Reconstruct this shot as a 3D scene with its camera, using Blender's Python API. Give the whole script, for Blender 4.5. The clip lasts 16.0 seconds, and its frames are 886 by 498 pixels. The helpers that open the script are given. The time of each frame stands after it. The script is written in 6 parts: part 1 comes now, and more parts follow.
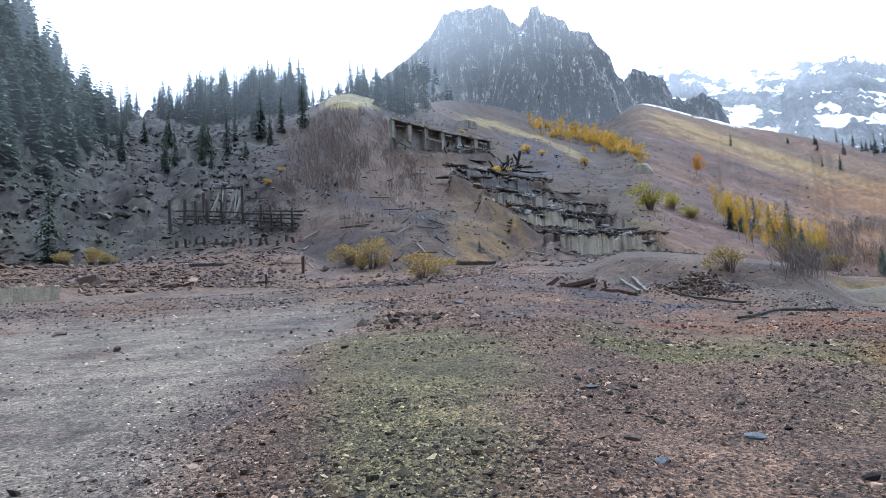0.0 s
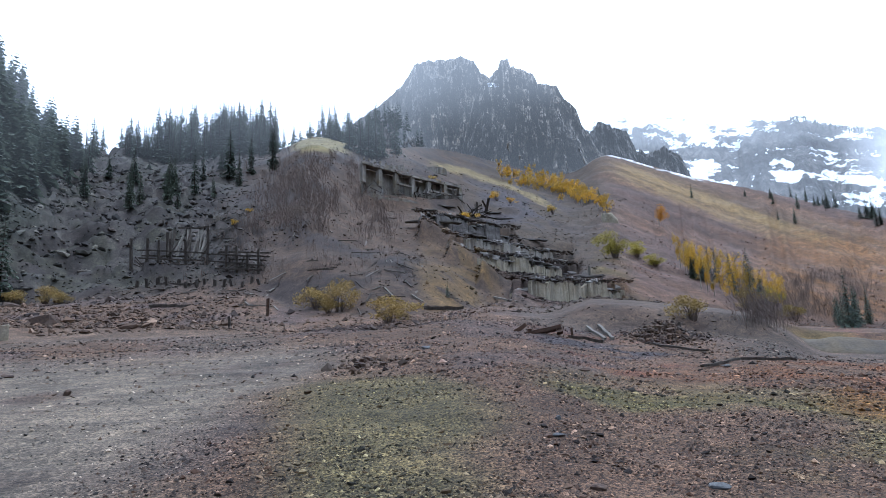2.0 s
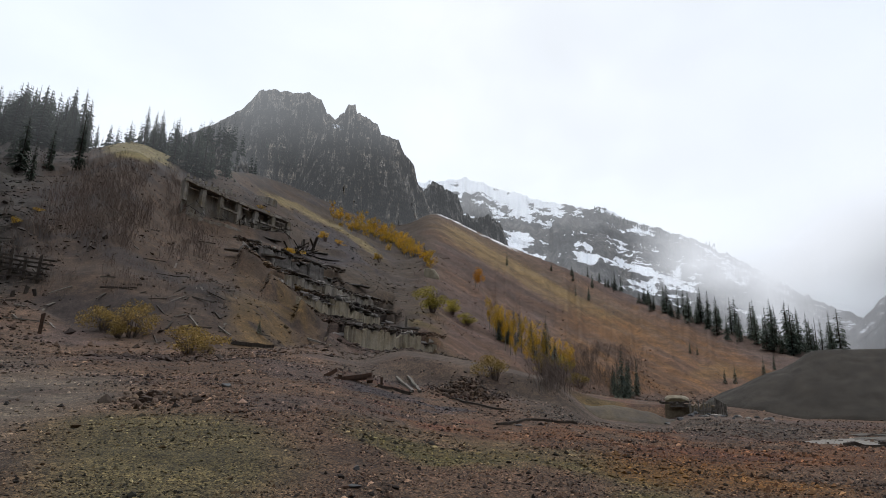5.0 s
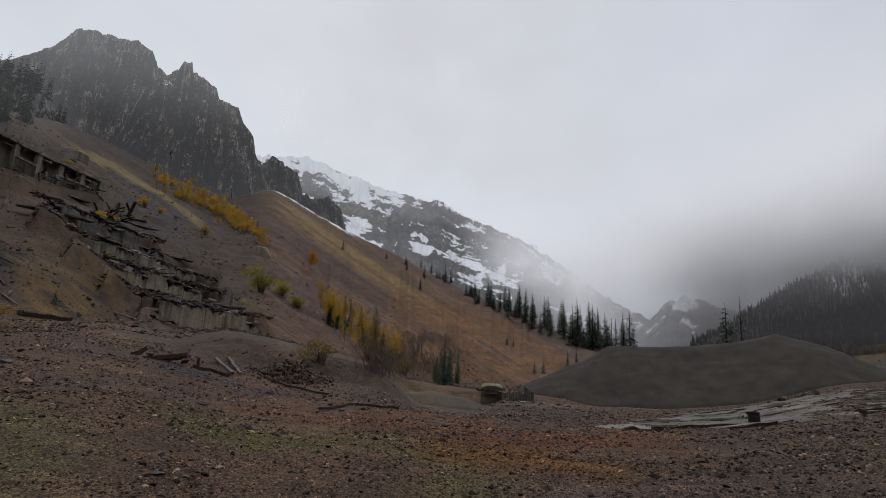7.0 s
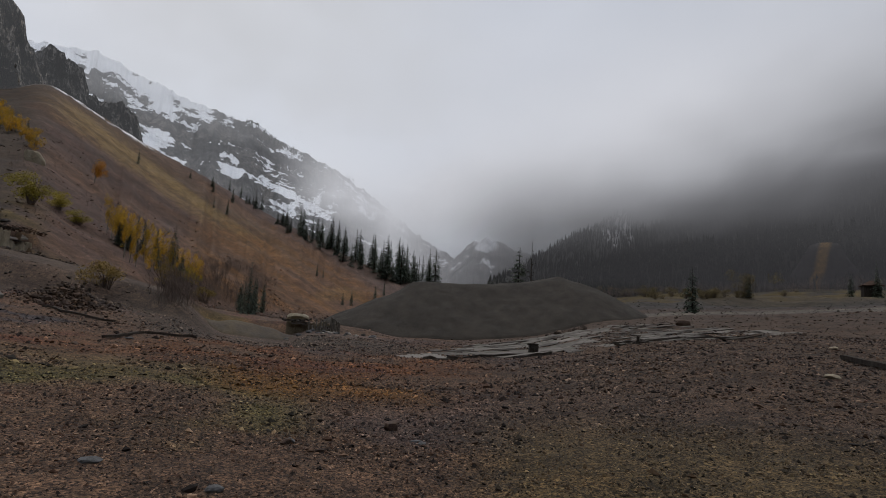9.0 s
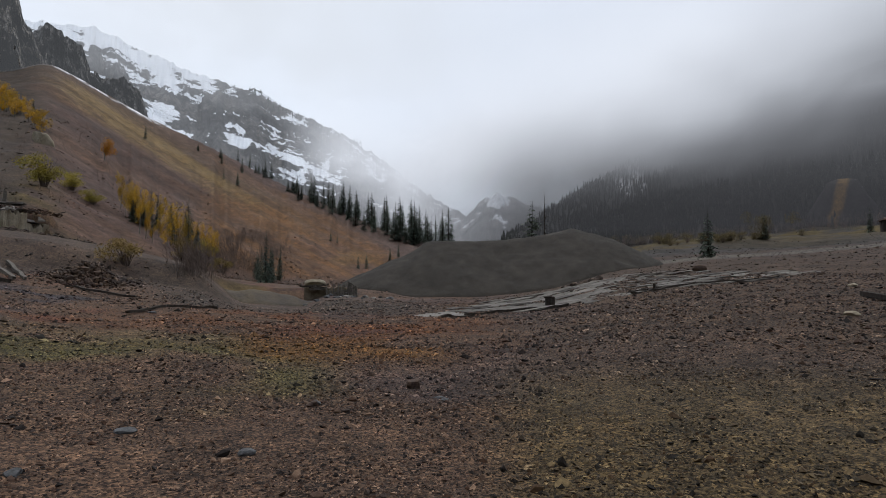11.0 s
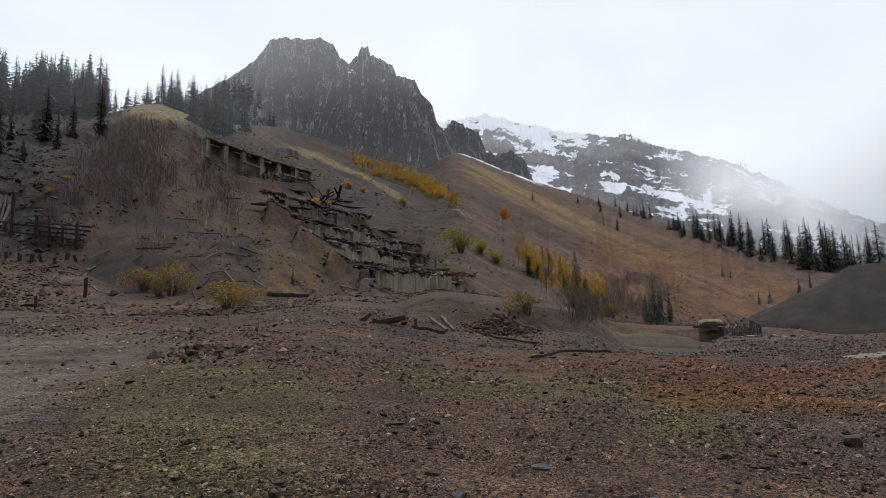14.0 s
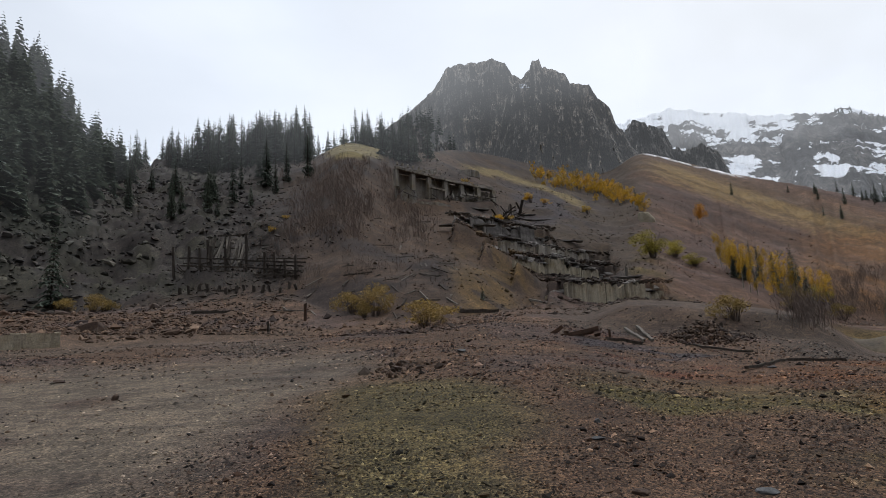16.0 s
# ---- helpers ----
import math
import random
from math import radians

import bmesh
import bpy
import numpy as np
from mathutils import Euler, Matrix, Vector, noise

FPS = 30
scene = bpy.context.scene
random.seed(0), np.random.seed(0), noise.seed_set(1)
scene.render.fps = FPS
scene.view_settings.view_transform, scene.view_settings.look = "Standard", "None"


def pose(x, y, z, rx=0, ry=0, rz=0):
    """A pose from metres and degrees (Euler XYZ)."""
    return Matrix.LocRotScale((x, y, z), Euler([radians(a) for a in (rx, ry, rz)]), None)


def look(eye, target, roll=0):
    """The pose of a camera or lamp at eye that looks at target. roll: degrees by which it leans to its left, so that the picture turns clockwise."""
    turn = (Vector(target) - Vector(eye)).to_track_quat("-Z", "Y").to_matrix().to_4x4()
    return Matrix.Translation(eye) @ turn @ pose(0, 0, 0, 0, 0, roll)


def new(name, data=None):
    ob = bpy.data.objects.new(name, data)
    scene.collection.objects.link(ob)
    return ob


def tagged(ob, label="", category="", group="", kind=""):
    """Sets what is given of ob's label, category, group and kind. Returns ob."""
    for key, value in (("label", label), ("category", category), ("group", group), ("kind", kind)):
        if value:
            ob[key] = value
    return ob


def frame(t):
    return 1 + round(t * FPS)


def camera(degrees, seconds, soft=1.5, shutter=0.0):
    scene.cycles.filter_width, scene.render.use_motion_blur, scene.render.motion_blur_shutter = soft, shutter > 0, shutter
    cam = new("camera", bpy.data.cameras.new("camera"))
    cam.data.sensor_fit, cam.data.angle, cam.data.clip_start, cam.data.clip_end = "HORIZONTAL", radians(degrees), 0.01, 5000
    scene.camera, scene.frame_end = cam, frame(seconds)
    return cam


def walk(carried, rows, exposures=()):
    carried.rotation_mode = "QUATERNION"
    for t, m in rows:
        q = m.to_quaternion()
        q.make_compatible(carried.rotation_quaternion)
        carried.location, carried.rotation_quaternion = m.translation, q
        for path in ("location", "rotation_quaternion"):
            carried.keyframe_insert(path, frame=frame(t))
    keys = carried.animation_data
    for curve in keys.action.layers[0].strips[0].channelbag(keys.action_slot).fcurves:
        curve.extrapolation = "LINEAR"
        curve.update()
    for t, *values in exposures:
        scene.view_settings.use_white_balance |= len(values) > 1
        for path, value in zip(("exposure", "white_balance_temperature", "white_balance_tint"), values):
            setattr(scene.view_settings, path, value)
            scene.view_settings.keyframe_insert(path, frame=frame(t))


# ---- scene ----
# The camera stands on a gravel flat and pans from a ruined mill to a valley and back.
EYE = 1.6
cam = camera(73.0, 16.0, soft=0.6)
PATH = [  # seconds, yaw, pitch, roll
    (0, -0.22, 5.81, 3.13), (0.5, -3.01, 5.86, 3.91), (1, -5.10, 6.41, 3.62), (1.5, -5.04, 7.80, 3.86),
    (2, -3.36, 9.92, 2.53), (2.5, -5.49, 11.63, 1.29), (3, -9.78, 13.10, -0.50), (3.2, -10.82, 13.77, -0.47),
    (5.3, -23.39, 14.28, -1.37), (5.5, -24.87, 14.48, -0.99), (6, -28.59, 14.80, -1.12), (6.5, -33.16, 14.25, -2.09),
    (7, -37.47, 13.38, -2.74), (7.5, -41.48, 11.70, -2.98), (8, -45.79, 10.75, -3.76), (8.5, -50.65, 9.87, -4.45),
    (9, -55.56, 8.00, -3.62), (9.2, -57.32, 7.38, -3.55), (10.2, -60.20, 5.00, -1.70), (11.3, -49.78, 4.08, -0.46),
    (11.5, -46.84, 4.48, -0.71), (12, -39.78, 5.38, -0.46), (12.5, -33.55, 5.85, -0.51), (13, -28.17, 6.38, 0.72),
    (13.5, -23.29, 7.47, 0.81), (14, -18.03, 8.41, 1.61), (14.5, -13.19, 9.22, 0.95), (15, -8.71, 9.67, 1.22),
    (15.5, -4.42, 10.17, 2.30), (16, 0.04, 10.38, 2.94)]
EXPOSURES = [(0, 1.52, 5120, 7), (1.5, 1.27, 5150, 8), (3.0, 0.84, 5500, 9), (5.5, 0.02, 6500, 10), (7, -0.34, 6550, 12), (8, -0.40, 6550, 12), (9, -0.46, 6550, 12), (11.5, 0.06, 6250, 10), (12.5, 0.15, 6300, 10), (14.5, 0.12, 6350, 10), (16, 0.10, 6400, 10)]
walk(cam, [(t, pose(0.06, 0.04, EYE, 90 + p, r, w)) for t, w, p, r in PATH], EXPOSURES)

# ---- light: a bright overcast sky, sun behind the cloud over the ridge ----
world = bpy.data.worlds.new("overcast")
scene.world = world
world.use_nodes = True
wn, wl = world.node_tree.nodes, world.node_tree.links
wn.clear()
sky = wn.new("ShaderNodeTexSky")
sky.sky_type, sky.sun_disc = "NISHITA", False
sky.sun_elevation, sky.sun_rotation = radians(38), radians(25)
sky_level = wn.new("ShaderNodeVectorMath")
sky_level.operation = "SCALE"
sky_level.inputs["Scale"].default_value = 0.10
coord = wn.new("ShaderNodeTexCoord")
stretch = wn.new("ShaderNodeMapping")
stretch.inputs["Scale"].default_value = (1.0, 1.0, 2.2)
cloud_noise = wn.new("ShaderNodeTexNoise")
cloud_noise.inputs["Scale"].default_value, cloud_noise.inputs["Detail"].default_value = 1.7, 5
cloud_tone = wn.new("ShaderNodeValToRGB")
cloud_tone.color_ramp.elements[0].position, cloud_tone.color_ramp.elements[1].position = 0.32, 0.68
cloud_tone.color_ramp.elements[0].color = (0.83, 0.90, 1.01, 1)
cloud_tone.color_ramp.elements[1].color = (1.04, 1.10, 1.19, 1)
over = wn.new("ShaderNodeMix")
over.data_type = "RGBA"
over.inputs["Factor"].default_value = 0.9
bg = wn.new("ShaderNodeBackground")
bg.inputs["Strength"].default_value = 0.92
wo = wn.new("ShaderNodeOutputWorld")
wl.new(sky.outputs["Color"], sky_level.inputs[0])
wl.new(coord.outputs["Generated"], stretch.inputs["Vector"])
wl.new(stretch.outputs["Vector"], cloud_noise.inputs["Vector"])
towards = wn.new("ShaderNodeVectorMath")
towards.operation = "DOT_PRODUCT"
towards.inputs[1].default_value = (0.32, 0.78, 0.54)
glow = wn.new("ShaderNodeMapRange")
glow.inputs["From Min"].default_value, glow.inputs["From Max"].default_value = 0.25, 1.0
glow.inputs["To Min"].default_value, glow.inputs["To Max"].default_value = 0.74, 1.0
glow.interpolation_type = "SMOOTHSTEP"
bright = wn.new("ShaderNodeMix")
bright.data_type, bright.blend_type = "RGBA", "MULTIPLY"
bright.inputs["Factor"].default_value = 1.0
wl.new(coord.outputs["Generated"], towards.inputs[0])
wl.new(towards.outputs["Value"], glow.inputs["Value"])
wl.new(cloud_noise.outputs["Fac"], cloud_tone.inputs["Fac"])
wl.new(cloud_tone.outputs["Color"], bright.inputs["A"])
wl.new(glow.outputs["Result"], bright.inputs["B"])
wl.new(sky_level.outputs["Vector"], over.inputs["A"])
wl.new(bright.outputs["Result"], over.inputs["B"])
wl.new(over.outputs["Result"], bg.inputs["Color"])
wl.new(bg.outputs["Background"], wo.inputs["Surface"])
sun = new("sun", bpy.data.lights.new("sun", "SUN"))
sun.data.energy, sun.data.angle, sun.data.color = 1.2, radians(40), (1.0, 0.96, 0.90)
sun.matrix_world = look((12, 20, 150), (0, 0, 0))


# ---- materials ----
def material(name, rough=0.9, metal=0.0):
    m = bpy.data.materials.new(name)
    m.use_nodes = True
    bsdf = m.node_tree.nodes["Principled BSDF"]
    bsdf.inputs["Roughness"].default_value, bsdf.inputs["Metallic"].default_value = rough, metal
    bsdf.inputs["Specular IOR Level"].default_value = 0.25
    return m, m.node_tree.nodes, m.node_tree.links, bsdf


def noise_tex(n, l, scale, detail=6, rough=0.6, vector=None):
    tex = n.new("ShaderNodeTexNoise")
    tex.inputs["Scale"].default_value, tex.inputs["Detail"].default_value, tex.inputs["Roughness"].default_value = scale, detail, rough
    if vector:
        l.new(vector, tex.inputs["Vector"])
    return tex


def ramp(n, l, source, low, high, a=0.3, b=0.7):
    r = n.new("ShaderNodeValToRGB")
    r.color_ramp.elements[0].position, r.color_ramp.elements[1].position = a, b
    r.color_ramp.elements[0].color, r.color_ramp.elements[1].color = (*low, 1), (*high, 1)
    l.new(source, r.inputs["Fac"])
    return r.outputs["Color"]


def mix(n, l, a, b, fac=0.5, kind="MIX"):
    m = n.new("ShaderNodeMix")
    m.data_type, m.blend_type = "RGBA", kind
    for socket, v in (("A", a), ("B", b), ("Factor", fac)):
        if isinstance(v, (int, float)):
            m.inputs[socket].default_value = v
        elif isinstance(v, tuple):
            m.inputs[socket].default_value = (*v, 1)
        else:
            l.new(v, m.inputs[socket])
    return m.outputs["Result"]


def bump(n, l, bsdf, height, strength=0.5, distance=0.05):
    b = n.new("ShaderNodeBump")
    b.inputs["Strength"].default_value, b.inputs["Distance"].default_value = strength, distance
    l.new(height, b.inputs["Height"])
    l.new(b.outputs["Normal"], bsdf.inputs["Normal"])


def grained(name, low, high, scale, rough=0.9, grain=6.0, depth=0.05, strength=0.6, stretch=(1, 1, 1), vary=0.25):
    """A surface of two tones at one scale, darker and lighter grains at a finer one, with relief and a shift per piece."""
    m, n, l, bsdf = material(name, rough)
    tc, mp = n.new("ShaderNodeTexCoord"), n.new("ShaderNodeMapping")
    mp.inputs["Scale"].default_value = stretch
    l.new(tc.outputs["Object"], mp.inputs["Vector"])
    big = noise_tex(n, l, scale, 5, 0.6, mp.outputs["Vector"])
    fine = noise_tex(n, l, scale * grain, 4, 0.65, mp.outputs["Vector"])
    colour = ramp(n, l, big.outputs["Fac"], low, high)
    colour = mix(n, l, colour, ramp(n, l, fine.outputs["Fac"], (0.55, 0.55, 0.55), (1.35, 1.35, 1.35)), 0.7, "MULTIPLY")
    info = n.new("ShaderNodeObjectInfo")
    geo = n.new("ShaderNodeNewGeometry")
    add = n.new("ShaderNodeMath")
    add.operation = "ADD"
    l.new(info.outputs["Random"], add.inputs[0])
    l.new(geo.outputs["Random Per Island"], add.inputs[1])
    half = n.new("ShaderNodeMath")
    half.operation = "MULTIPLY"
    half.inputs[1].default_value = 0.5
    l.new(add.outputs[0], half.inputs[0])
    lo, hi = 1 - vary, 1 + vary
    colour = mix(n, l, colour, ramp(n, l, half.outputs[0], (lo, lo, lo), (hi, hi, hi), 0.1, 0.9), 1.0, "MULTIPLY")
    l.new(colour, bsdf.inputs["Base Color"])
    bump(n, l, bsdf, fine.outputs["Fac"], strength, depth)
    return m


def earth_material():
    """Ground: its own earth colours per place, broken by clods, pebbles and damp patches."""
    m, n, l, bsdf = material("earth", 0.93)
    at = n.new("ShaderNodeAttribute")
    at.attribute_name = "tint"
    gr = n.new("ShaderNodeAttribute")
    gr.attribute_name = "grain"
    tc = n.new("ShaderNodeTexCoord")
    big = noise_tex(n, l, 0.22, 6, 0.62, tc.outputs["Object"])
    mid = noise_tex(n, l, 2.3, 6, 0.65, tc.outputs["Object"])
    fine = noise_tex(n, l, 22, 5, 0.7, tc.outputs["Object"])
    coarse = noise_tex(n, l, 0.7, 7, 0.7, tc.outputs["Object"])
    colour = mix(n, l, at.outputs["Color"], ramp(n, l, coarse.outputs["Fac"], (0.45, 0.46, 0.48), (1.55, 1.5, 1.46), 0.36, 0.66), 0.62, "MULTIPLY")
    colour = mix(n, l, colour, ramp(n, l, big.outputs["Fac"], (0.66, 0.66, 0.68), (1.34, 1.32, 1.28), 0.35, 0.65), 0.7, "MULTIPLY")
    colour = mix(n, l, colour, ramp(n, l, mid.outputs["Fac"], (0.55, 0.56, 0.58), (1.42, 1.4, 1.36), 0.36, 0.66), 0.55, "MULTIPLY")
    colour = mix(n, l, colour, ramp(n, l, fine.outputs["Fac"], (0.34, 0.34, 0.35), (1.8, 1.74, 1.66), 0.36, 0.66), 0.85, "MULTIPLY")
    pebbles = n.new("ShaderNodeTexVoronoi")
    pebbles.inputs["Scale"].default_value = 42
    l.new(tc.outputs["Object"], pebbles.inputs["Vector"])
    hue = ramp(n, l, pebbles.outputs["Color"], (0.22, 0.22, 0.25), (2.5, 2.4, 2.2), 0.22, 0.82)
    colour = mix(n, l, colour, hue, gr.outputs["Fac"], "MULTIPLY")
    chips = n.new("ShaderNodeTexVoronoi")
    chips.inputs["Scale"].default_value = 14
    l.new(tc.outputs["Object"], chips.inputs["Vector"])
    colour = mix(n, l, colour, ramp(n, l, chips.outputs["Color"], (0.45, 0.45, 0.47), (1.8, 1.74, 1.66), 0.2, 0.85), 0.5, "MULTIPLY")
    l.new(colour, bsdf.inputs["Base Color"])
    add = mix(n, l, mid.outputs["Fac"], fine.outputs["Fac"], 0.5)
    bump(n, l, bsdf, add, 0.6, 0.06)
    return m


def rock_face_material(name, dark, light, scale, snow=0.0):
    """Cliff rock with upright flutes and level bands, ledge shading put into their colours; snow lies on the gentler
    ledges above a height.
    """
    m, n, l, bsdf = material(name, 0.92)
    tc, mp, lv = n.new("ShaderNodeTexCoord"), n.new("ShaderNodeMapping"), n.new("ShaderNodeMapping")
    mp.inputs["Scale"].default_value, lv.inputs["Scale"].default_value = (1, 1, 0.42), (0.5, 0.5, 2.4)
    l.new(tc.outputs["Object"], mp.inputs["Vector"])
    l.new(tc.outputs["Object"], lv.inputs["Vector"])
    flutes = noise_tex(n, l, scale, 8, 0.68, mp.outputs["Vector"])
    bands = noise_tex(n, l, scale * 0.8, 6, 0.62, lv.outputs["Vector"])
    patches = noise_tex(n, l, scale * 0.16, 4, 0.6, tc.outputs["Object"])
    # besides mottling, these tones paint the relief shading that flat light leaves out
    colour = ramp(n, l, flutes.outputs["Fac"], dark, light, 0.38, 0.64)
    colour = mix(n, l, colour, ramp(n, l, bands.outputs["Fac"], (0.55, 0.56, 0.58), (1.4, 1.36, 1.3), 0.35, 0.66), 0.7, "MULTIPLY")
    colour = mix(n, l, colour, ramp(n, l, patches.outputs["Fac"], (0.55, 0.57, 0.6), (1.5, 1.42, 1.3), 0.38, 0.62), 0.8, "MULTIPLY")
    mottle = noise_tex(n, l, scale * 7, 6, 0.7, tc.outputs["Object"])
    colour = mix(n, l, colour, ramp(n, l, mottle.outputs["Fac"], (0.5, 0.5, 0.51), (1.5, 1.46, 1.4), 0.34, 0.68), 0.6, "MULTIPLY")
    cracks, joint = n.new("ShaderNodeTexVoronoi"), n.new("ShaderNodeMapping")
    joint.inputs["Scale"].default_value = (1, 1, 0.35)
    cracks.feature = "DISTANCE_TO_EDGE"
    cracks.inputs["Scale"].default_value = scale * 2.2
    l.new(tc.outputs["Object"], joint.inputs["Vector"])
    shift = n.new("ShaderNodeVectorMath")
    shift.operation = "MULTIPLY_ADD"
    shift.inputs[1].default_value = (0.5 / scale,) * 3
    l.new(flutes.outputs["Color"], shift.inputs[0])
    l.new(joint.outputs["Vector"], shift.inputs[2])
    l.new(shift.outputs["Vector"], cracks.inputs["Vector"])
    colour = mix(n, l, colour, ramp(n, l, cracks.outputs["Distance"], (0.42, 0.42, 0.44), (1.12, 1.1, 1.08), 0.0, 0.16), 0.85, "MULTIPLY")
    if snow:
        at = n.new("ShaderNodeAttribute")
        at.attribute_name = "snow"
        lie = n.new("ShaderNodeMapping")
        lie.inputs["Scale"].default_value = (0.7, 0.7, 2.2)
        l.new(tc.outputs["Object"], lie.inputs["Vector"])
        drift = noise_tex(n, l, scale * 1.6, 10, 0.72, lie.outputs["Vector"])
        s = n.new("ShaderNodeMath")
        s.operation = "ADD"
        l.new(drift.outputs["Fac"], s.inputs[0])
        l.new(at.outputs["Fac"], s.inputs[1])
        cover = ramp(n, l, s.outputs[0], (0, 0, 0), (1, 1, 1), 0.96, 1.03)
        colour = mix(n, l, colour, (0.82, 0.85, 0.9), cover)
    l.new(colour, bsdf.inputs["Base Color"])
    bump(n, l, bsdf, flutes.outputs["Fac"], 0.8, 4.0 / scale * 0.05)
    return m


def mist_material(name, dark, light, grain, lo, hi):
    """Cloud and haze, painted: a pale glow where the sheet's veil attribute and its own billows say so, clear
    elsewhere; thicker cloud is darker below.
    """
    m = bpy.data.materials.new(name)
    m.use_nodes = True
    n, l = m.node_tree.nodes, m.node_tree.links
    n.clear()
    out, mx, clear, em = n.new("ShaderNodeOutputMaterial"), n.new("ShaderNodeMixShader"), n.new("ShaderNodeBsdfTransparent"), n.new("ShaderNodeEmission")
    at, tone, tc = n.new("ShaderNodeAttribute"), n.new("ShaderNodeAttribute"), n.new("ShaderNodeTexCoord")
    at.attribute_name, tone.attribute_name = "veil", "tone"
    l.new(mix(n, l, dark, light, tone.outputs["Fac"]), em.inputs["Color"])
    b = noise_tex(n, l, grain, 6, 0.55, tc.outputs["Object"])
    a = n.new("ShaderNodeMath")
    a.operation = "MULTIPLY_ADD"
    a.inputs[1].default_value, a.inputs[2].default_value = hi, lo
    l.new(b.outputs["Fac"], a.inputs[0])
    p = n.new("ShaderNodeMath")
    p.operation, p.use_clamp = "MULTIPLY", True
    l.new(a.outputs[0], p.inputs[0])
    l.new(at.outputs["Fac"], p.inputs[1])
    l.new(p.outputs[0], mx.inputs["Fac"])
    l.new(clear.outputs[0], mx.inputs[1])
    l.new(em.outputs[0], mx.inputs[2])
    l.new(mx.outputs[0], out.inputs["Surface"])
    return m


EARTH = earth_material()
CLIFF = rock_face_material("cliff_rock", (0.104, 0.095, 0.086), (0.25, 0.231, 0.207), 0.11, snow=1)
CRAG = rock_face_material("crag_rock", (0.042, 0.041, 0.042), (0.15, 0.143, 0.136), 0.06)
ALP = rock_face_material("snowy_rock", (0.035, 0.038, 0.045), (0.13, 0.13, 0.135), 0.012, snow=1)


def stones_material(name, grey, rough=0.85, pale=1.0):
    """Loose stones: the colour of the ground they came from, greyed, each one lighter or darker, some pale or rusty."""
    m, n, l, bsdf = material(name, rough)
    geo, tc, at_ = n.new("ShaderNodeNewGeometry"), n.new("ShaderNodeTexCoord"), n.new("ShaderNodeAttribute")
    at_.attribute_name = "tint"
    r = n.new("ShaderNodeValToRGB")
    r.color_ramp.interpolation = "CONSTANT"
    stops = ((0.0, (0.36, 0.36, 0.38)), (0.2, (0.8, 0.8, 0.83)), (0.38, (1.4, 1.28, 1.24)), (0.54, (1.05, 0.84, 0.72)), (0.68, (1.9, 1.82, 1.74)), (0.84, (2.7, 2.5, 2.25)), (0.955, (5.0, 4.8, 4.4)))
    while len(r.color_ramp.elements) < len(stops):
        r.color_ramp.elements.new(0.5)
    for k, (p, c) in enumerate(stops):
        r.color_ramp.elements[k].position, r.color_ramp.elements[k].color = p, (*(1 + (v - 1) * pale for v in c), 1)
    l.new(geo.outputs["Random Per Island"], r.inputs["Fac"])
    base = mix(n, l, at_.outputs["Color"], grey, 0.12)
    speck = noise_tex(n, l, 30, 4, 0.7, tc.outputs["Object"])
    colour = mix(n, l, base, r.outputs["Color"], 1.0, "MULTIPLY")
    colour = mix(n, l, colour, ramp(n, l, speck.outputs["Fac"], (0.6, 0.6, 0.6), (1.35, 1.33, 1.3), 0.35, 0.68), 0.6, "MULTIPLY")
    l.new(colour, bsdf.inputs["Base Color"])
    bump(n, l, bsdf, speck.outputs["Fac"], 0.5, 0.01)
    return m


def leaf_material(name, low, high, pale=0.35):
    """Leaves or needles: each blade its own tone, a little light coming through."""
    m, n, l, bsdf = material(name, 0.75)
    geo, info = n.new("ShaderNodeNewGeometry"), n.new("ShaderNodeObjectInfo")
    colour = ramp(n, l, geo.outputs["Random Per Island"], low, high, 0.05, 0.95)
    colour = mix(n, l, colour, ramp(n, l, info.outputs["Random"], (0.75, 0.78, 0.8), (1.25, 1.2, 1.15), 0.0, 1.0), 1.0, "MULTIPLY")
    l.new(colour, bsdf.inputs["Base Color"])
    thin = n.new("ShaderNodeBsdfTranslucent")
    l.new(colour, thin.inputs["Color"])
    mx = n.new("ShaderNodeMixShader")
    mx.inputs["Fac"].default_value = pale
    l.new(bsdf.outputs["BSDF"], mx.inputs[1])
    l.new(thin.outputs["BSDF"], mx.inputs[2])
    l.new(mx.outputs["Shader"], n["Material Output"].inputs["Surface"])
    return m


def concrete_material(name, base, dark, moss):
    """Old board-marked concrete: runs of black water stain down from the top, yellow mineral bloom, chipped grain."""
    m, n, l, bsdf = material(name, 0.93)
    tc, runs = n.new("ShaderNodeTexCoord"), n.new("ShaderNodeMapping")
    runs.inputs["Scale"].default_value = (1.0, 1.0, 0.10)
    l.new(tc.outputs["Object"], runs.inputs["Vector"])
    stain = noise_tex(n, l, 0.8, 7, 0.72, runs.outputs["Vector"])
    bloom = noise_tex(n, l, 0.45, 5, 0.65, tc.outputs["Object"])
    fine = noise_tex(n, l, 9, 5, 0.7, tc.outputs["Object"])
    colour = ramp(n, l, bloom.outputs["Fac"], base, moss, 0.42, 0.68)
    colour = mix(n, l, colour, dark, ramp(n, l, stain.outputs["Fac"], (0, 0, 0), (0.82, 0.82, 0.82), 0.44, 0.68))
    colour = mix(n, l, colour, ramp(n, l, fine.outputs["Fac"], (0.65, 0.65, 0.65), (1.3, 1.3, 1.3), 0.35, 0.65), 0.7, "MULTIPLY")
    l.new(colour, bsdf.inputs["Base Color"])
    bump(n, l, bsdf, fine.outputs["Fac"], 0.7, 0.08)
    return m


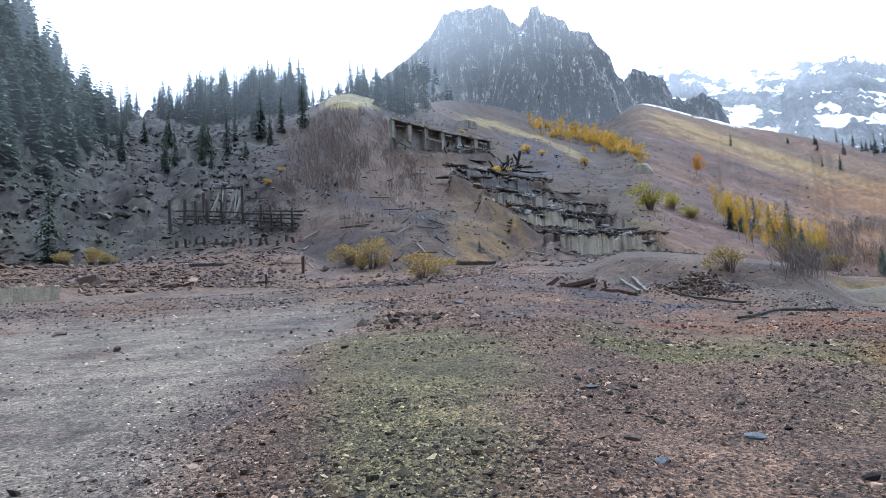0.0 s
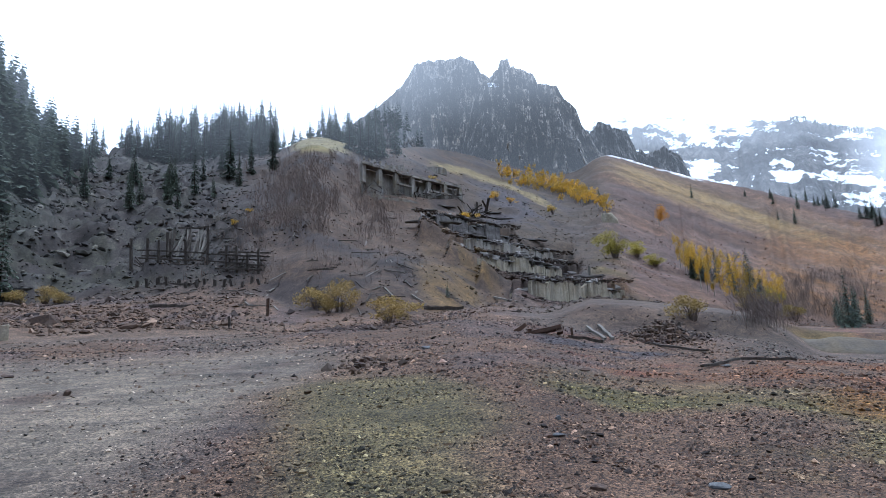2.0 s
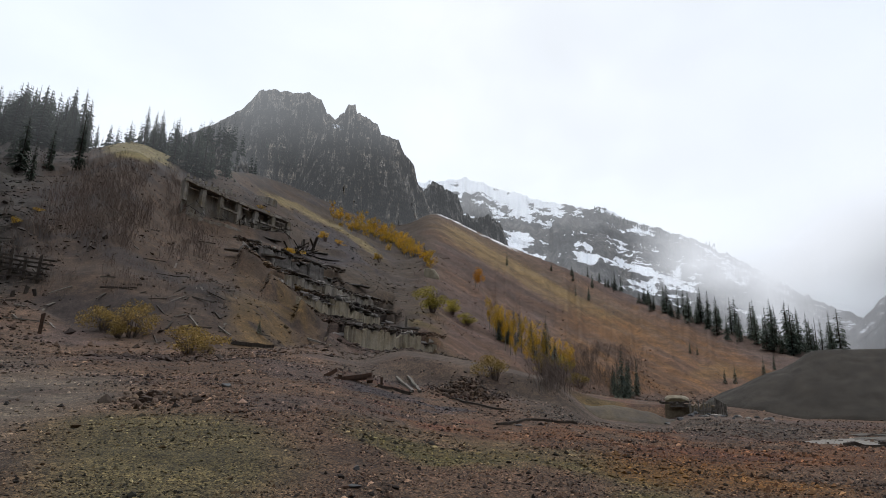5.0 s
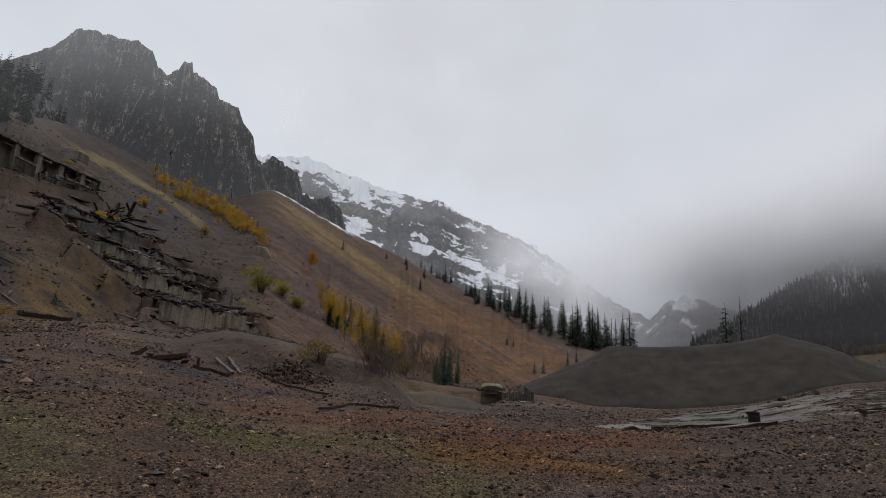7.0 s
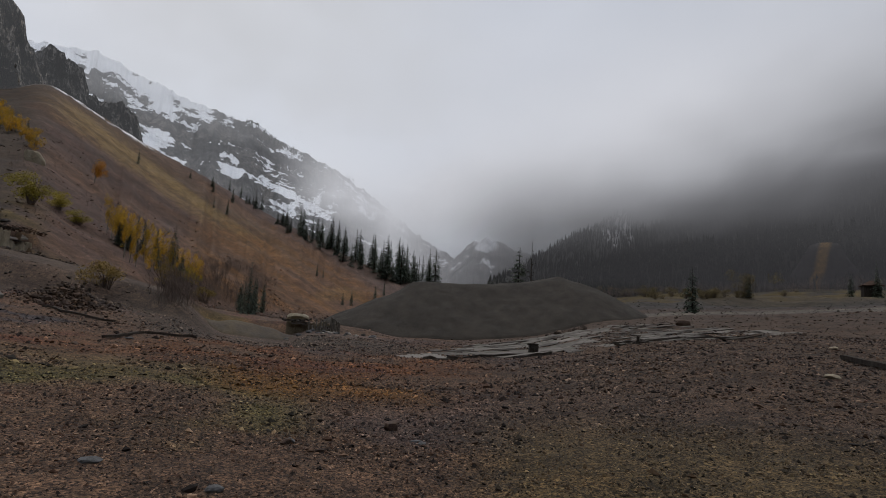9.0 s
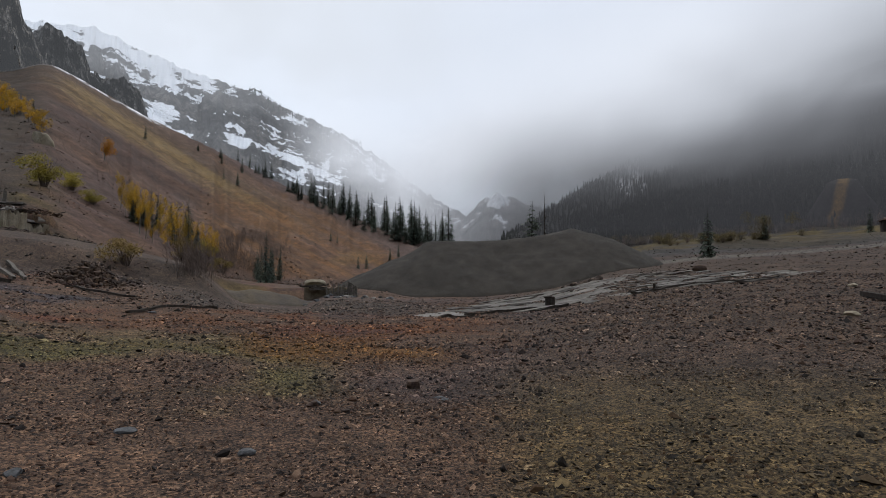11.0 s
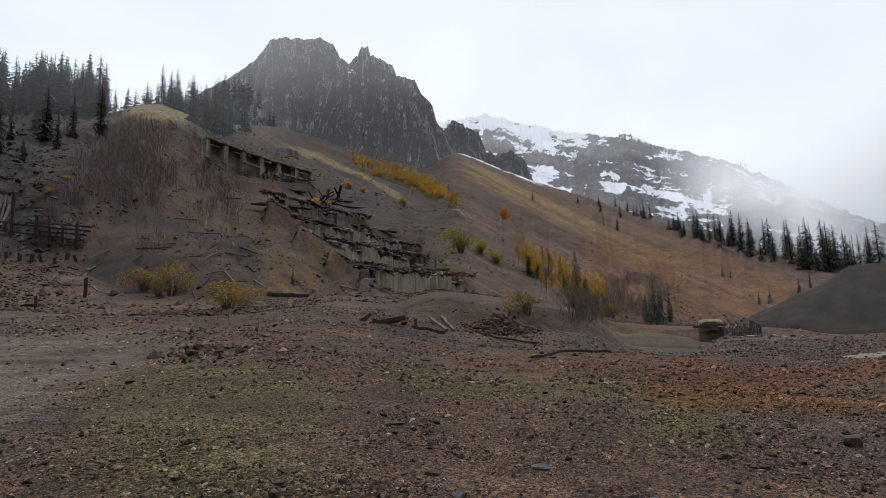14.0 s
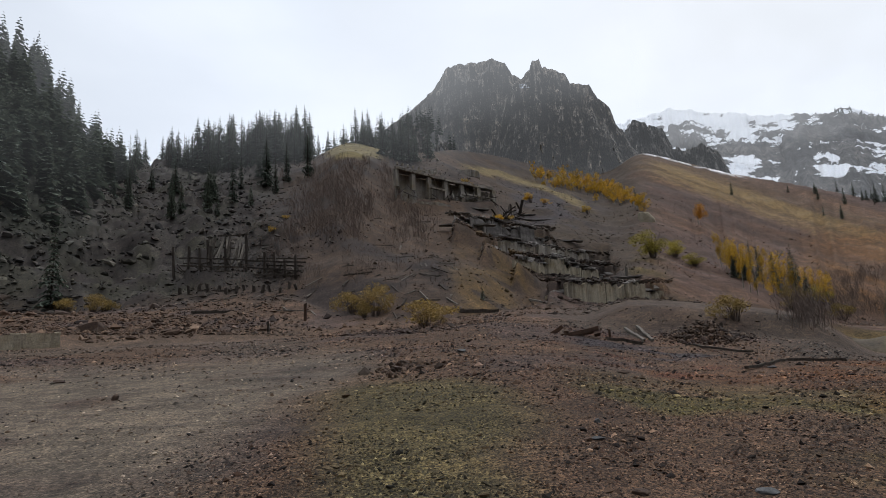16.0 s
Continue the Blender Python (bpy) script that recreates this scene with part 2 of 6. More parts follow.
GRAVEL = stones_material("gravel", (0.060, 0.056, 0.056), pale=1.2)
BOULDER = stones_material("boulder", (0.12, 0.118, 0.112), pale=0.8)
RUBBLE = stones_material("rubble", (0.075, 0.070, 0.066), pale=0.5)
SLATE = grained("slate", (0.050, 0.051, 0.053), (0.095, 0.096, 0.097), 6, 0.7, 7, 0.01, 0.5)
RUST_ROCK = grained("rust_rock", (0.045, 0.032, 0.028), (0.10, 0.065, 0.045), 6, 0.85, 6, 0.01, 0.6)
PALE_ROCK = grained("pale_rock", (0.22, 0.185, 0.125), (0.38, 0.34, 0.26), 0.7, 0.9, 6, 0.1, 0.6)
TIMBER = grained("old_timber", (0.024, 0.019, 0.015), (0.072, 0.058, 0.047), 1.6, 0.9, 7, 0.03, 0.7, (4, 4, 0.5))
PALE_TIMBER = grained("weathered_timber", (0.085, 0.075, 0.064), (0.20, 0.178, 0.152), 1.6, 0.9, 7, 0.02, 0.6, (0.6, 5, 5))
CONCRETE = concrete_material("stained_concrete", (0.37, 0.32, 0.24), (0.052, 0.045, 0.040), (0.22, 0.165, 0.09))
GREY_CONCRETE = concrete_material("grey_concrete", (0.29, 0.26, 0.225), (0.050, 0.044, 0.040), (0.19, 0.15, 0.095))
LEDGE = grained("broken_ledge", (0.075, 0.066, 0.060), (0.26, 0.235, 0.215), 0.8, 0.9, 6, 0.1, 0.8)
SLAB = grained("worn_slab", (0.075, 0.066, 0.056), (0.21, 0.19, 0.165), 0.5, 0.9, 8, 0.02, 0.5, (1, 1, 1), 0.35)
RUST = grained("rusty_iron", (0.035, 0.022, 0.016), (0.085, 0.045, 0.028), 5, 0.8, 6, 0.01, 0.6)
TAILINGS = grained("tailings", (0.033, 0.029, 0.024), (0.056, 0.048, 0.039), 0.7, 0.95, 30, 0.05, 0.6, (1, 1, 0.25))
FILL = grained("packed_earth", (0.105, 0.083, 0.055), (0.21, 0.175, 0.125), 0.9, 0.95, 8, 0.08, 0.8)
MOUND = grained("mound_earth", (0.058, 0.050, 0.046), (0.115, 0.092, 0.060), 0.5, 0.95, 12, 0.05, 0.7)
SAND = grained("pale_sand", (0.17, 0.155, 0.135), (0.25, 0.23, 0.205), 1.2, 0.95, 10, 0.01, 0.4)
BARK = grained("bark", (0.035, 0.028, 0.023), (0.075, 0.062, 0.052), 3, 0.95, 5, 0.02, 0.6, (3, 3, 0.5))
PALE_BARK = grained("aspen_bark", (0.14, 0.135, 0.115), (0.27, 0.26, 0.22), 3, 0.9, 5, 0.02, 0.4, (2, 2, 1))
TWIG = leaf_material("bare_twigs", (0.060, 0.044, 0.036), (0.14, 0.108, 0.092), 0.05)
NEEDLES = leaf_material("needles", (0.050, 0.066, 0.054), (0.118, 0.142, 0.108), 0.28)
# darker copy of the needles: the far forest's shade put into the colour
SHADED_NEEDLES = leaf_material("shaded_needles", (0.026, 0.030, 0.024), (0.062, 0.066, 0.050), 0.1)
GOLD = leaf_material("gold_leaves", (0.30, 0.17, 0.016), (0.66, 0.42, 0.05))
ORANGE = leaf_material("orange_leaves", (0.38, 0.15, 0.012), (0.70, 0.32, 0.03))
YELLOW_GREEN = leaf_material("yellow_green_leaves", (0.17, 0.15, 0.022), (0.42, 0.35, 0.06))
WILLOW = leaf_material("willow_leaves", (0.15, 0.102, 0.033), (0.37, 0.265, 0.085))
DRY = leaf_material("dry_grass", (0.11, 0.088, 0.042), (0.22, 0.175, 0.085))


# ---- the lie of the land ----
def lattice(ix, iy, seed):
    h = (ix.astype(np.int64) * 374761393 + iy.astype(np.int64) * 668265263 + seed * 974711) & 0x7FFFFFFF
    h = ((h ^ (h >> 13)) * 1274126177) & 0x7FFFFFFF
    return ((h ^ (h >> 16)) & 0xFFFF) / 65535.0


def value_noise(x, y, seed):
    ix, iy = np.floor(x), np.floor(y)
    fx, fy = x - ix, y - iy
    fx, fy = fx * fx * (3 - 2 * fx), fy * fy * (3 - 2 * fy)
    a, b = lattice(ix, iy, seed), lattice(ix + 1, iy, seed)
    c, d = lattice(ix, iy + 1, seed), lattice(ix + 1, iy + 1, seed)
    return (a + (b - a) * fx) * (1 - fy) + (c + (d - c) * fx) * fy


def fractal(x, y, seed=0, octaves=5, gain=0.5):
    """Sums to about -1 .. 1."""
    total, amp, norm = 0.0, 1.0, 0.0
    x, y = np.asarray(x, float), np.asarray(y, float)
    for k in range(octaves):
        total = total + amp * (2 * value_noise(x * 2 ** k + 17.3 * k, y * 2 ** k - 9.1 * k, seed + k) - 1)
        norm += amp
        amp *= gain
    return total / norm * 1.6


def smooth(e0, e1, x):
    t = np.clip((x - e0) / (e1 - e0), 0, 1)
    return t * t * (3 - 2 * t)


def curve(b, pairs):
    xs = [p[0] for p in pairs]
    ys = [p[1] for p in pairs]
    return sum(np.interp(b + o, xs, ys) for o in (-1.0, -0.5, 0, 0.5, 1.0)) / 5


def rise(r, degrees):
    return EYE + r * np.tan(np.radians(degrees))


# bearings in degrees, right of the first view's heading; distances in metres; rises in degrees above the eye
LIP_R = ((-180.0, 40), (-60.0, 45), (-31.0, 50), (-10.0, 50), (-2.0, 46), (9.0, 42), (14.0, 38), (21.0, 31), (31.1, 27), (39.3, 25), (52.4, 27), (61.5, 29), (76.9, 40), (86.2, 48), (121.4, 45), (180.0, 40))
LIP_E = ((-180.0, 0), (-60.0, 2.2), (-31.0, 2.5), (-17.0, 2.6), (-10.0, 2.9), (-2.0, 3.1), (4.0, 3.25), (9.5, 2.7), (14.0, 1.5), (16.0, 0.8), (21.0, -0.8), (31.1, -1.9), (39.3, -2.8), (52.4, -2.7), (61.5, -2.2), (66, -1.2), (70, -0.3), (77.9, 0.9), (86, 1.7), (103.1, 1.5), (180.0, 0))
TOE_R = ((-180.0, 150), (-60.0, 85), (-30.0, 78), (-14.0, 70), (-10.0, 62), (-2.0, 52), (4.0, 57), (9.0, 76), (20.0, 82), (27.9, 92), (36.2, 115), (45.3, 140), (51.4, 140), (57.4, 115), (93.8, 112), (180.0, 150))
TOE_E = ((-180.0, 2), (-60.0, 5), (-30.0, 5.3), (-23.0, 6), (-14.0, 6.6), (-10.0, 4.7), (-2.0, 3.6), (4.0, 3.9), (9.0, 4.7), (14.0, 4.3), (20.0, 3.8), (26.8, 2.6), (32.1, 1.4), (36.2, 0.8), (40.3, 0.5), (45.2, 0.5), (49.3, 0.25), (58, 0.2), (64, 1.0), (70, 3.0), (78, 3.5), (84, 3.7), (93, 4.2), (93.8, 4.0), (180.0, 2))
MID_R = ((-180.0, 250), (-60.0, 120), (-28.0, 140), (-8.0, 130), (0.0, 140), (6.0, 160), (12.0, 180), (20.0, 200), (36.2, 200), (45.3, 200), (51.4, 190), (56.4, 185), (61.5, 330), (103.1, 330), (180.0, 250))
CREST_R = ((-180.0, 700), (-60.0, 210), (-38.0, 190), (-30.0, 200), (-26.0, 225), (-8.0, 205), (-3.0, 212), (1.0, 235), (5.0, 300), (10.0, 350), (20.0, 380), (31.1, 350), (41.3, 300), (51.4, 250), (55.4, 260), (61.5, 800), (180.0, 900))
CREST_E = ((-180, 14), (-60, 31), (-45, 29.5), (-38, 25.8), (-34.5, 23), (-32.3, 20.4), (-30.8, 18.2), (-29, 17.3), (-25.6, 18.0), (-20.6, 17.9), (-15.5, 18.7), (-11.3, 19.3), (-10.2, 20.1), (-8.1, 20.8), (-4.8, 19.9), (-1, 19.6), (2, 19.8), (6, 19.0), (10, 17.7), (15, 16.0), (17.6, 16.4), (19.6, 17.8), (22.1, 16.8), (27, 14.6), (32, 12.7), (35.5, 11.2), (38.7, 9.7), (42.5, 8.2), (45.7, 6.8), (48.9, 5.6), (53.8, 4.4), (57, 4.2), (59.5, 5), (61.4, 6.2), (63.9, 7.9), (66.4, 9.6), (68.4, 10.7), (77, 15), (91, 18), (131, 20), (180, 14))
MID_LIFT = ((-180.0, 0), (-40.0, 2), (-30.0, 0), (-14.0, 2), (-8.5, 4), (-6.0, -1), (-3.5, -5), (3.0, -6), (7.0, -4), (12.0, 0), (18.0, -4), (24.4, -7), (33.2, -5), (41.3, -2), (49.3, 0), (56.4, -6), (61.5, -24), (64.6, -24), (68.7, -30), (76.9, -44), (91.9, -57), (103.1, -57), (180.0, -5))


# level concrete terraces cut into the mill hill: bearings of both ends, distances of both ends, foot and top heights
TERRACES = ((10.3, 20.8, 72, 85.5, 7.4, 10.4), (7.4, 16.6, 83, 104, 13.0, 15.9), (4.5, 16.0, 90, 120, 17.4, 20.2), (1.8, 11.0, 99, 118, 23.9, 26.0), (-3.8, 5.8, 128, 150, 37.2, 44.6))


def height(b, r):
    """The ground's height at a bearing (degrees) and a distance from the standpoint."""
    b, r = np.broadcast_arrays(np.asarray(b, float), np.asarray(r, float))
    lr, tr, mr, cr = (curve(b, c) for c in (LIP_R, TOE_R, MID_R, CREST_R))
    lz, tz, cz = rise(lr, curve(b, LIP_E)), rise(tr, curve(b, TOE_E)), rise(cr, curve(b, CREST_E))
    mz = tz + (cz - tz) * (mr - tr) / (cr - tr) + curve(b, MID_LIFT)
    flat = lz * (np.clip(r, 0, None) / lr) ** 1.25
    z = np.where(r < lr, flat, lz + (tz - lz) * np.clip((r - lr) / (tr - lr), 0, 1))
    z = np.where(r > tr, tz + (mz - tz) * (r - tr) / (mr - tr), z)
    z = np.where(r > mr, mz + (cz - mz) * (r - mr) / (cr - mr), z)
    z = np.where(r > cr, cz - (r - cr) * 0.12, z)
    x, y = r * np.sin(np.radians(b)), r * np.cos(np.radians(b))
    on_hill = smooth(tr * 0.92, tr * 1.25, r)
    left_rock = smooth(-13, -17, b + 3 * fractal(x / 30, y / 30, 5, 3)) * on_hill
    z = z + 0.035 * fractal(x / 0.9, y / 0.9, 1, 4) * smooth(2, 6, r) + 0.10 * fractal(x / 6, y / 6, 2, 4) * smooth(6, 25, r)
    z = z + (0.35 * fractal(x / 5, y / 5, 3, 4) + 1.2 * fractal(x / 22, y / 22, 4, 4)) * on_hill * smooth(cr * 1.02, cr * 0.85, r)
    crag = 9 * fractal(x / 26, y / 26, 13, 3) + z
    z = z + left_rock * (np.abs(fractal(x / 7, y / 7, 6, 4)) * 2.4 - 0.9 + 1.5 * smooth(0.25, 0.75, crag / 3.4 - np.floor(crag / 3.4)) - 0.75 + 0.7 * (1 - np.abs(fractal(x / 2.6, y / 2.6, 14, 3))))
    for b0, b1, r0, r1, foot, top in TERRACES:
        deep = 4.6 if top - foot > 5 else 2.1
        w = r0 + (r1 - r0) * (b - b0) / (b1 - b0)
        inside = smooth(b0 - 0.5, b0 + 0.2, b) * smooth(b1 + 0.5, b1 - 0.2, b)
        before = inside * smooth(w - 9, w - 4, r) * (r <= w + deep)
        low = (top - foot) * 0.54 * np.clip((b - b0) / (b1 - b0), 0, 1) if deep > 4 else (top - foot) * 0.65 * np.maximum(smooth(0.5, 0.0, (b - b0) / (b1 - b0)), 0.7 * smooth(0.86, 1.0, (b - b0) / (b1 - b0)))
        spill = foot + low + 0.5 * fractal(x / 3, y / 3, 11, 3)
        goal = spill - 0.34 * np.maximum(w - r, 0)
        part_way = (b - b0) / (b1 - b0)
        bury = 0.8 * np.maximum(smooth(0.5, 0.0, part_way), smooth(0.86, 1.0, part_way)) * smooth(w - 8, w - 3, r)
        bury = 0.85 * smooth(w - 9, w - 4, r) if deep > 4 else bury
        z = z + (np.minimum(z, goal) * (1 - bury) + goal * bury - z) * before
        behind = inside * (r > w + deep) * smooth(w + 11, w + 7, r)
        z = z + (top - 0.25 + 0.05 * (r - w) - z) * behind
    # a bank of old road fill below the mill
    z = z + 1.5 * smooth(43, 49, r + 2 * fractal(x / 9, y / 9, 8, 3)) * smooth(74, 60, r) * smooth(13, 18, b) * smooth(36, 30, b)
    # the drainage beyond the lip, with a steep bank at its far side
    z = z - 0.9 * smooth(28, 37, r) * smooth(60.5 + fractal(x / 4, y / 4, 12, 3), 57.6, r) * smooth(31.5, 35.5, b) * smooth(43.5, 40.5, b)
    z = z + 0.5 * smooth(57.8, 61, r) * smooth(95, 70, r) * smooth(31, 36, b) * smooth(51.5, 47.5, b)
    # gullies that run down the long talus
    gul = fractal(b * 0.9, r / 260, 9, 4)
    z = z + np.abs(gul) * -2.2 * smooth(21, 26, b) * smooth(52, 46, b) * smooth(tr * 1.1, mr, r) * smooth(cr, cr * 0.9, r)
    return z


def at(b, r, lift=0.0):
    """The point of the ground at a bearing and a distance."""
    return Vector((r * math.sin(radians(b)), r * math.cos(radians(b)), float(height(b, r)) + lift))


RINGS = np.geomspace(12, 900, 240)


def many_up_slope(b, degrees, least=12.0):
    """The same for arrays of bearings and angles."""
    rr = RINGS[RINGS > least]
    e = np.degrees(np.arctan2(height(b[:, None], rr[None]) - EYE, rr[None]))
    hit = e >= degrees[:, None]
    r = rr[np.argmax(hit, 1)]
    return np.where(hit.any(1), r * (1 - 0.01 * np.random.default_rng(3).random(len(b))), curve(b, CREST_R))


def up_slope(b, degrees, least=12.0):
    """The distance at which the ground at a bearing first rises to an angle above the eye."""
    rr = RINGS[RINGS > least]
    e = np.degrees(np.arctan2(height(np.full(rr.shape, b), rr) - EYE, rr))
    k = np.nonzero(e >= degrees)[0]
    if not len(k):
        return float(curve(np.array(b), CREST_R))
    i = k[0]
    if i == 0:
        return float(rr[0])
    return float(rr[i - 1] + (rr[i] - rr[i - 1]) * (degrees - e[i - 1]) / (e[i] - e[i - 1]))


def grid_mesh(name, pts, closed=False, flat=False):
    """A mesh from an (n, m, 3) array of points."""
    n, m = pts.shape[:2]
    idx = np.arange(n * m).reshape(n, m)
    if closed:
        idx = np.vstack([idx, idx[:1]])
    q = np.stack([idx[:-1, :-1], idx[1:, :-1], idx[1:, 1:], idx[:-1, 1:]], -1).reshape(-1, 4)
    return raw_mesh(name, pts.reshape(-1, 3), q, flat)


def raw_mesh(name, verts, faces, flat=False):
    """A mesh from numpy arrays of points and of equal-sided faces."""
    me = bpy.data.meshes.new(name)
    k = faces.shape[1]
    me.vertices.add(len(verts))
    me.vertices.foreach_set("co", np.ascontiguousarray(verts, np.float32).ravel())
    me.loops.add(faces.size)
    me.loops.foreach_set("vertex_index", np.ascontiguousarray(faces, np.int32).ravel())
    me.polygons.add(len(faces))
    me.polygons.foreach_set("loop_start", np.arange(0, faces.size, k, dtype=np.int32))
    me.polygons.foreach_set("use_smooth", np.full(len(faces), not flat))
    me.update(calc_edges=True)
    return me


def point_values(me, name, values):
    a = me.attributes.new(name, "FLOAT", "POINT")
    a.data.foreach_set("value", np.ascontiguousarray(values, np.float32).ravel())


def point_colours(me, name, rgb):
    a = me.attributes.new(name, "FLOAT_COLOR", "POINT")
    a.data.foreach_set("color", np.ascontiguousarray(np.c_[rgb, np.ones(len(rgb))], np.float32).ravel())


def wheel_track(x, y, r):
    """How far the ground is worn pale by wheels, 0 to 1."""
    return smooth(0.5, -2.6, x + 0.9 + 0.07 * y + 1.5 * fractal(x / 9, y / 9, 21, 5) + 0.5 * fractal(x / 2, y / 2, 25, 3)) * smooth(36, 22, r)


def earth_tint(b, r, x, y, z):
    """Real earth colours by place: grey gravel, rust, ochre dumps, purple talus, dark waste rock, meadow."""
    def col(*c):
        return np.array(c)[None, :]

    def lay(base, colour, w):
        return base + (col(*colour) - base) * np.clip(w, 0, 1)[:, None]
    n1, n2, n3, n4 = fractal(x / 9, y / 9, 21, 5), fractal(x / 30, y / 30, 22, 5), fractal(x / 2.4, y / 2.4, 23, 5), fractal(x / 5, y / 5, 24, 5)
    tr, cr = curve(b, TOE_R), curve(b, CREST_R)
    el = np.degrees(np.arctan2(z - EYE, np.maximum(r, 0.5)))
    hill = smooth(tr * 0.93, tr * 1.08, r + n1 * 4)
    c = np.repeat(col(0.080, 0.059, 0.047), len(b), 0)                      # gravel flat
    c = lay(c, (0.060, 0.052, 0.055), smooth(0.0, 0.5, n4) * 0.5)          # mauve stony patches
    c = lay(c, (0.076, 0.072, 0.044), smooth(-0.2, 0.35, n1 - 0.05) * smooth(-16, -6, b) * smooth(10, 0, b + 5 * n4) * smooth(30, 18, r) * smooth(3, 5, r) * 0.75)
    c = lay(c, (0.079, 0.075, 0.040), smooth(-0.45, 0.3, n4 + 0.3 * n3) * smooth(9, 15, b) * smooth(47, 38, b) * smooth(21, 12, r) * smooth(5.0, 7.5, r) * 0.9)  # olive silt
    c = lay(c, (0.070, 0.058, 0.034), smooth(-0.2, 0.5, n1) * smooth(55, 65, b) * smooth(150, 110, b) * smooth(14, 8, r) * smooth(2, 5, r) * 0.7)
    c = lay(c, (0.100, 0.055, 0.034), smooth(-0.35, 0.35, n1 + 0.5 * n3 + 0.1) * smooth(8, 14, b) * smooth(64, 54, b) * smooth(13, 18, r + n4 * 3) * smooth(34, 27, r) * 0.9)  # rust band
    c = lay(c, (0.100, 0.060, 0.030), smooth(-0.2, 0.4, n4 + 0.3 * n3) * smooth(33, 38, b) * smooth(60, 52, b) * smooth(10.5, 14, r) * smooth(26, 20, r) * 0.85)  # orange gravel
    c = lay(c, (0.068, 0.040, 0.034), smooth(0.1, 0.5, n3 + 0.4 * n1) * smooth(8, 14, b) * smooth(60, 50, b) * smooth(15, 20, r) * 0.7)
    c = lay(c, (0.040, 0.038, 0.044), smooth(-0.1, 0.3, n4 + 0.15) * smooth(11, 14, b) * smooth(29, 25, b) * smooth(23, 26, r) * smooth(44, 36, r) * 0.9)  # wet slate patch
    c = lay(c, (0.062, 0.054, 0.048), smooth(26, 32, b) * smooth(58, 48, b) * smooth(28, 31, r) * smooth(60, 48, r) * 0.85)  # grey wash under the lip
    c = lay(c, (0.064, 0.050, 0.041), smooth(54, 68, b + n1 * 6) * smooth(9, 14, r) * 0.85)
    c = lay(c, (0.056, 0.047, 0.041), smooth(38, 44, r) * smooth(80, 66, r) * smooth(8, 13, b) * smooth(34, 30, b) * 0.85)  # old road fill
    c = lay(c, (0.088, 0.073, 0.044), smooth(31.5, 33, b) * smooth(38.5, 36.5, b) * smooth(56.8, 57.8, r) * smooth(62, 60.8, r) * smooth(-0.6, 0.4, n3 + 0.4 * n4) * 0.8)  # ochre bank
    track = wheel_track(x, y, r)
    c = lay(c, (0.128, 0.114, 0.099), track * smooth(-0.6, 0.3, n3 + 0.6))     # worn wheel track
    c = lay(c, (0.072, 0.062, 0.054), smooth(-8, -16, b) * smooth(22, 32, r) * smooth(60, 45, r) * smooth(-0.4, 0.3, n1) * 0.8)
    c = lay(c, (0.054, 0.042, 0.035), hill)                                 # mill hill, brown waste
    c = lay(c, (0.034, 0.029, 0.028), hill * smooth(-0.1, 0.35, n1 + 0.5 * n3) * 0.9)
    c = lay(c, (0.068, 0.051, 0.040), hill * smooth(0.1, 0.5, n2 + 0.3 * n4) * smooth(-14, -9, b) * smooth(9, 5, b) * 0.8)
    c = lay(c, (0.084, 0.062, 0.038), hill * smooth(0.5, 3.5, b + n1 * 1.5) * smooth(10.5, 7.5, b + n1 + (r - 75) * 0.12) * smooth(100, 84, r) * smooth(-0.6, 0.1, n3))  # ochre spill
    c = lay(c, (0.031, 0.028, 0.027), hill * smooth(-12.5, -18, b + n1 * 3))  # dark boulders on the left
    c = lay(c, (0.060, 0.057, 0.054), hill * smooth(-12.5, -18, b + n1 * 3) * smooth(0.05, 0.4, n3 + 0.4 * n1) * 0.85)
    c = lay(c, (0.036, 0.037, 0.028), hill * smooth(-14, -19, b) * smooth(0.15, 0.45, n4 + 0.3 * n2) * 0.5)   # low green growth
    c = lay(c, (0.165, 0.145, 0.09), hill * smooth(19.2, 19.7, el + 0.25 * n4 + 0.10 * np.abs(b + 8)) * smooth(-11.2, -9.8, b) * smooth(-4.2, -5.6, b))  # pale knob
    over = hill * smooth(4, 9, b) * smooth(95, 125, r + 10 * n1)
    c = lay(c, (0.054, 0.044, 0.036), over)                                 # slope over the mill
    c = lay(c, (0.050, 0.045, 0.047), over * smooth(0.0, 0.4, n1) * smooth(20, 12, b))
    c = lay(c, (0.094, 0.080, 0.036), hill * smooth(17, 20, b + n1) * smooth(29, 26, b) * smooth(9.5, 7.5, el + n4) * smooth(-0.3, 0.3, n4))  # grassy bank
    fall = b * 0.56 + el                                                    # lines down which the talus has slid
    along = el - b * 0.5
    streak = smooth(-0.25, 0.45, fractal(fall * 1.1, along / 26, 31, 5))
    fine_streak = fractal(fall * 4.5, along / 18, 32, 4)
    talus = hill * smooth(17.5, 22, b + n1)
    c = lay(c, (0.066, 0.049, 0.043), talus)                                # mauve-brown
    c = lay(c, (0.084, 0.058, 0.044), talus * smooth(0.0, 0.5, fractal(fall * 1.0, along / 9, 35, 4)) * 0.6)
    band = smooth(26.4, 27.6, fall + n4 * 0.3) * smooth(30.6, 29.0, fall + n4 * 0.3)
    c = lay(c, (0.116, 0.089, 0.056), talus * band * (0.25 + 0.75 * streak) * smooth(3.5, 7, el) * smooth(18, 15.5, el))
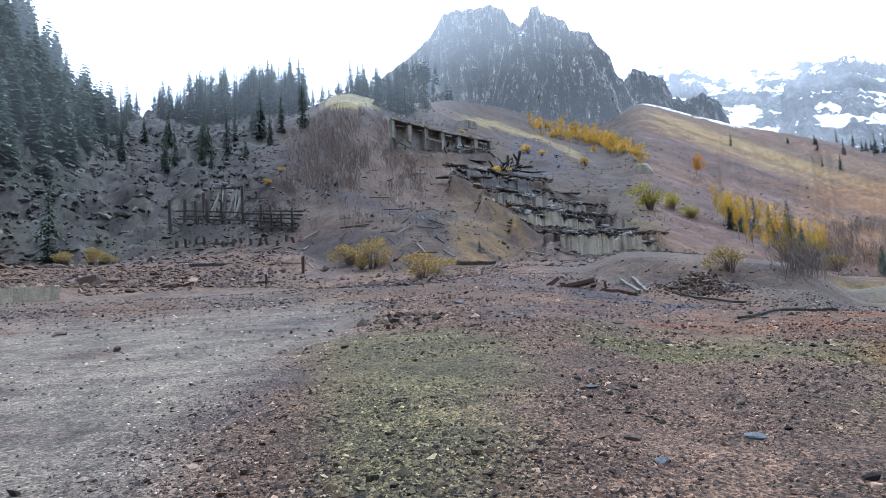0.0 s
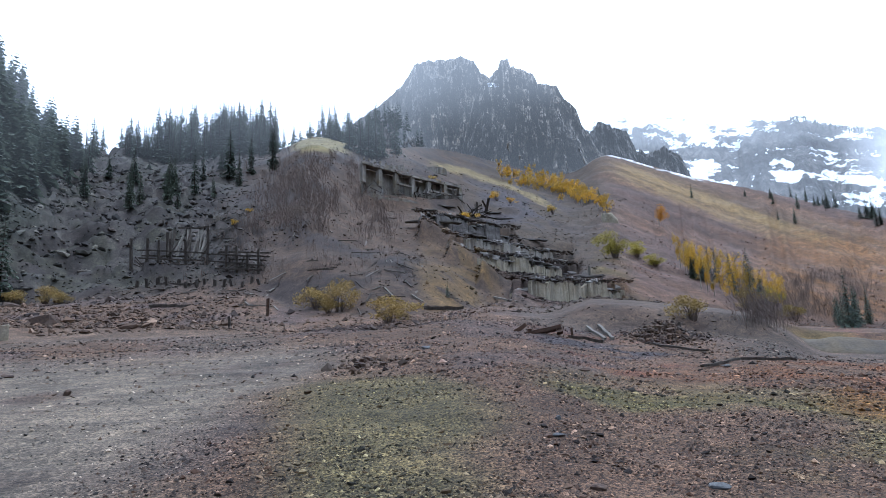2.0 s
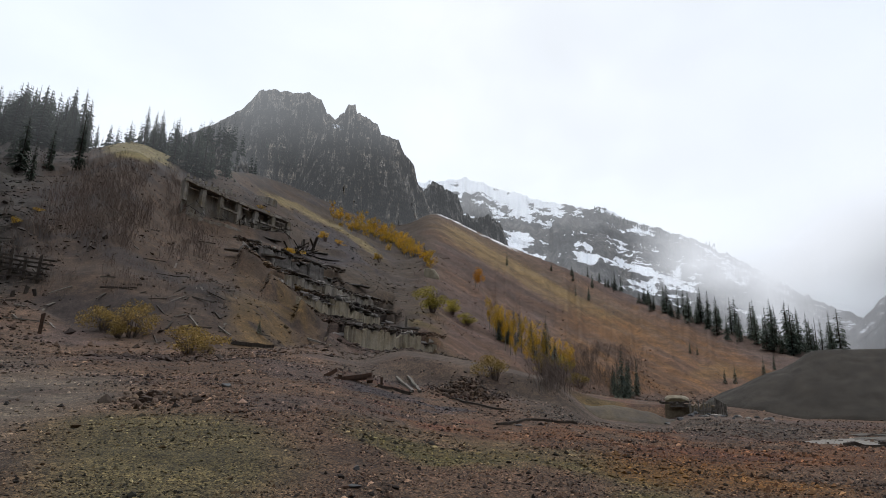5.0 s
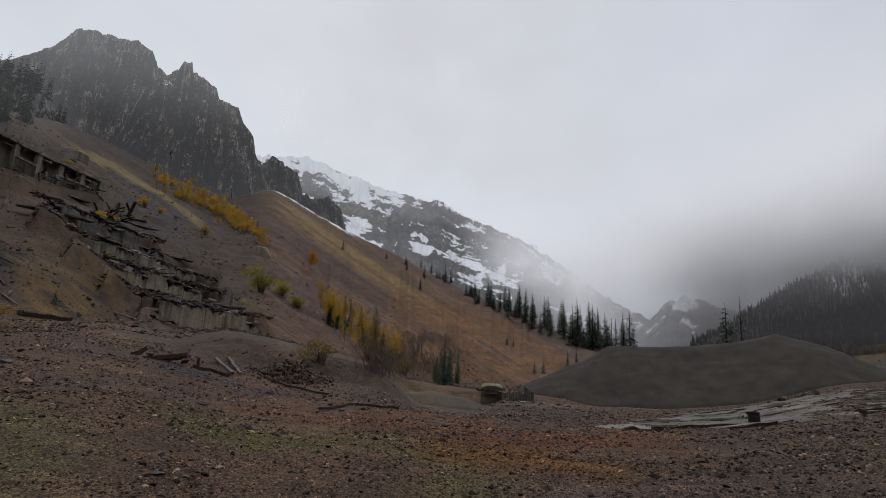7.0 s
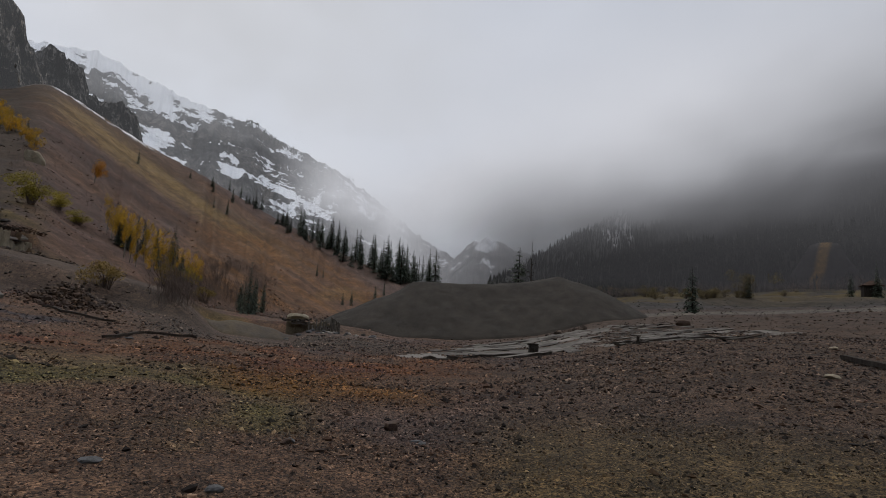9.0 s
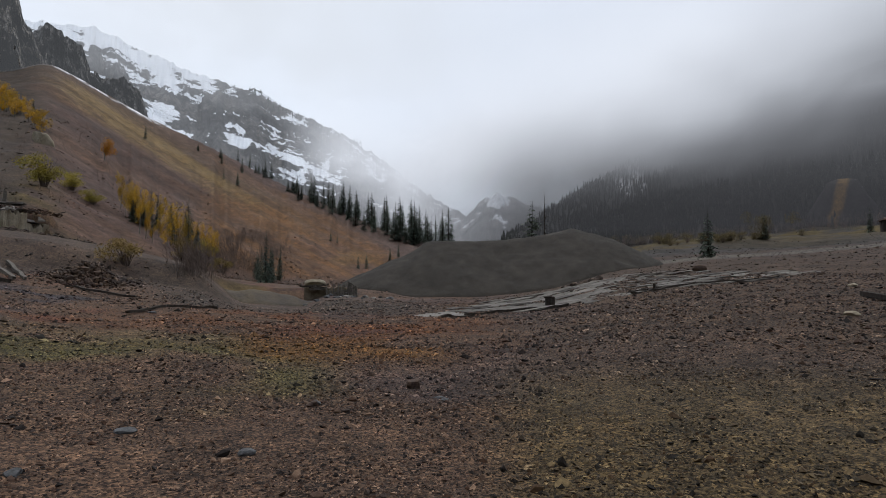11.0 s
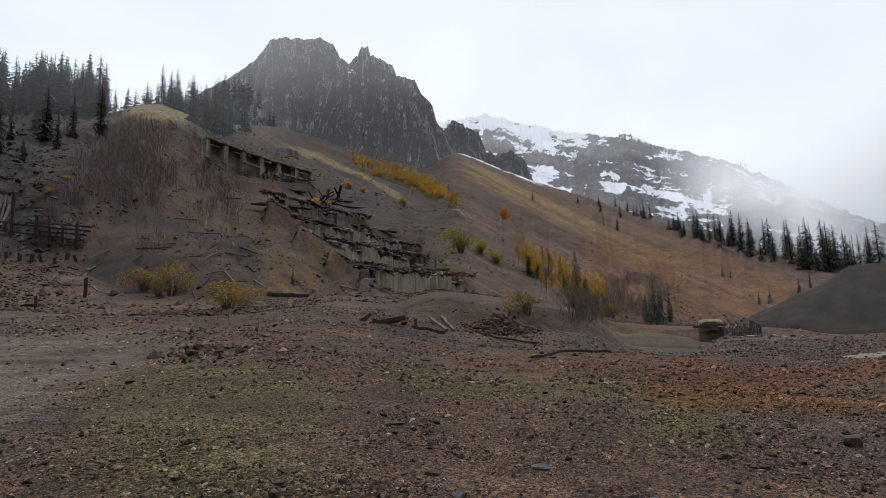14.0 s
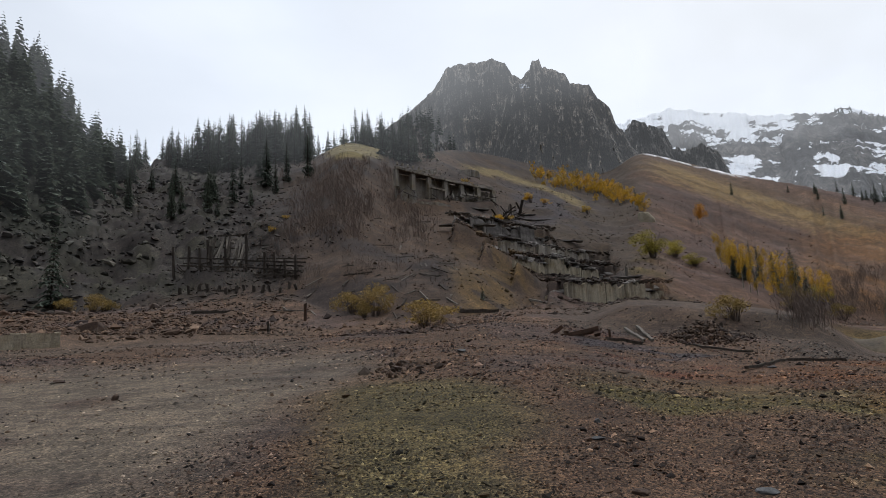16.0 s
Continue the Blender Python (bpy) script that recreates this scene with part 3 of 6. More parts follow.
    c = lay(c, (0.098, 0.062, 0.039), talus * smooth(9.5, 6.5, el + n4) * smooth(0.6, 1.6, el) * smooth(30, 34, b) * smooth(53, 49, b) * (0.35 + 0.65 * streak))   # rust at the low end
    c = lay(c, (0.108, 0.074, 0.045), talus * smooth(0.75, 0.35, np.hypot((b - 45.5) / 4.5, (el - 2.9) / 1.1) + 0.35 * n4) * 0.8)
    c = lay(c, (0.070, 0.056, 0.052), talus * smooth(30.2, 31.6, fall + n4 * 0.4) * smooth(27, 31, b) * 0.8)   # grey-mauve under the crest trees
    c = c * (1.16 * talus + (1 - talus) * (1 - 0.08 * hill) + 0.30 * fine_streak * talus)[:, None]
    c = lay(c, (0.72, 0.74, 0.78), smooth(cr * 0.966, cr * 0.98, r) * smooth(19.8, 20.8, b) * smooth(29, 27, b) * smooth(-0.5, -0.1, n3))
    c = lay(c, (0.14, 0.118, 0.075), hill * smooth(0.42, 0.15, np.abs(el - (17.4 - (b - 5.5) * 0.30 - 0.018 * (b - 5.5) ** 2) + 0.15 * n4)) * smooth(2.2, 4, b) * smooth(16, 13, b))  # old road cut, ochre
    c = lay(c, (0.052, 0.049, 0.047), smooth(50, 54, b) * hill)
    c = lay(c, (0.085, 0.070, 0.040), smooth(58, 65, b) * smooth(tr * 1.15, tr * 1.5, r) * smooth(320, 305, r) * smooth(-0.6, 0.3, n1))  # dry meadow
    c = lay(c, (0.125, 0.118, 0.106), smooth(62, 68, b) * smooth(11, 6, np.abs(r - 88 - (b - 75) * 0.9 + n2 * 3)))  # gravel road
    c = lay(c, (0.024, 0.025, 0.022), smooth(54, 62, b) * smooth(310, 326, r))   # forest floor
    c = lay(c, (0.62, 0.64, 0.68), smooth(57, 61, b) * smooth(76, 70, b) * smooth(8.2, 9.2, el) * smooth(14, 12, el) * smooth(0.18, 0.34, fractal(b * 1.3 + el * 0.8, el * 0.7, 38, 4)))  # snow among the trees
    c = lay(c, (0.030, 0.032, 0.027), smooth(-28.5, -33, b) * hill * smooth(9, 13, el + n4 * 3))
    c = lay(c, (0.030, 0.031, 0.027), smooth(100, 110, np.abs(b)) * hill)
    grey = c.mean(1, keepdims=True)
    # tint made darker to the right on the flat and across the valley ground
    dulled = (1 - 0.03 * smooth(34, 50, b) * smooth(160, 110, b) * smooth(70, 40, r) * smooth(2, 6, r)) * (1 - 0.22 * smooth(56, 64, b) * smooth(36, 48, r))
    return np.clip(grey + (c - grey) * 1.5, 0.004, 1) * ((0.97 - 0.22 * smooth(52, 40, r)) * dulled)[:, None]


def build_ground():
    bs = np.concatenate([np.linspace(-180, -56, 62, endpoint=False), np.linspace(-56, -42, 40, endpoint=False), np.linspace(-42, 99, 790, endpoint=False), np.linspace(99, 108, 30, endpoint=False), np.linspace(108, 180, 36, endpoint=False)])
    rs = np.concatenate([[0.001, 0.6], np.geomspace(1.2, 420, 400), np.geomspace(440, 4200, 26)])
    bb, rr = np.meshgrid(bs, rs, indexing="ij")
    zz = height(bb, rr)
    zz = np.where(rr > 900, np.minimum(zz, 0.16 * 900), zz)
    xx, yy = rr * np.sin(np.radians(bb)), rr * np.cos(np.radians(bb))
    me = grid_mesh("ground", np.stack([xx, yy, zz], -1)[:, ::-1], closed=True)
    flip = lambda a: a[:, ::-1].ravel()
    # near ground tinted slightly darker than its stones, painting dark gaps between them
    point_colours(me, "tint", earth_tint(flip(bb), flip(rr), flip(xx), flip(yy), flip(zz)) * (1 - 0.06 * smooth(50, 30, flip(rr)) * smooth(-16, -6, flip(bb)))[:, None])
    point_values(me, "grain", smooth(80, 30, flip(rr)) * (0.9 - 0.55 * wheel_track(flip(xx), flip(yy), flip(rr))))
    me.materials.append(EARTH)
    return tagged(new("ground", me), "stony brown and grey mine ground rising into bare waste slopes", "ground", kind="structure")


def rock_wall(name, mat, skyline, foot, far, lean, flute, label, columns=420, rows=90, jag=0.16, back=0.6, snow=None, steps=0.0, blocks=1.0, flat=False):
    """A standing mass of rock: its skyline (bearing, rise), its foot's rise, its distance, how far it leans back, and how deep its flutes run."""
    b0, b1 = skyline[0][0], skyline[-1][0]
    b = np.linspace(b0, b1, columns)
    top = np.interp(b, [p[0] for p in skyline], [p[1] for p in skyline])
    top = top + jag * fractal(b * 2.2, b * 0 + far, 41, 5) + jag * (lattice(np.floor(b * 2.3 + 0.4 * np.sin(b * 3)), np.floor(b * 0 + far), 45) - 0.5) * 1.6
    low = np.interp(b, [p[0] for p in foot], [p[1] for p in foot])
    v = np.concatenate([np.linspace(0, 1, rows), np.linspace(1.02, 1.6, 8)])
    bb, vv = np.meshgrid(b, v, indexing="ij")
    front = np.clip(vv, 0, 1)
    el = low[:, None] + (top - low)[:, None] * front
    ridge = (1 - np.abs(fractal(bb * 0.55, front * 1.1, 42, 5))) * 1.0 + 0.5 * (1 - np.abs(fractal(bb * 2.0, front * 2.2, 43, 5)))
    ledge = fractal(bb * 0.25, front * 9, 44, 4) * steps
    for k, (wide, tall, deep) in enumerate(((1.6, 5, 1.3), (3.6, 13, 0.8), (7.5, 30, 0.4))):   # joints part the rock into upright blocks
        u, w = bb * wide + 0.5 * fractal(bb * 0.7, front * 3, 46 + k, 3), front * tall + 0.8 * fractal(bb * 0.9, front * 2, 48 + k, 3)
        ledge = ledge + blocks * steps * deep * (lattice(np.floor(u), np.floor(w + 0.37 * np.floor(u)), 60 + k) - 0.5) * 2
    rr = far + lean * front ** 1.3 - flute * (ridge - 0.8) * (0.35 + 0.65 * np.sin(np.pi * np.clip(front, 0.02, 0.98)) ** 0.5) + ledge
    z = rise(rr, el)
    over = np.clip(vv - 1, 0, None)
    rr = rr + over * far * back
    z = z - over * far * back * 0.9
    bend = np.radians(bb)
    me = grid_mesh(name, np.stack([rr * np.sin(bend), rr * np.cos(bend), z], -1), flat=flat)
    if snow:
        gentle = (np.gradient(rr, axis=1) * rows - lean * 1.3 * front ** 0.3) / max(lean, 1)
        point_values(me, "snow", snow(bb, el, front, ridge, gentle))
    me.materials.append(mat)
    return tagged(new(name, me), label, "mountain", kind="structure")


def mist_sheet(name, mat, b0, b1, far, e0, e1, density, label, tone=lambda b, e: 1.0 + 0 * b):
    b, e = np.linspace(b0, b1, 60), np.linspace(e0, e1, 50)
    bb, ee = np.meshgrid(b, e, indexing="ij")
    bend = np.radians(bb)
    me = grid_mesh(name, np.stack([far * np.sin(bend), far * np.cos(bend), rise(far, ee)], -1))
    point_values(me, "veil", density(bb, ee))
    point_values(me, "tone", tone(bb, ee))
    me.materials.append(mat)
    ob = tagged(new(name, me), label, "cloud", kind="structure")
    ob.visible_shadow = False
    return ob


def ledge_snow(b, e, f, g, s):
    """New snow on the cliff: one white ledge in the notch, a dusting on the broad summit and its shoulder."""
    notch = smooth(0.9, 0.4, np.abs(b - 9.7)) * smooth(0.28, 0.1, np.abs(e - 24.9 + 0.1 * (b - 9.7)))
    return 0.05 + 0.8 * notch + 0.30 * smooth(26.2, 27.4, e) * smooth(8.5, 6, b) + 0.26 * smooth(1.4, 0.3, np.hypot((b - 0.6) / 1.6, (e - 22.4) / 0.9))


def alpine_snow(b, e, f, g, s):
    """Deep on the high left shoulder, thinning down and to the valley; rock bands dip with the ridge, snow lies in the chutes."""
    d = (1 - f) * 13.5
    dip = d + 0.10 * fractal(b * 0.9, d, 33, 4)
    bands = 0.24 * fractal(b * 0.30, dip * 1.7, 36, 5) + 0.12 * fractal(b * 0.5, dip * 5, 39, 4)
    chutes = 0.13 * fractal(b * 1.5 + 0.5 * d, d * 0.3, 34, 5)
    high = 0.17 * smooth(3.4, 0.8, d + 1.5 * fractal(b * 0.3, d * 0.3, 30, 3)) * smooth(41, 25, b)
    apron = 0.34 * smooth(1.05, 0.75, np.hypot((b - 34.6 + 0.5 * (e - 13.6)) / 1.15, (e - 13.7) / 1.2) + 0.18 * fractal(b * 2, e * 2, 35, 4))
    apron = np.maximum(apron, 0.28 * smooth(1.0, 0.7, np.hypot((b - 28.8 + 0.4 * (e - 15)) / 1.2, (e - 15.0) / 0.9) + 0.2 * fractal(b * 2, e * 2, 37, 4)))
    return 0.40 + bands + chutes + high + apron - 0.05 * smooth(38, 46, b) - 0.08 * (g - 0.8) + 0.08 * np.clip(s, -1, 1)


build_ground()
rock_wall("cliff", CLIFF,
          ((-7, 19.5), (-5, 21.6), (-2.6, 23.2), (-1.5, 23.8), (0.2, 25.1), (1.1, 26.1), (1.7, 27.0), (3.1, 27.4), (4.6, 27.3), (6.5, 27.5), (7.8, 27.2), (8.4, 26.1), (9.0, 25.7), (10, 25.2), (12, 24), (13, 22)),
          ((-6, 15), (5, 16), (13, 15)), 440, 62, 17, "grey blocky rock summit above the mill hill", columns=520, rows=170, jag=0.10, steps=11, blocks=1.6, flat=True, snow=ledge_snow)
rock_wall("cliff", CLIFF,
          ((5.5, 17), (6.6, 21.0), (7.6, 23.6), (8.6, 25.2), (9.3, 25.6), (10.2, 26.3), (10.6, 27.1), (11.25, 27.1), (11.5, 26.3), (12.4, 26.1), (13.7, 25.4), (14.1, 24.5), (15.2, 24.3), (15.9, 24.2), (16.6, 22.9), (17.6, 21.8), (18.0, 20.5), (18.7, 19.4), (19.3, 18.1), (20.0, 16.2)),
          ((5, 15.5), (10, 15), (15, 13.5), (20, 14.5)), 396, 40, 19, "dark fluted rock tower with a jagged crest", columns=520, rows=170, jag=0.10, steps=11, blocks=1.6, flat=True, snow=ledge_snow)
rock_wall("wooded_ridge", CRAG,
          ((-13, 17), (-10, 19.8), (-6, 20.9), (-3.5, 21.6), (-1.2, 22.4), (0.8, 21.4), (2.5, 19.5), (4, 17)),
          ((-13, 12), (4, 12)), 330, 40, 8, "stony wooded ridge behind the mill hill", columns=260, rows=60, jag=0.16, steps=6, flat=True)
rock_wall("cliff", CRAG,
          ((17.8, 16), (18.5, 19.4), (19.2, 20.1), (19.9, 20.5), (20.6, 20.2), (21.2, 19.6), (22.1, 19.2), (22.7, 17.6), (23.8, 17.2), (25.3, 17.3), (26.5, 16.5), (27.1, 15), (28, 12)),
          ((17.8, 12), (28, 10)), 620, 60, 24, "dark pinnacles of rock behind the talus crest", columns=320, rows=90, jag=0.18, steps=10, blocks=1.5, flat=True)
rock_wall("snowy_mountain", ALP,
          ((14, 18), (17, 20), (20.4, 20.7), (23.1, 20.9), (25.2, 20.2), (27.9, 19.5), (30, 18.9), (32.7, 18.3), (35.1, 17.8), (36.6, 17.95), (37.8, 17.0), (38.8, 16.6), (40.7, 15.9), (43, 15.0), (45, 14.1), (48, 12.4), (52, 9.5), (58, 6)),
          ((14, 5), (58, 0)), 2300, 1300, 150, "rocky mountain streaked and dusted with new snow", columns=460, rows=130, jag=0.12, steps=30, blocks=0.15,
          snow=alpine_snow)
rock_wall("snowy_mountain", ALP, ((51, 3), (54, 5.4), (55.2, 6.3), (57.7, 8.6), (59.2, 9.4), (61.4, 8.6), (64, 7.6), (72, 5)), ((51, 0), (72, 0)), 1900, 500, 90,
          "snow-dusted hill at the head of the valley", columns=200, rows=80, jag=0.12, steps=20, blocks=0.15, snow=lambda b, e, f, g, s: 0.29 + 0.1 * np.clip(s, -1, 1) + 0.2 * fractal(b * 1.2 + 0.5 * e, e * 0.7, 37, 5) + 0.42 * smooth(1.2, 0.3, np.hypot((b - 59.3) / 1.6, (e - 8.6) / 0.9)))
# cloud and haze glow by themselves; their brightness is painted, not lit
SOFT = mist_material("thin_cloud", (0.34, 0.35, 0.37), (0.72, 0.75, 0.79), 0.006, 0.3, 1.4)
FOG = mist_material("fog", (0.085, 0.086, 0.093), (0.86, 0.89, 0.95), 0.006, 0.6, 0.8)
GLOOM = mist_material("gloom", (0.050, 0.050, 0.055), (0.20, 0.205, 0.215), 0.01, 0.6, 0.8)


def billow(b, e, k):
    return fractal(b / 7, e / 4, k, 4)


def gloom(b, e):
    """Thick cloud's tone, painted into its glow: dark where it lies on the forest, paler up and towards the snow."""
    d = e + 0.28 * (76 - b) - 0.10 * np.maximum(b - 75, 0) + 1.2 * billow(b, e, 50)
    return 0.42 * smooth(6, 16, d) + 0.58 * smooth(10, 25, d)


# faintly glowing see-through sheets that paint distance haze over cliff and mountain
mist_sheet("thin_cloud", SOFT, -16, 44, 368, 8, 50, lambda b, e: (0.07 + 0.16 * smooth(20, 28, e + 1.2 * billow(b, e, 57))) * smooth(-16, -6, b) * smooth(44, 30, b) * smooth(50, 36, e), "thin pale cloud and painted haze veiling the cliff")
mist_sheet("thin_cloud", SOFT, 8, 66, 1500, 3, 50, lambda b, e: (0.08 + 0.5 * smooth(16, 21.5, e + 1.2 * billow(b, e, 51))) * smooth(8, 34, b) * smooth(66, 46, b) * smooth(50, 34, e), "thin pale cloud and painted haze over the snowy mountain")
mist_sheet("cloud_bank", FOG, 20, 130, 1250, 0, 60, lambda b, e: np.maximum((0.62 + 0.32 * smooth(55.5, 50, b)) * smooth(43.5, 49, b + 0.3 * (e - 10) + 1.5 * billow(b, e, 58)) * smooth(1, 4, e), smooth(4.0 + 13 * smooth(47, 33, b), 11.5 + 14 * smooth(50, 32, b), e + 2.0 * billow(b, e, 52))) * smooth(24, 50 + 36 * smooth(11, 20, e), b + 3 * billow(b, e, 53)) * smooth(130, 112, b) * (0.25 + 0.75 * smooth(34, 14, e)) * smooth(60, 36, e), "grey cloud bank lying in the valley", gloom)
mist_sheet("cloud_bank", FOG, 40, 130, 560, 2, 60, lambda b, e: smooth(9.0, 14.5, e + 1.6 * billow(b, e, 54)) * smooth(46, 66 + 26 * smooth(11, 20, e), b) * smooth(130, 112, b) * smooth(32, 14, e), "grey cloud bank lying in the valley", gloom)
mist_sheet("cloud_bank", FOG, 50, 130, 430, 2, 60, lambda b, e: 1.0 * smooth(8.8, 12.6, e + 1.6 * billow(b, e, 55)) * smooth(54, 78, b) * smooth(130, 112, b) * smooth(27, 13, e), "grey cloud bank lying in the valley", gloom)
# painted haze: glowing sheets hung before the far forest and the spur
mist_sheet("haze", GLOOM, 50, 130, 290, 2, 40, lambda b, e: 0.68 * smooth(3.8, 6, e) * smooth(54, 64, b) * smooth(130, 112, b) * smooth(17, 9.5, e), "dark haze painted by a glowing sheet in front of the far forest", lambda b, e: 0.0 + 0.45 * smooth(7, 14, e))
mist_sheet("haze", SOFT, -80, -26, 88, 9, 50, lambda b, e: 0.03 * smooth(10, 20, e) * smooth(-80, -60, b) * smooth(-26.5, -31, b) * smooth(50, 36, e), "faint haze painted by a glowing sheet before the wooded spur")
mist_sheet("haze", SOFT, -70, 6, 168, 12, 50, lambda b, e: 0.06 * smooth(14, 23, e) * smooth(-70, -50, b) * smooth(6, 0, b) * smooth(50, 34, e), "faint haze painted by a glowing sheet over the wooded spur")


# ---- helpers for things ----
def part(name, bm, mat, parent, label=""):
    me = bpy.data.meshes.new(name)
    bm.to_mesh(me)
    bm.free()
    me.materials.append(mat)
    ob = new(name, me)
    ob.parent = parent
    return tagged(ob, label)


def mesh_part(name, me, mat, parent, label=""):
    if not me.materials:
        me.materials.append(mat)
    ob = new(name, me)
    ob.parent = parent
    return tagged(ob, label)


def thing(name, m, label, category, group="", kind=""):
    ob = new(name)
    ob.empty_display_size = 0.3
    ob.matrix_basis = m if isinstance(m, Matrix) else Matrix.Translation(m)
    return tagged(ob, label, category, group, kind)


def beam(bm, p, q, w, d, rng, wobble=0.0, cuts=1, upv=None):
    """A squared timber from p to q with rough ends and slightly uneven edges."""
    p, q = Vector(p), Vector(q)
    axis = (q - p).normalized()
    side = axis.cross(upv or (Vector((0, 0, 1)) if abs(axis.z) < 0.9 else Vector((0, 1, 0)))).normalized()
    top = side.cross(axis)
    rings = []
    for k in range(cuts + 2):
        t = k / (cuts + 1)
        c = p.lerp(q, t) + (side * rng.uniform(-1, 1) + top * rng.uniform(-1, 1)) * wobble
        ring = []
        for sx, sy in ((-1, -1), (1, -1), (1, 1), (-1, 1)):
            j = lambda: 1 + rng.uniform(-0.14, 0.14)
            e = axis * (rng.uniform(-0.5, 0.5) * w if k in (0, cuts + 1) else 0)
            ring.append(bm.verts.new(c + side * sx * w / 2 * j() + top * sy * d / 2 * j() + e))
        rings.append(ring)
    for a, b in zip(rings, rings[1:]):
        for i in range(4):
            bm.faces.new((a[i], a[(i + 1) % 4], b[(i + 1) % 4], b[i]))
    bm.faces.new(rings[0][::-1])
    bm.faces.new(rings[-1])
    return bm


def pole(bm, pts, radii, sides=6):
    """A round limb through points."""
    rings = []
    for k, (p, r) in enumerate(zip(pts, radii)):
        p = Vector(p)
        axis = (Vector(pts[min(k + 1, len(pts) - 1)]) - Vector(pts[max(k - 1, 0)])).normalized()
        s = axis.cross(Vector((0.3, 1, 0.1))).normalized()
        u = axis.cross(s)
        rings.append([bm.verts.new(p + (s * math.cos(a) + u * math.sin(a)) * r) for a in (2 * math.pi * i / sides for i in range(sides))])
    for a, b in zip(rings, rings[1:]):
        for i in range(sides):
            bm.faces.new((a[i], a[(i + 1) % sides], b[(i + 1) % sides], b[i]))
    bm.faces.new(rings[0][::-1])
    bm.faces.new(rings[-1])
    return bm


def rock_bm(rng, size, sub=2):
    """An angular stone: a ball cut by random planes."""
    bm = bmesh.new()
    bmesh.ops.create_icosphere(bm, subdivisions=sub, radius=1.0)
    planes = [(Vector((rng.gauss(0, 1), rng.gauss(0, 1), rng.gauss(0, 1))).normalized(), rng.uniform(0.45, 0.8)) for _ in range(9)]
    for v in bm.verts:
        for nrm, d in planes:
            over = v.co.dot(nrm) - d
            if over > 0:
                v.co -= nrm * over
        v.co *= 1 + rng.uniform(-1, 1) * 0.04
        v.co = Vector((v.co.x * size[0], v.co.y * size[1], v.co.z * size[2]))
    return bm


# ---- stones by the thousand ----
ICO = bmesh.new()
bmesh.ops.create_icosphere(ICO, subdivisions=1, radius=1.0)
ICO.verts.ensure_lookup_table()
ICO_V = np.array([v.co[:] for v in ICO.verts])
ICO_F = np.array([[v.index for v in f.verts] for f in ICO.faces])
ICO.free()
OCT_V = np.array([(1, 0, 0), (0, 1, 0), (-1, 0, 0), (0, -1, 0), (0.15, 0.1, 0.9), (0, 0, -0.8)], float)
PEB_V = np.array([(1, 0, -0.1), (0.1, 1, -0.1), (-1, 0.1, -0.1), (0, -1, -0.1), (0.25, 0.1, 0.75)], float)
PEB_F = np.array([(0, 1, 4), (1, 2, 4), (2, 3, 4), (3, 0, 4)])
OCT_F = np.array([(0, 1, 4), (1, 2, 4), (2, 3, 4), (3, 0, 4), (1, 0, 5), (2, 1, 5), (3, 2, 5), (0, 3, 5)])


def scatter_stones(name, b, r, size, mat, label, seed, sink=0.2, flat=(0.4, 0.9), z=None, plain=False):
    """Many small angular stones lying on the ground, joined."""
    g = np.random.default_rng(seed)
    n = len(b)
    body, sides = ((ICO_V, ICO_F), (OCT_V, OCT_F), (PEB_V, PEB_F))[int(plain)]
    m = len(body)
    shape = body[None] * (1 + g.uniform(-0.38, 0.38, (n, m, 1)))
    shape = shape * np.stack([g.uniform(0.7, 1.3, n), g.uniform(0.6, 1.0, n), g.uniform(*flat, n)], -1)[:, None]
    shape = shape * size[:, None, None]
    tilt = g.normal(0, 0.22, (n, 2))
    shape[..., 2] += shape[..., 0] * tilt[:, :1] + shape[..., 1] * tilt[:, 1:]
    a = g.uniform(0, 2 * np.pi, n)
    ca, sa = np.cos(a)[:, None], np.sin(a)[:, None]
    x, y = shape[..., 0] * ca - shape[..., 1] * sa, shape[..., 0] * sa + shape[..., 1] * ca
    bend = np.radians(b)
    zz = height(b, r) if z is None else z
    v = np.stack([x + (r * np.sin(bend))[:, None], y + (r * np.cos(bend))[:, None], shape[..., 2] + (zz + size * sink)[:, None]], -1)
    f = sides[None] + (np.arange(n) * m)[:, None, None]
    me = raw_mesh(name, v.reshape(-1, 3), f.reshape(-1, 3), flat=True)
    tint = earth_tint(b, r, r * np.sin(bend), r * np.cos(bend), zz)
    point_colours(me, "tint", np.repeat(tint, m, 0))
    me.materials.append(mat)
    return tagged(new(name, me), label, "stones", kind="stuff")


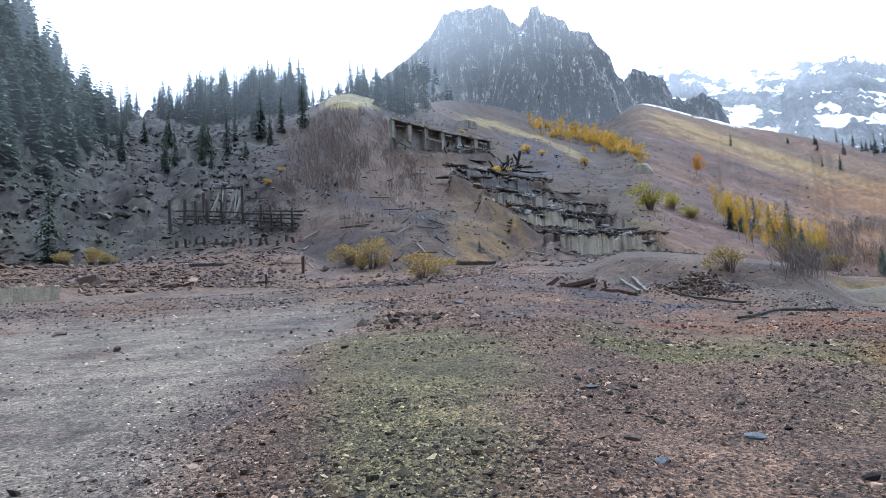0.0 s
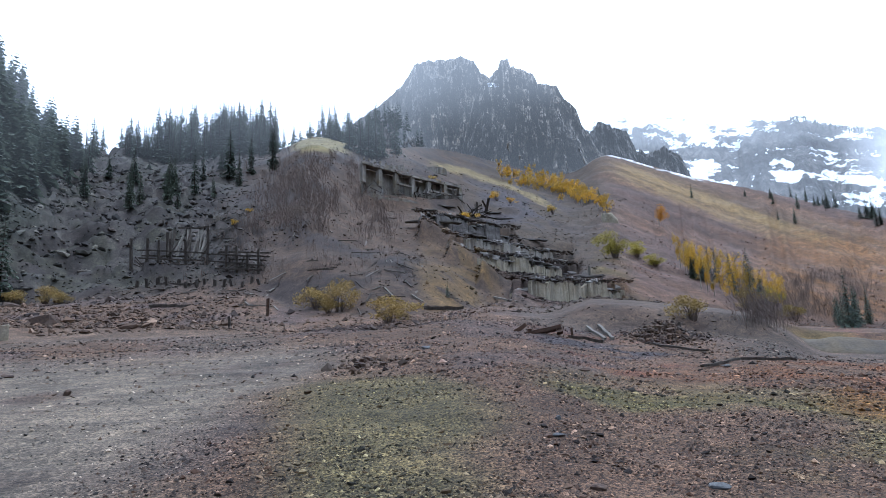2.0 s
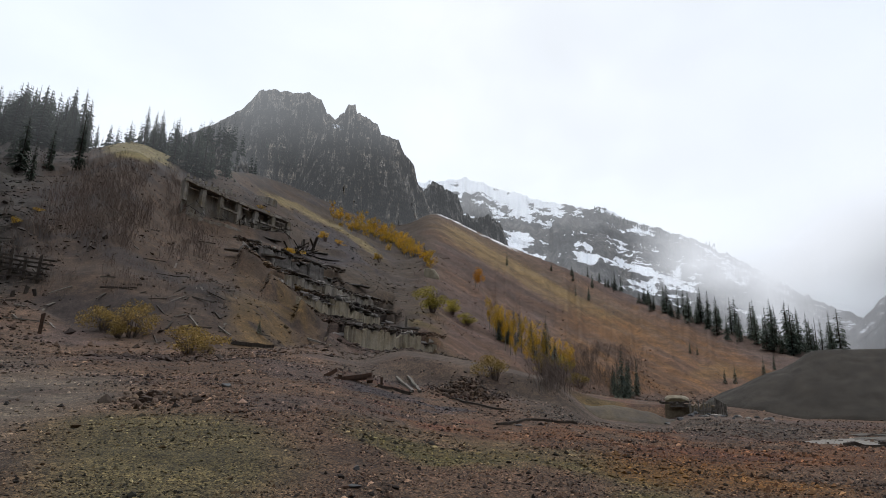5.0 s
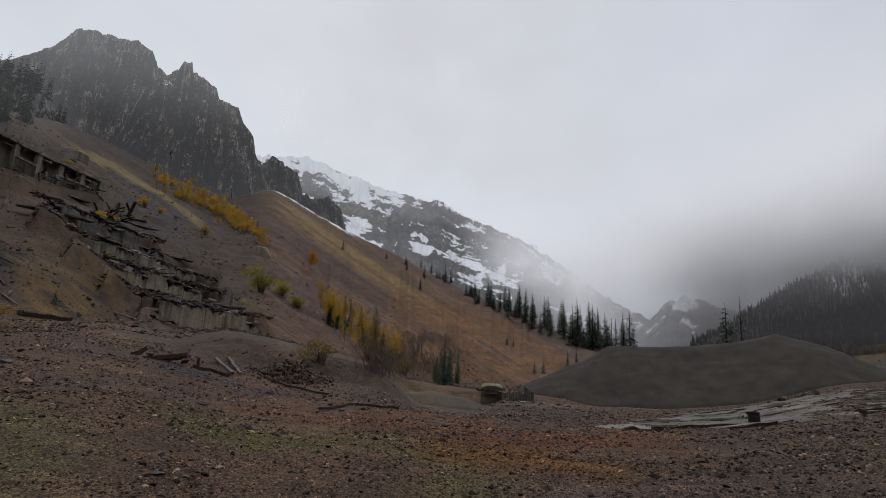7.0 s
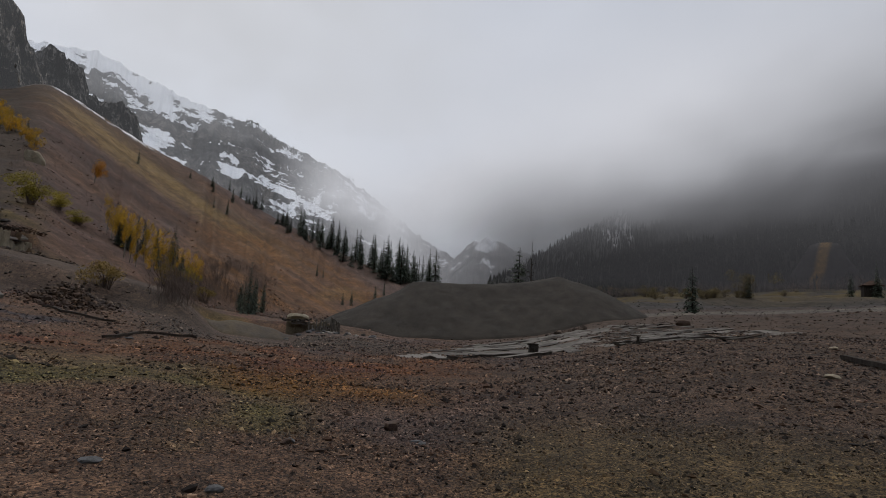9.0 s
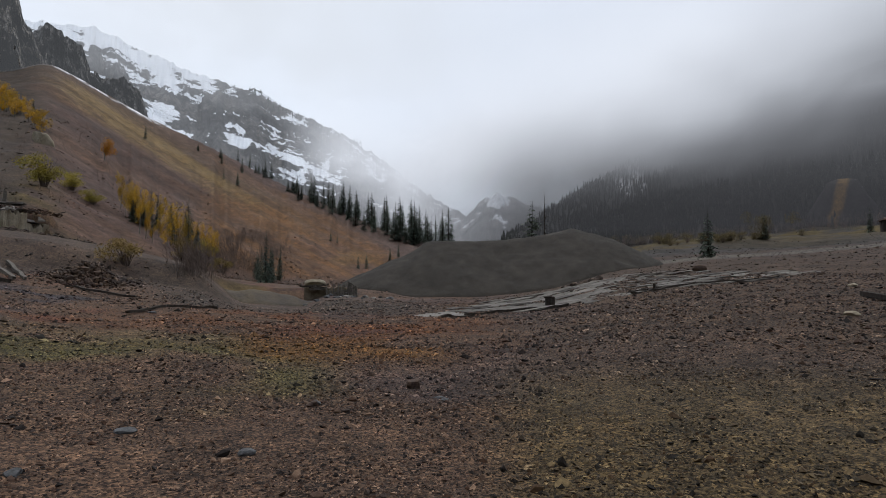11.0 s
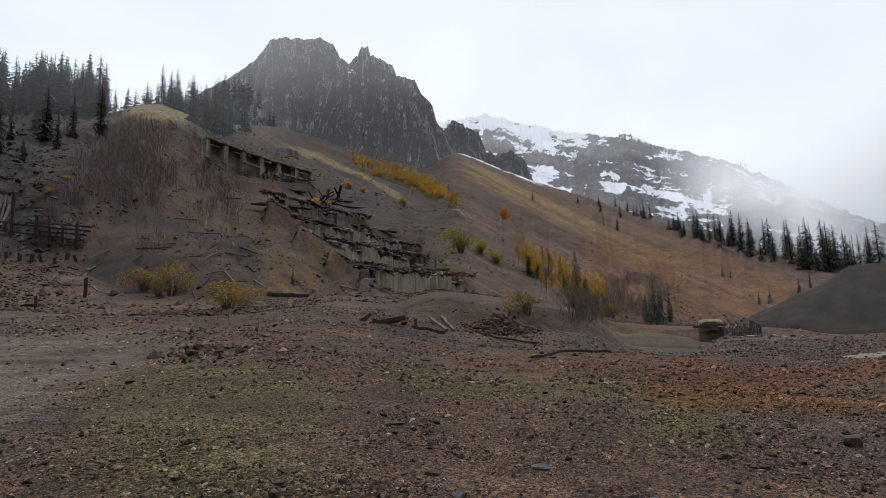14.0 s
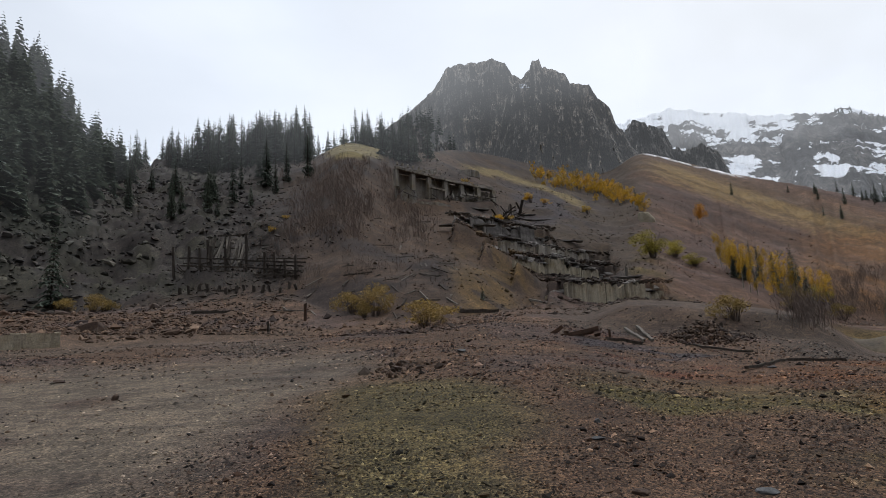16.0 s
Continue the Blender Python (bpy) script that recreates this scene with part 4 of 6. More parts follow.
def build_stones():
    g = np.random.default_rng(5)
    for n, r0, r1, plain, mid, spread, label in ((112000, 3.4, 14, 2, 0.0102, 0.5, "fine angular grey, brown and rusty gravel near by"), (46000, 3.4, 13, 1, 0.0132, 0.5, "broken stones among the near gravel"), (3200, 3.4, 13, 0, 0.020, 0.55, "coarser broken stones among the gravel"), (84000, 14, 48, 2, 0.0165, 0.46, "loose angular grey, brown and rusty gravel over the flat"), (16000, 13, 48, 1, 0.026, 0.48, "broken stones over the flat")):
        r = np.exp(g.uniform(np.log(r0), np.log(r1), n))
        b = g.uniform(-44, 100, n)
        x, y = r * np.sin(np.radians(b)), r * np.cos(np.radians(b))
        dense = 0.5 + 0.5 * fractal(x / 2.6, y / 2.6, 61, 4) + 0.35 * fractal(x / 0.8, y / 0.8, 62, 3) + 0.25 * smooth(28, 45, b)
        track = wheel_track(x, y, r)
        keep = g.uniform(0, 1, n) < np.clip(dense + (0.3 if plain == 2 else 0.1 if plain else -0.1), 0.06, 1) * (1 - 0.86 * track)
        b, r, dense = b[keep], r[keep], dense[keep]
        size = np.exp(g.normal(np.log(mid), spread, len(b))) * (0.65 + r / (24 if r0 > 10 else 19)) * (0.8 + 0.35 * np.clip(dense, 0, 1))
        scatter_stones("gravel", b, r, np.clip(size, 0.006, 0.07 if r0 < 10 else 0.12), GRAVEL, label, 6, plain=plain)
    n = 7000
    r = np.exp(g.uniform(np.log(44), np.log(150), n))
    b = g.uniform(47, 101, n)
    scatter_stones("gravel", b, r, np.clip(np.exp(g.normal(np.log(0.05), 0.5, n)) * (0.5 + r / 90), 0.03, 0.3), RUBBLE, "stones scattered over the valley flat", 8, plain=1)
    # rubble of the hillsides, thickest on the dark side and under the timbers
    n = 54000
    b = g.uniform(-46, 48, n)
    tr, cr = curve(b, TOE_R), curve(b, CREST_R)
    r = tr * 0.72 + (np.minimum(cr, 225) - tr * 0.72) * g.uniform(0, 1, n) ** 1.6
    x, y = r * np.sin(np.radians(b)), r * np.cos(np.radians(b))
    w = np.clip(0.30 + 0.7 * smooth(-11, -17, b) + 0.5 * fractal(x / 10, y / 10, 63, 4) + 0.3 * smooth(tr * 1.1, tr, r) - 0.35 * smooth(22, 28, b) * smooth(tr, tr * 1.2, r), 0.03, 1)
    keep = g.uniform(0, 1, n) < w
    b, r = b[keep], r[keep]
    size = np.clip(np.exp(g.normal(np.log(0.10), 0.6, len(b))) * (0.8 + 0.25 * smooth(-11, -20, b)) * (0.5 + r / 130), 0.05, 0.5)
    scatter_stones("rubble", b, r, size, RUBBLE, "broken waste rock strewn over the slopes", 7, plain=True, flat=(0.45, 1.0))


def build_boulders():
    """Outcrops and tumbled blocks on the dark slope beside the timber ruin, thickest low down and towards the spur."""
    g = np.random.default_rng(9)
    n = 9000
    b = g.uniform(-44, -12, n)
    tr, cr = curve(b, TOE_R), curve(b, CREST_R)
    r = tr * 0.95 + (cr * 0.95 - tr * 0.95) * g.uniform(0, 1, n) ** 1.3
    x, y = r * np.sin(np.radians(b)), r * np.cos(np.radians(b))
    w = smooth(-13, -24, b) * (0.35 + 0.9 * fractal(x / 9, y / 9, 66, 4))
    keep = (g.uniform(0, 1, n) < w) & ((b < -25) | (r > tr * 1.3))
    b, r = b[keep], r[keep]
    size = np.clip(np.exp(g.normal(np.log(0.36), 0.5, len(b))), 0.15, 0.85)
    scatter_stones("boulders", b, r, size, BOULDER, "grey angular boulders and broken ledges on the dark slope", 10, sink=0.05, flat=(0.35, 0.75))


# ---- trees ----
def spruce_meshes(seed, tiers=19, full=1.0, dead=False, sprays=(0.5, 0.88), bough=11):
    """One metre high: a tapered trunk, and a ragged spire of drooping boughs with hanging sprays."""
    rng = random.Random(seed)
    bm = bmesh.new()
    lean = (rng.uniform(-0.01, 0.01), rng.uniform(-0.01, 0.01))
    pole(bm, [(0, 0, -0.03), (lean[0] * 0.4, lean[1] * 0.4, 0.4), (lean[0], lean[1], 0.99)], [0.014, 0.010, 0.0015], 6)
    trunk = bpy.data.meshes.new("trunk")
    bm.to_mesh(trunk)
    bm.free()
    verts, faces = [], []

    def blade(p, q, w, droop):
        d = Vector((q[0] - p[0], q[1] - p[1], 0))
        side = Vector((-d.y, d.x, 0)).normalized() * w if d.length else Vector((w, 0, 0))
        m = (Vector(p) + Vector(q)) / 2 + Vector((0, 0, droop))
        k = len(verts)
        verts.extend([tuple(p), tuple(m + side), tuple(q), tuple(m - side)])
        faces.extend([(k, k + 1, k + 2), (k, k + 2, k + 3)])
    start = 0.06 + 0.04 * rng.random()
    for t in range(tiers):
        u = t / (tiers - 1)
        z = start + (0.985 - start) * u ** 0.92
        reach = 0.155 * full * (1 - u) ** 0.78 * rng.uniform(0.72, 1.15) + 0.010
        boughs = int(bough - bough * 0.55 * u)
        off = rng.random() * 6.3
        for k in range(boughs):
            if rng.random() < (0.65 if dead else 0.08):
                continue
            a = off + 2 * math.pi * (k + rng.uniform(-0.35, 0.35)) / boughs
            ln = reach * rng.uniform(0.6, 1.12)
            zz = z + rng.uniform(-0.012, 0.012)
            drop = -ln * (rng.uniform(0.18, 0.5) if bough > 8 else rng.uniform(0.35, 0.85))
            tip = (ln * math.cos(a), ln * math.sin(a), zz + drop)
            root = (0, 0, zz)
            w = ln * (0.24 if bough > 8 else 0.40) * (0.35 if dead else 1) + 0.003
            blade(root, tip, w, ln * 0.06)
            if dead:
                continue
            for s in sprays:
                c = Vector(root).lerp(Vector(tip), s)
                for sgn in (-1, 1):
                    a2 = a + sgn * rng.uniform(0.6, 1.2)
                    l2 = ln * 0.36 * rng.uniform(0.6, 1.2)
                    blade(c, (c.x + l2 * math.cos(a2), c.y + l2 * math.sin(a2), c.z - l2 * rng.uniform(0.35, 0.95)), w * 0.42, 0)
    if bough < 9:
        return np.array(verts), np.array(faces)
    crown = raw_mesh("crown", np.array(verts), np.array(faces), flat=True)
    crown.materials.append(TWIG if dead else NEEDLES)
    trunk.materials.append(BARK)
    return trunk, crown


def make_spruce(seed, label, dead=False, full=1.0):
    t = thing("spruce", Matrix(), label, "tree", "spruces on the slopes")
    trunk, crown = spruce_meshes(seed, dead=dead, full=full)
    mesh_part("trunk", trunk, BARK, t)
    mesh_part("crown", crown, NEEDLES, t)
    return t


def plant(proto, p, tall, rng, wide=1.0):
    m = Matrix.Translation(p) @ Matrix.Rotation(rng.uniform(0, 6.28), 4, "Z") @ Matrix.Diagonal((tall * wide, tall * wide, tall, 1))
    ob = proto.copy()
    scene.collection.objects.link(ob)
    for c in proto.children:
        k = c.copy()
        scene.collection.objects.link(k)
        k.parent = ob
    ob.matrix_basis = m
    return ob


# bearing, rise of the foot, rise of the top (degrees), slenderness
SPRUCES = ((-12.3, 17.4, 22.5), (-0.5, 19.0, 23.0), (-2.4, 18.7, 23.5), (-3.1, 18.8, 23.3), (-3.9, 19.0, 22.8), (-5.0, 19.4, 23.4), (-1.8, 18.7, 22.0), (-18.5, 16.2, 18.9), (-20.9, 15.2, 18.1),
           (-24.4, 13.2, 16.4), (-17.6, 14.7, 16.9), (-29.0, 14.8, 16.8), (-30.3, 15.7, 18.3), (-33.0, 5.6, 12.2), (30.8, 4.0, 7.9),
           (28.3, 5.1, 8.1), (26.6, 5.5, 8.4), (27.1, 12.6, 13.9), (19.0, 13.3, 14.6), (4.1, 5.3, 6.9), (29.4, 4.6, 7.4), (-14.3, 16.8, 20.6), (-16.2, 16.5, 20.9))


def build_spruces():
    rng = random.Random(11)
    protos = [make_spruce(s, "dark green spire-shaped spruce on the rocky slope", full=f) for s, f in ((1, 1.0), (2, 0.85), (3, 1.12), (4, 0.75), (5, 0.95))]
    snag = make_spruce(9, "dead bare grey spruce standing among live ones", dead=True)
    used = set()

    def put(b, r, tall, kind=None, wide=1.0):
        p = kind or rng.choice(protos)
        at_p = at(b, r)
        if p not in used:
            used.add(p)
            p.matrix_basis = Matrix.Translation(at_p) @ Matrix.Diagonal((tall * wide, tall * wide, tall, 1))
        else:
            plant(p, at_p, tall, rng, wide)
    for b, e0, e1 in SPRUCES:
        r = min(up_slope(b, e0), float(curve(np.array(b), CREST_R)))
        put(b, r, r * (math.tan(radians(e1)) - math.tan(radians(e0))) * 1.02)
    # the skyline wood on the left shoulder: thick from -24 to -12, thinner at both ends
    for k in range(124):
        b = rng.triangular(-29, -11.2, -15.5)
        r = float(curve(np.array(b), CREST_R)) * rng.uniform(0.90, 1.04)
        put(b, r, rng.uniform(13, 20.5) * (1.0 if -22.5 < b < -11.8 else 0.66), snag if rng.random() < 0.05 else None, rng.uniform(0.95, 1.25))
    # in front of the left shoulder
    for k in range(20):
        b = rng.uniform(-30, -14.5)
        put(b, up_slope(b, rng.uniform(13.6, 17.6)), rng.uniform(5, 10), wide=rng.uniform(0.95, 1.15))
    # by the pale knob and along the old grade
    for k in range(34):
        b = rng.uniform(-10.2, -2.2) if k < 16 else rng.uniform(-5.6, -2.6)
        r = float(curve(np.array(b), CREST_R)) * rng.uniform(0.99, 1.12)
        put(b, r, rng.uniform(10.5, 15.5), wide=1.0)
    # the crest of the long talus, thicker towards its low end
    for k in range(74):
        b = 28.5 + 27.0 * rng.random() ** 0.62
        r = float(curve(np.array(b), CREST_R)) * rng.uniform(0.90, 1.02)
        put(b, r, rng.uniform(8, 18) * (0.95 if b > 41 else 0.5), snag if rng.random() < 0.05 else None, rng.uniform(0.9, 1.3))
    # dark firs among the aspens
    for k in range(16):
        b = rng.uniform(26.0, 31.6)
        put(b, up_slope(b, 6.0 - (b - 26.0) * 0.5 + rng.uniform(-0.5, 0.8), 60), rng.uniform(3.0, 6.5), wide=rng.uniform(0.8, 1.2))
    # the foot of the talus
    for k in range(15):
        b, e = rng.uniform(36.6, 39.8), rng.uniform(0.5, 1.2)
        put(b, min(up_slope(b, e, 60), 150), rng.uniform(3.5, 7.0), wide=0.75)
    for b, e, tall in ((46.7, 2.0, 5), (45.9, 2.0, 4), (48.9, 2.8, 5), (43.3, 4.6, 4), (43.9, 4.4, 3), (49.7, 3.2, 4.5), (33.6, 9.8, 5), (34.8, 9.3, 7)):
        put(b, up_slope(b, e, 60), tall, wide=0.8)
    # the valley: one by the road, two behind the tailings heap
    put(77.9, 92, 92 * math.tan(radians(7.3)) + EYE - float(height(77.9, 92)), protos[2], 1.35)
    put(62.4, 104, 104 * math.tan(radians(8.6)) + EYE - float(height(62.4, 104)), protos[2], 1.35)
    put(63.6, 106, 106 * math.tan(radians(9.2)) + EYE - float(height(63.6, 106)), snag, 1.0)
    for b, r, tall in ((82.3, 150, 6), (68.1, 170, 6), (60.0, 170, 5), (56.9, 170, 5), (91.3, 160, 8), (89.6, 158, 6), (55.6, 180, 7), (92.2, 165, 9)):
        put(b, r, tall)


def spire_form(seed, tiers=8, sides=6, reach=0.15):
    """A far conifer one metre high: ragged skirts of boughs, each over the next."""
    rng = random.Random(seed)
    V, F = [], []
    for t in range(tiers):
        u = t / tiers
        z0, z1 = 0.04 + 0.93 * u, min(1.0, 0.04 + 0.93 * u + 2.1 / tiers)
        k, off = len(V), rng.random() * 6
        V.append((0, 0, z1))
        for s in range(sides * 2):
            a = off + math.pi * s / sides
            w = (reach * (1 - u) ** 0.85 + 0.008) * (rng.uniform(0.85, 1.25) if s % 2 else rng.uniform(0.35, 0.6))
            V.append((w * math.cos(a), w * math.sin(a), z0 + (-0.02 if s % 2 else 0.03)))
        F += [(k, k + 1 + s, k + 1 + (s + 1) % (sides * 2)) for s in range(sides * 2)]
    return np.array(V, float), np.array(F)


def forest_stuff(name, spots, mat, label, seed, tiers=9, bough=6, full=1.1):
    """Far conifers, each a ragged spire of boughs, joined."""
    g = np.random.default_rng(seed)
    forms = [spire_form(seed * 10 + k, tiers, bough, 0.13 * full) for k in range(6)] if bough < 6 else [spruce_meshes(seed * 10 + k, tiers=tiers, bough=bough, full=full, sprays=()) for k in range(6)]
    ground = height(np.array([s[0] for s in spots]), np.array([s[1] for s in spots]))
    V, F, base = [], [], 0
    for (b, r, tall, *fixed), z in zip(spots, ground):
        z = fixed[0] if fixed else z
        v, f = forms[g.integers(6)]
        a = g.uniform(0, 6.28)
        ca, sa = math.cos(a) * tall * 1.25, math.sin(a) * tall * 1.25
        V.append(np.stack([v[:, 0] * ca - v[:, 1] * sa + r * math.sin(radians(b)), v[:, 0] * sa + v[:, 1] * ca + r * math.cos(radians(b)), v[:, 2] * tall + z - 0.3], -1))
        F.append(f + base)
        base += len(v)
    me = raw_mesh(name, np.vstack(V), np.vstack(F), flat=True)
    me.materials.append(mat)
    return tagged(new(name, me), label, "forest", kind="stuff")


def build_forests():
    g = np.random.default_rng(21)
    spots = []
    for k in range(560):   # the steep wooded spur
        b = g.uniform(-62, -28.3)
        cr = float(curve(np.array(b), CREST_R))
        low = 0.52 + 0.25 * (1 - min(1, max(0, (-29 - b) / 4)))
        r = cr * g.uniform(low, 1.0)
        spots.append((b, r, g.uniform(8, 15)))
    forest_stuff("spruce_wood", spots, NEEDLES, "dense dark spruce wood on the steep spur", 22, 15, 8)
    spots = []
    for k in range(7600):  # across the valley, up into the cloud
        b = g.uniform(59.5, 106)
        r = g.uniform(332, 760) if k % 3 else g.uniform(326, 460)
        spots.append((b, r, g.uniform(4, 9)))
    # the dark silhouette of these trees is painted by their needle colour
    forest_stuff("spruce_wood", spots, SHADED_NEEDLES, "dark forest climbing into the cloud, shade put into its needle colour", 23, 7, 4, 0.8)
    spots = []
    for k in range(90):   # small trees on the ridge behind and on the cliff's shoulder
        b = g.uniform(-11, 2.5)
        e = float(np.interp(b, (-11, -6, -3.5, -1.2, 0.8, 2.5), (19.2, 20.8, 21.5, 22.3, 21.3, 19.4))) - 1.3 * g.random() ** 2
        spots.append((b, 335.0, g.uniform(8, 18), float(rise(335.0, e))))
    for k in range(80):   # specks of trees on the shoulder of the cliff
        b, e = g.uniform(-3, 7.5), 21.3 + g.normal(0, 0.7)
        spots.append((b, 420.0, g.uniform(4, 9), float(rise(420.0, e + 0.1 * b))))
    forest_stuff("spruce_wood", spots, NEEDLES, "thin spruce wood on the shoulder below the cliff", 24, 13, 7, 0.75)
    spots = []
    for k in range(150):   # tiny with distance, on the ridge of the snowy mountain
        b = g.uniform(35.5, 46)
        e = float(np.interp(b, (32.7, 36.6, 37.8, 40.7, 43, 45), (18.3, 17.95, 17.0, 15.9, 15.0, 14.1))) - 0.25 - 0.5 * g.random() ** 2
        spots.append((b, 3500.0, g.uniform(14, 30), float(rise(3500.0, e))))
    forest_stuff("spruce_wood", spots, NEEDLES, "tiny far trees on the ridge of the snowy mountain", 26, 6, 5, 0.9)


def leaf_cloud(rng, n, centre, radii, size, hang=0.0):
    """Small leaf blades thick through an uneven crown."""
    V, F = [], []
    lobes = [(Vector((rng.gauss(0, 0.45), rng.gauss(0, 0.45), rng.gauss(0, 0.4))), rng.uniform(0.35, 0.6)) for _ in range(9)]
    for k in range(n):
        c, s = rng.choice(lobes)
        d = Vector((rng.gauss(0, 1), rng.gauss(0, 1), rng.gauss(0, 1))).normalized() * (rng.random() ** 0.5) * s
        p = c + d
        p = Vector((centre[0] + p.x * radii[0], centre[1] + p.y * radii[1], max(0.03, centre[2] + p.z * radii[2])))
        u = Vector((rng.gauss(0, 1), rng.gauss(0, 1), rng.gauss(0, 1))).normalized()
        w = u.cross(Vector((rng.gauss(0, 1), rng.gauss(0, 1), rng.gauss(0, 1)))).normalized()
        z = size * rng.uniform(0.6, 1.4)
        k = len(V)
        V.extend([tuple(p - u * z), tuple(p + w * z * 0.55), tuple(p + u * z), tuple(p - w * z * 0.55)])
        F.extend([(k, k + 1, k + 2), (k, k + 2, k + 3)])
    return raw_mesh("leaves", np.array(V), np.array(F), flat=True)


def make_bush(seed, mat, label, n=1300):
    """One metre high, about 1.3 wide: many upright stems under a loose crown."""
    rng = random.Random(seed)
    t = thing("bush", Matrix(), label, "bush", "autumn bushes")
    bm = bmesh.new()
    for k in range(34):
        a, lean = rng.uniform(0, 6.28), rng.uniform(0.1, 0.62)
        tip = (math.cos(a) * lean, math.sin(a) * lean, rng.uniform(0.7, 1.02) - lean * 0.3)
        pole(bm, [(math.cos(a) * 0.08, math.sin(a) * 0.08, -0.05), (tip[0] * 0.45, tip[1] * 0.45, tip[2] * 0.55), tip], [0.012, 0.008, 0.002], 3)
    tagged(part("branchwork", bm, TWIG, t), "thin brown stems", kind="stuff")
    mesh_part("crown", leaf_cloud(rng, n, (0, 0, 0.55), (0.78, 0.78, 0.52), 0.030), mat, t)
    return t


def make_aspen(seed, mat, label, n=1100, wide=0.2):
    """One metre high: a slim pale trunk, rising limbs, small leaves."""
    rng = random.Random(seed)
    t = thing("aspen", Matrix(), label, "tree", "golden aspens")
    bm = bmesh.new()
    pole(bm, [(0, 0, -0.03), (0.01, 0, 0.4), (-0.005, 0.01, 0.95)], [0.015, 0.011, 0.002], 6)
    part("trunk", bm, PALE_BARK, t)
    bm = bmesh.new()
    for k in range(14):
        z, a, ln = rng.uniform(0.25, 0.85), rng.uniform(0, 6.28), rng.uniform(0.08, 0.2)
        pole(bm, [(0, 0, z), (math.cos(a) * ln * 0.5, math.sin(a) * ln * 0.5, z + ln * 0.5), (math.cos(a) * ln, math.sin(a) * ln, z + ln * 1.1)], [0.006, 0.004, 0.001], 3)
    tagged(part("branchwork", bm, PALE_BARK, t), "thin pale limbs", kind="stuff")
    mesh_part("crown", leaf_cloud(rng, n, (0, 0, 0.60), (wide, wide, 0.42), 0.016), mat, t)
    return t


def build_bushes():
    rng = random.Random(31)
    gold = [make_bush(s, WILLOW, "tawny yellow willow bush at the edge of the flat", 1900) for s in (1, 2)]
    green = make_bush(3, YELLOW_GREEN, "round yellow-green bush on the slope", 2200)
    fire = make_bush(4, GOLD, "low golden bush on the bare slope", 1500)
    used = set()

    def put(proto, b, e0, e1, wide=1.0, least=25):
        r = up_slope(b, e0, least)
        tall = r * (math.tan(radians(e1)) - math.tan(radians(e0)))
        p = at(b, r, -0.03)
        if proto not in used:
            used.add(proto)
            proto.matrix_basis = Matrix.Translation(p) @ Matrix.Diagonal((tall * wide, tall * wide, tall, 1))
        else:
            plant(proto, p, tall, rng, wide)
    for b, e0, e1, w in ((-1.5, 3.1, 5.7, 1.4), (-6.2, 4.3, 7.0, 1.0), (-8.3, 4.6, 6.8, 1.0), (26.1, 1.9, 4.3, 1.0), (30.4, 2.4, 4.5, 0.9), (33.8, 1.4, 2.8, 1.1), (-30.0, 5.2, 6.8, 1.0), (-31.8, 5.2, 6.5, 1.0), (-29.0, 5.3, 6.2, 1.2), (-0.2, 3.2, 4.1, 1.4), (-7.2, 4.2, 5.6, 1.2)):
        put(rng.choice(gold), b, e0, e1, w)
    for b, e0, e1, w in ((20.0, 8.0, 10.3, 0.95), (21.9, 7.9, 9.2, 1.2), (23.4, 6.9, 8.0, 1.3), (32.5, 2.6, 4.2, 0.8)):
        put(green, b, e0, e1, w)
    for b, e0, e1 in ((5.9, 11.8, 12.7), (9.3, 14.2, 15.1), (10.6, 13.9, 14.5), (14.6, 12.6, 13.4), (-15.6, 12.1, 12.8), (-14.6, 13.4, 13.9), (3.0, 16.4, 17.0)):
        put(fire, b, e0, e1, 1.2)
    # far bushes: distance haze put into the leaf colour by a duller material
    dull = make_bush(5, DRY, "straw-coloured bush at the forest's edge, dulled in colour for haze", 1500)
    for b, e0, e1, w in ((82.3, 4.6, 6.8, 0.7), (79.1, 4.4, 5.1, 1.0), (74.8, 4.2, 4.9, 1.2), (92.4, 5.0, 6.2, 0.9), (85.0, 4.8, 5.4, 1.0)):
        put(dull, b, e0, e1, w, 100)
    for k in range(44):   # a ragged hem of leafless and straw-coloured bushes before the forest
        b = rng.uniform(66, 100)
        e = 4.1 + 0.012 * (b - 66) + rng.uniform(0, 0.3)
        if not 85.5 < b < 94:
            put(dull, b, e, e + rng.uniform(0.35, 1.0), rng.uniform(0.8, 1.3), 150)
    aspens = [make_aspen(s, GOLD, "slender golden aspen in autumn leaf", 1050, w) for s, w in ((1, 0.20), (2, 0.26), (3, 0.16))]
    orange = make_aspen(7, ORANGE, "orange-leaved aspen alone on the talus", 2200, 0.34)
    for b, e0, e1, w in ((29.9, 3.8, 7.6, 1.1), (27.5, 4.2, 7.0, 0.8), (28.5, 4.4, 6.0, 1.0), (26.4, 5.6, 9.0, 0.8), (32.2, 2.8, 4.6, 1.2), (29.2, 3.6, 5.2, 1.2), (27.0, 4.6, 8.2, 0.8), (25.5, 6.6, 9.4, 0.8), (28.0, 3.9, 5.4, 1.3), (31.1, 3.3, 5.2, 1.0), (25.9, 6.0, 8.8, 0.7), (30.6, 3.5, 6.4, 0.9)):
        put(rng.choice(aspens), b, e0, e1, w)
    put(orange, 24.1, 10.5, 12.7, 1.0)
    for k in range(96):   # the golden strip under the cliff
        u = rng.random() ** 0.85
        b = 9.4 + u * 10.5
        e = 17.3 - u * 4.1 + rng.gauss(0, 0.33)
        put(rng.choice(aspens), b, e - 0.45, e + rng.uniform(0.2, 0.8), 1.8, 100)
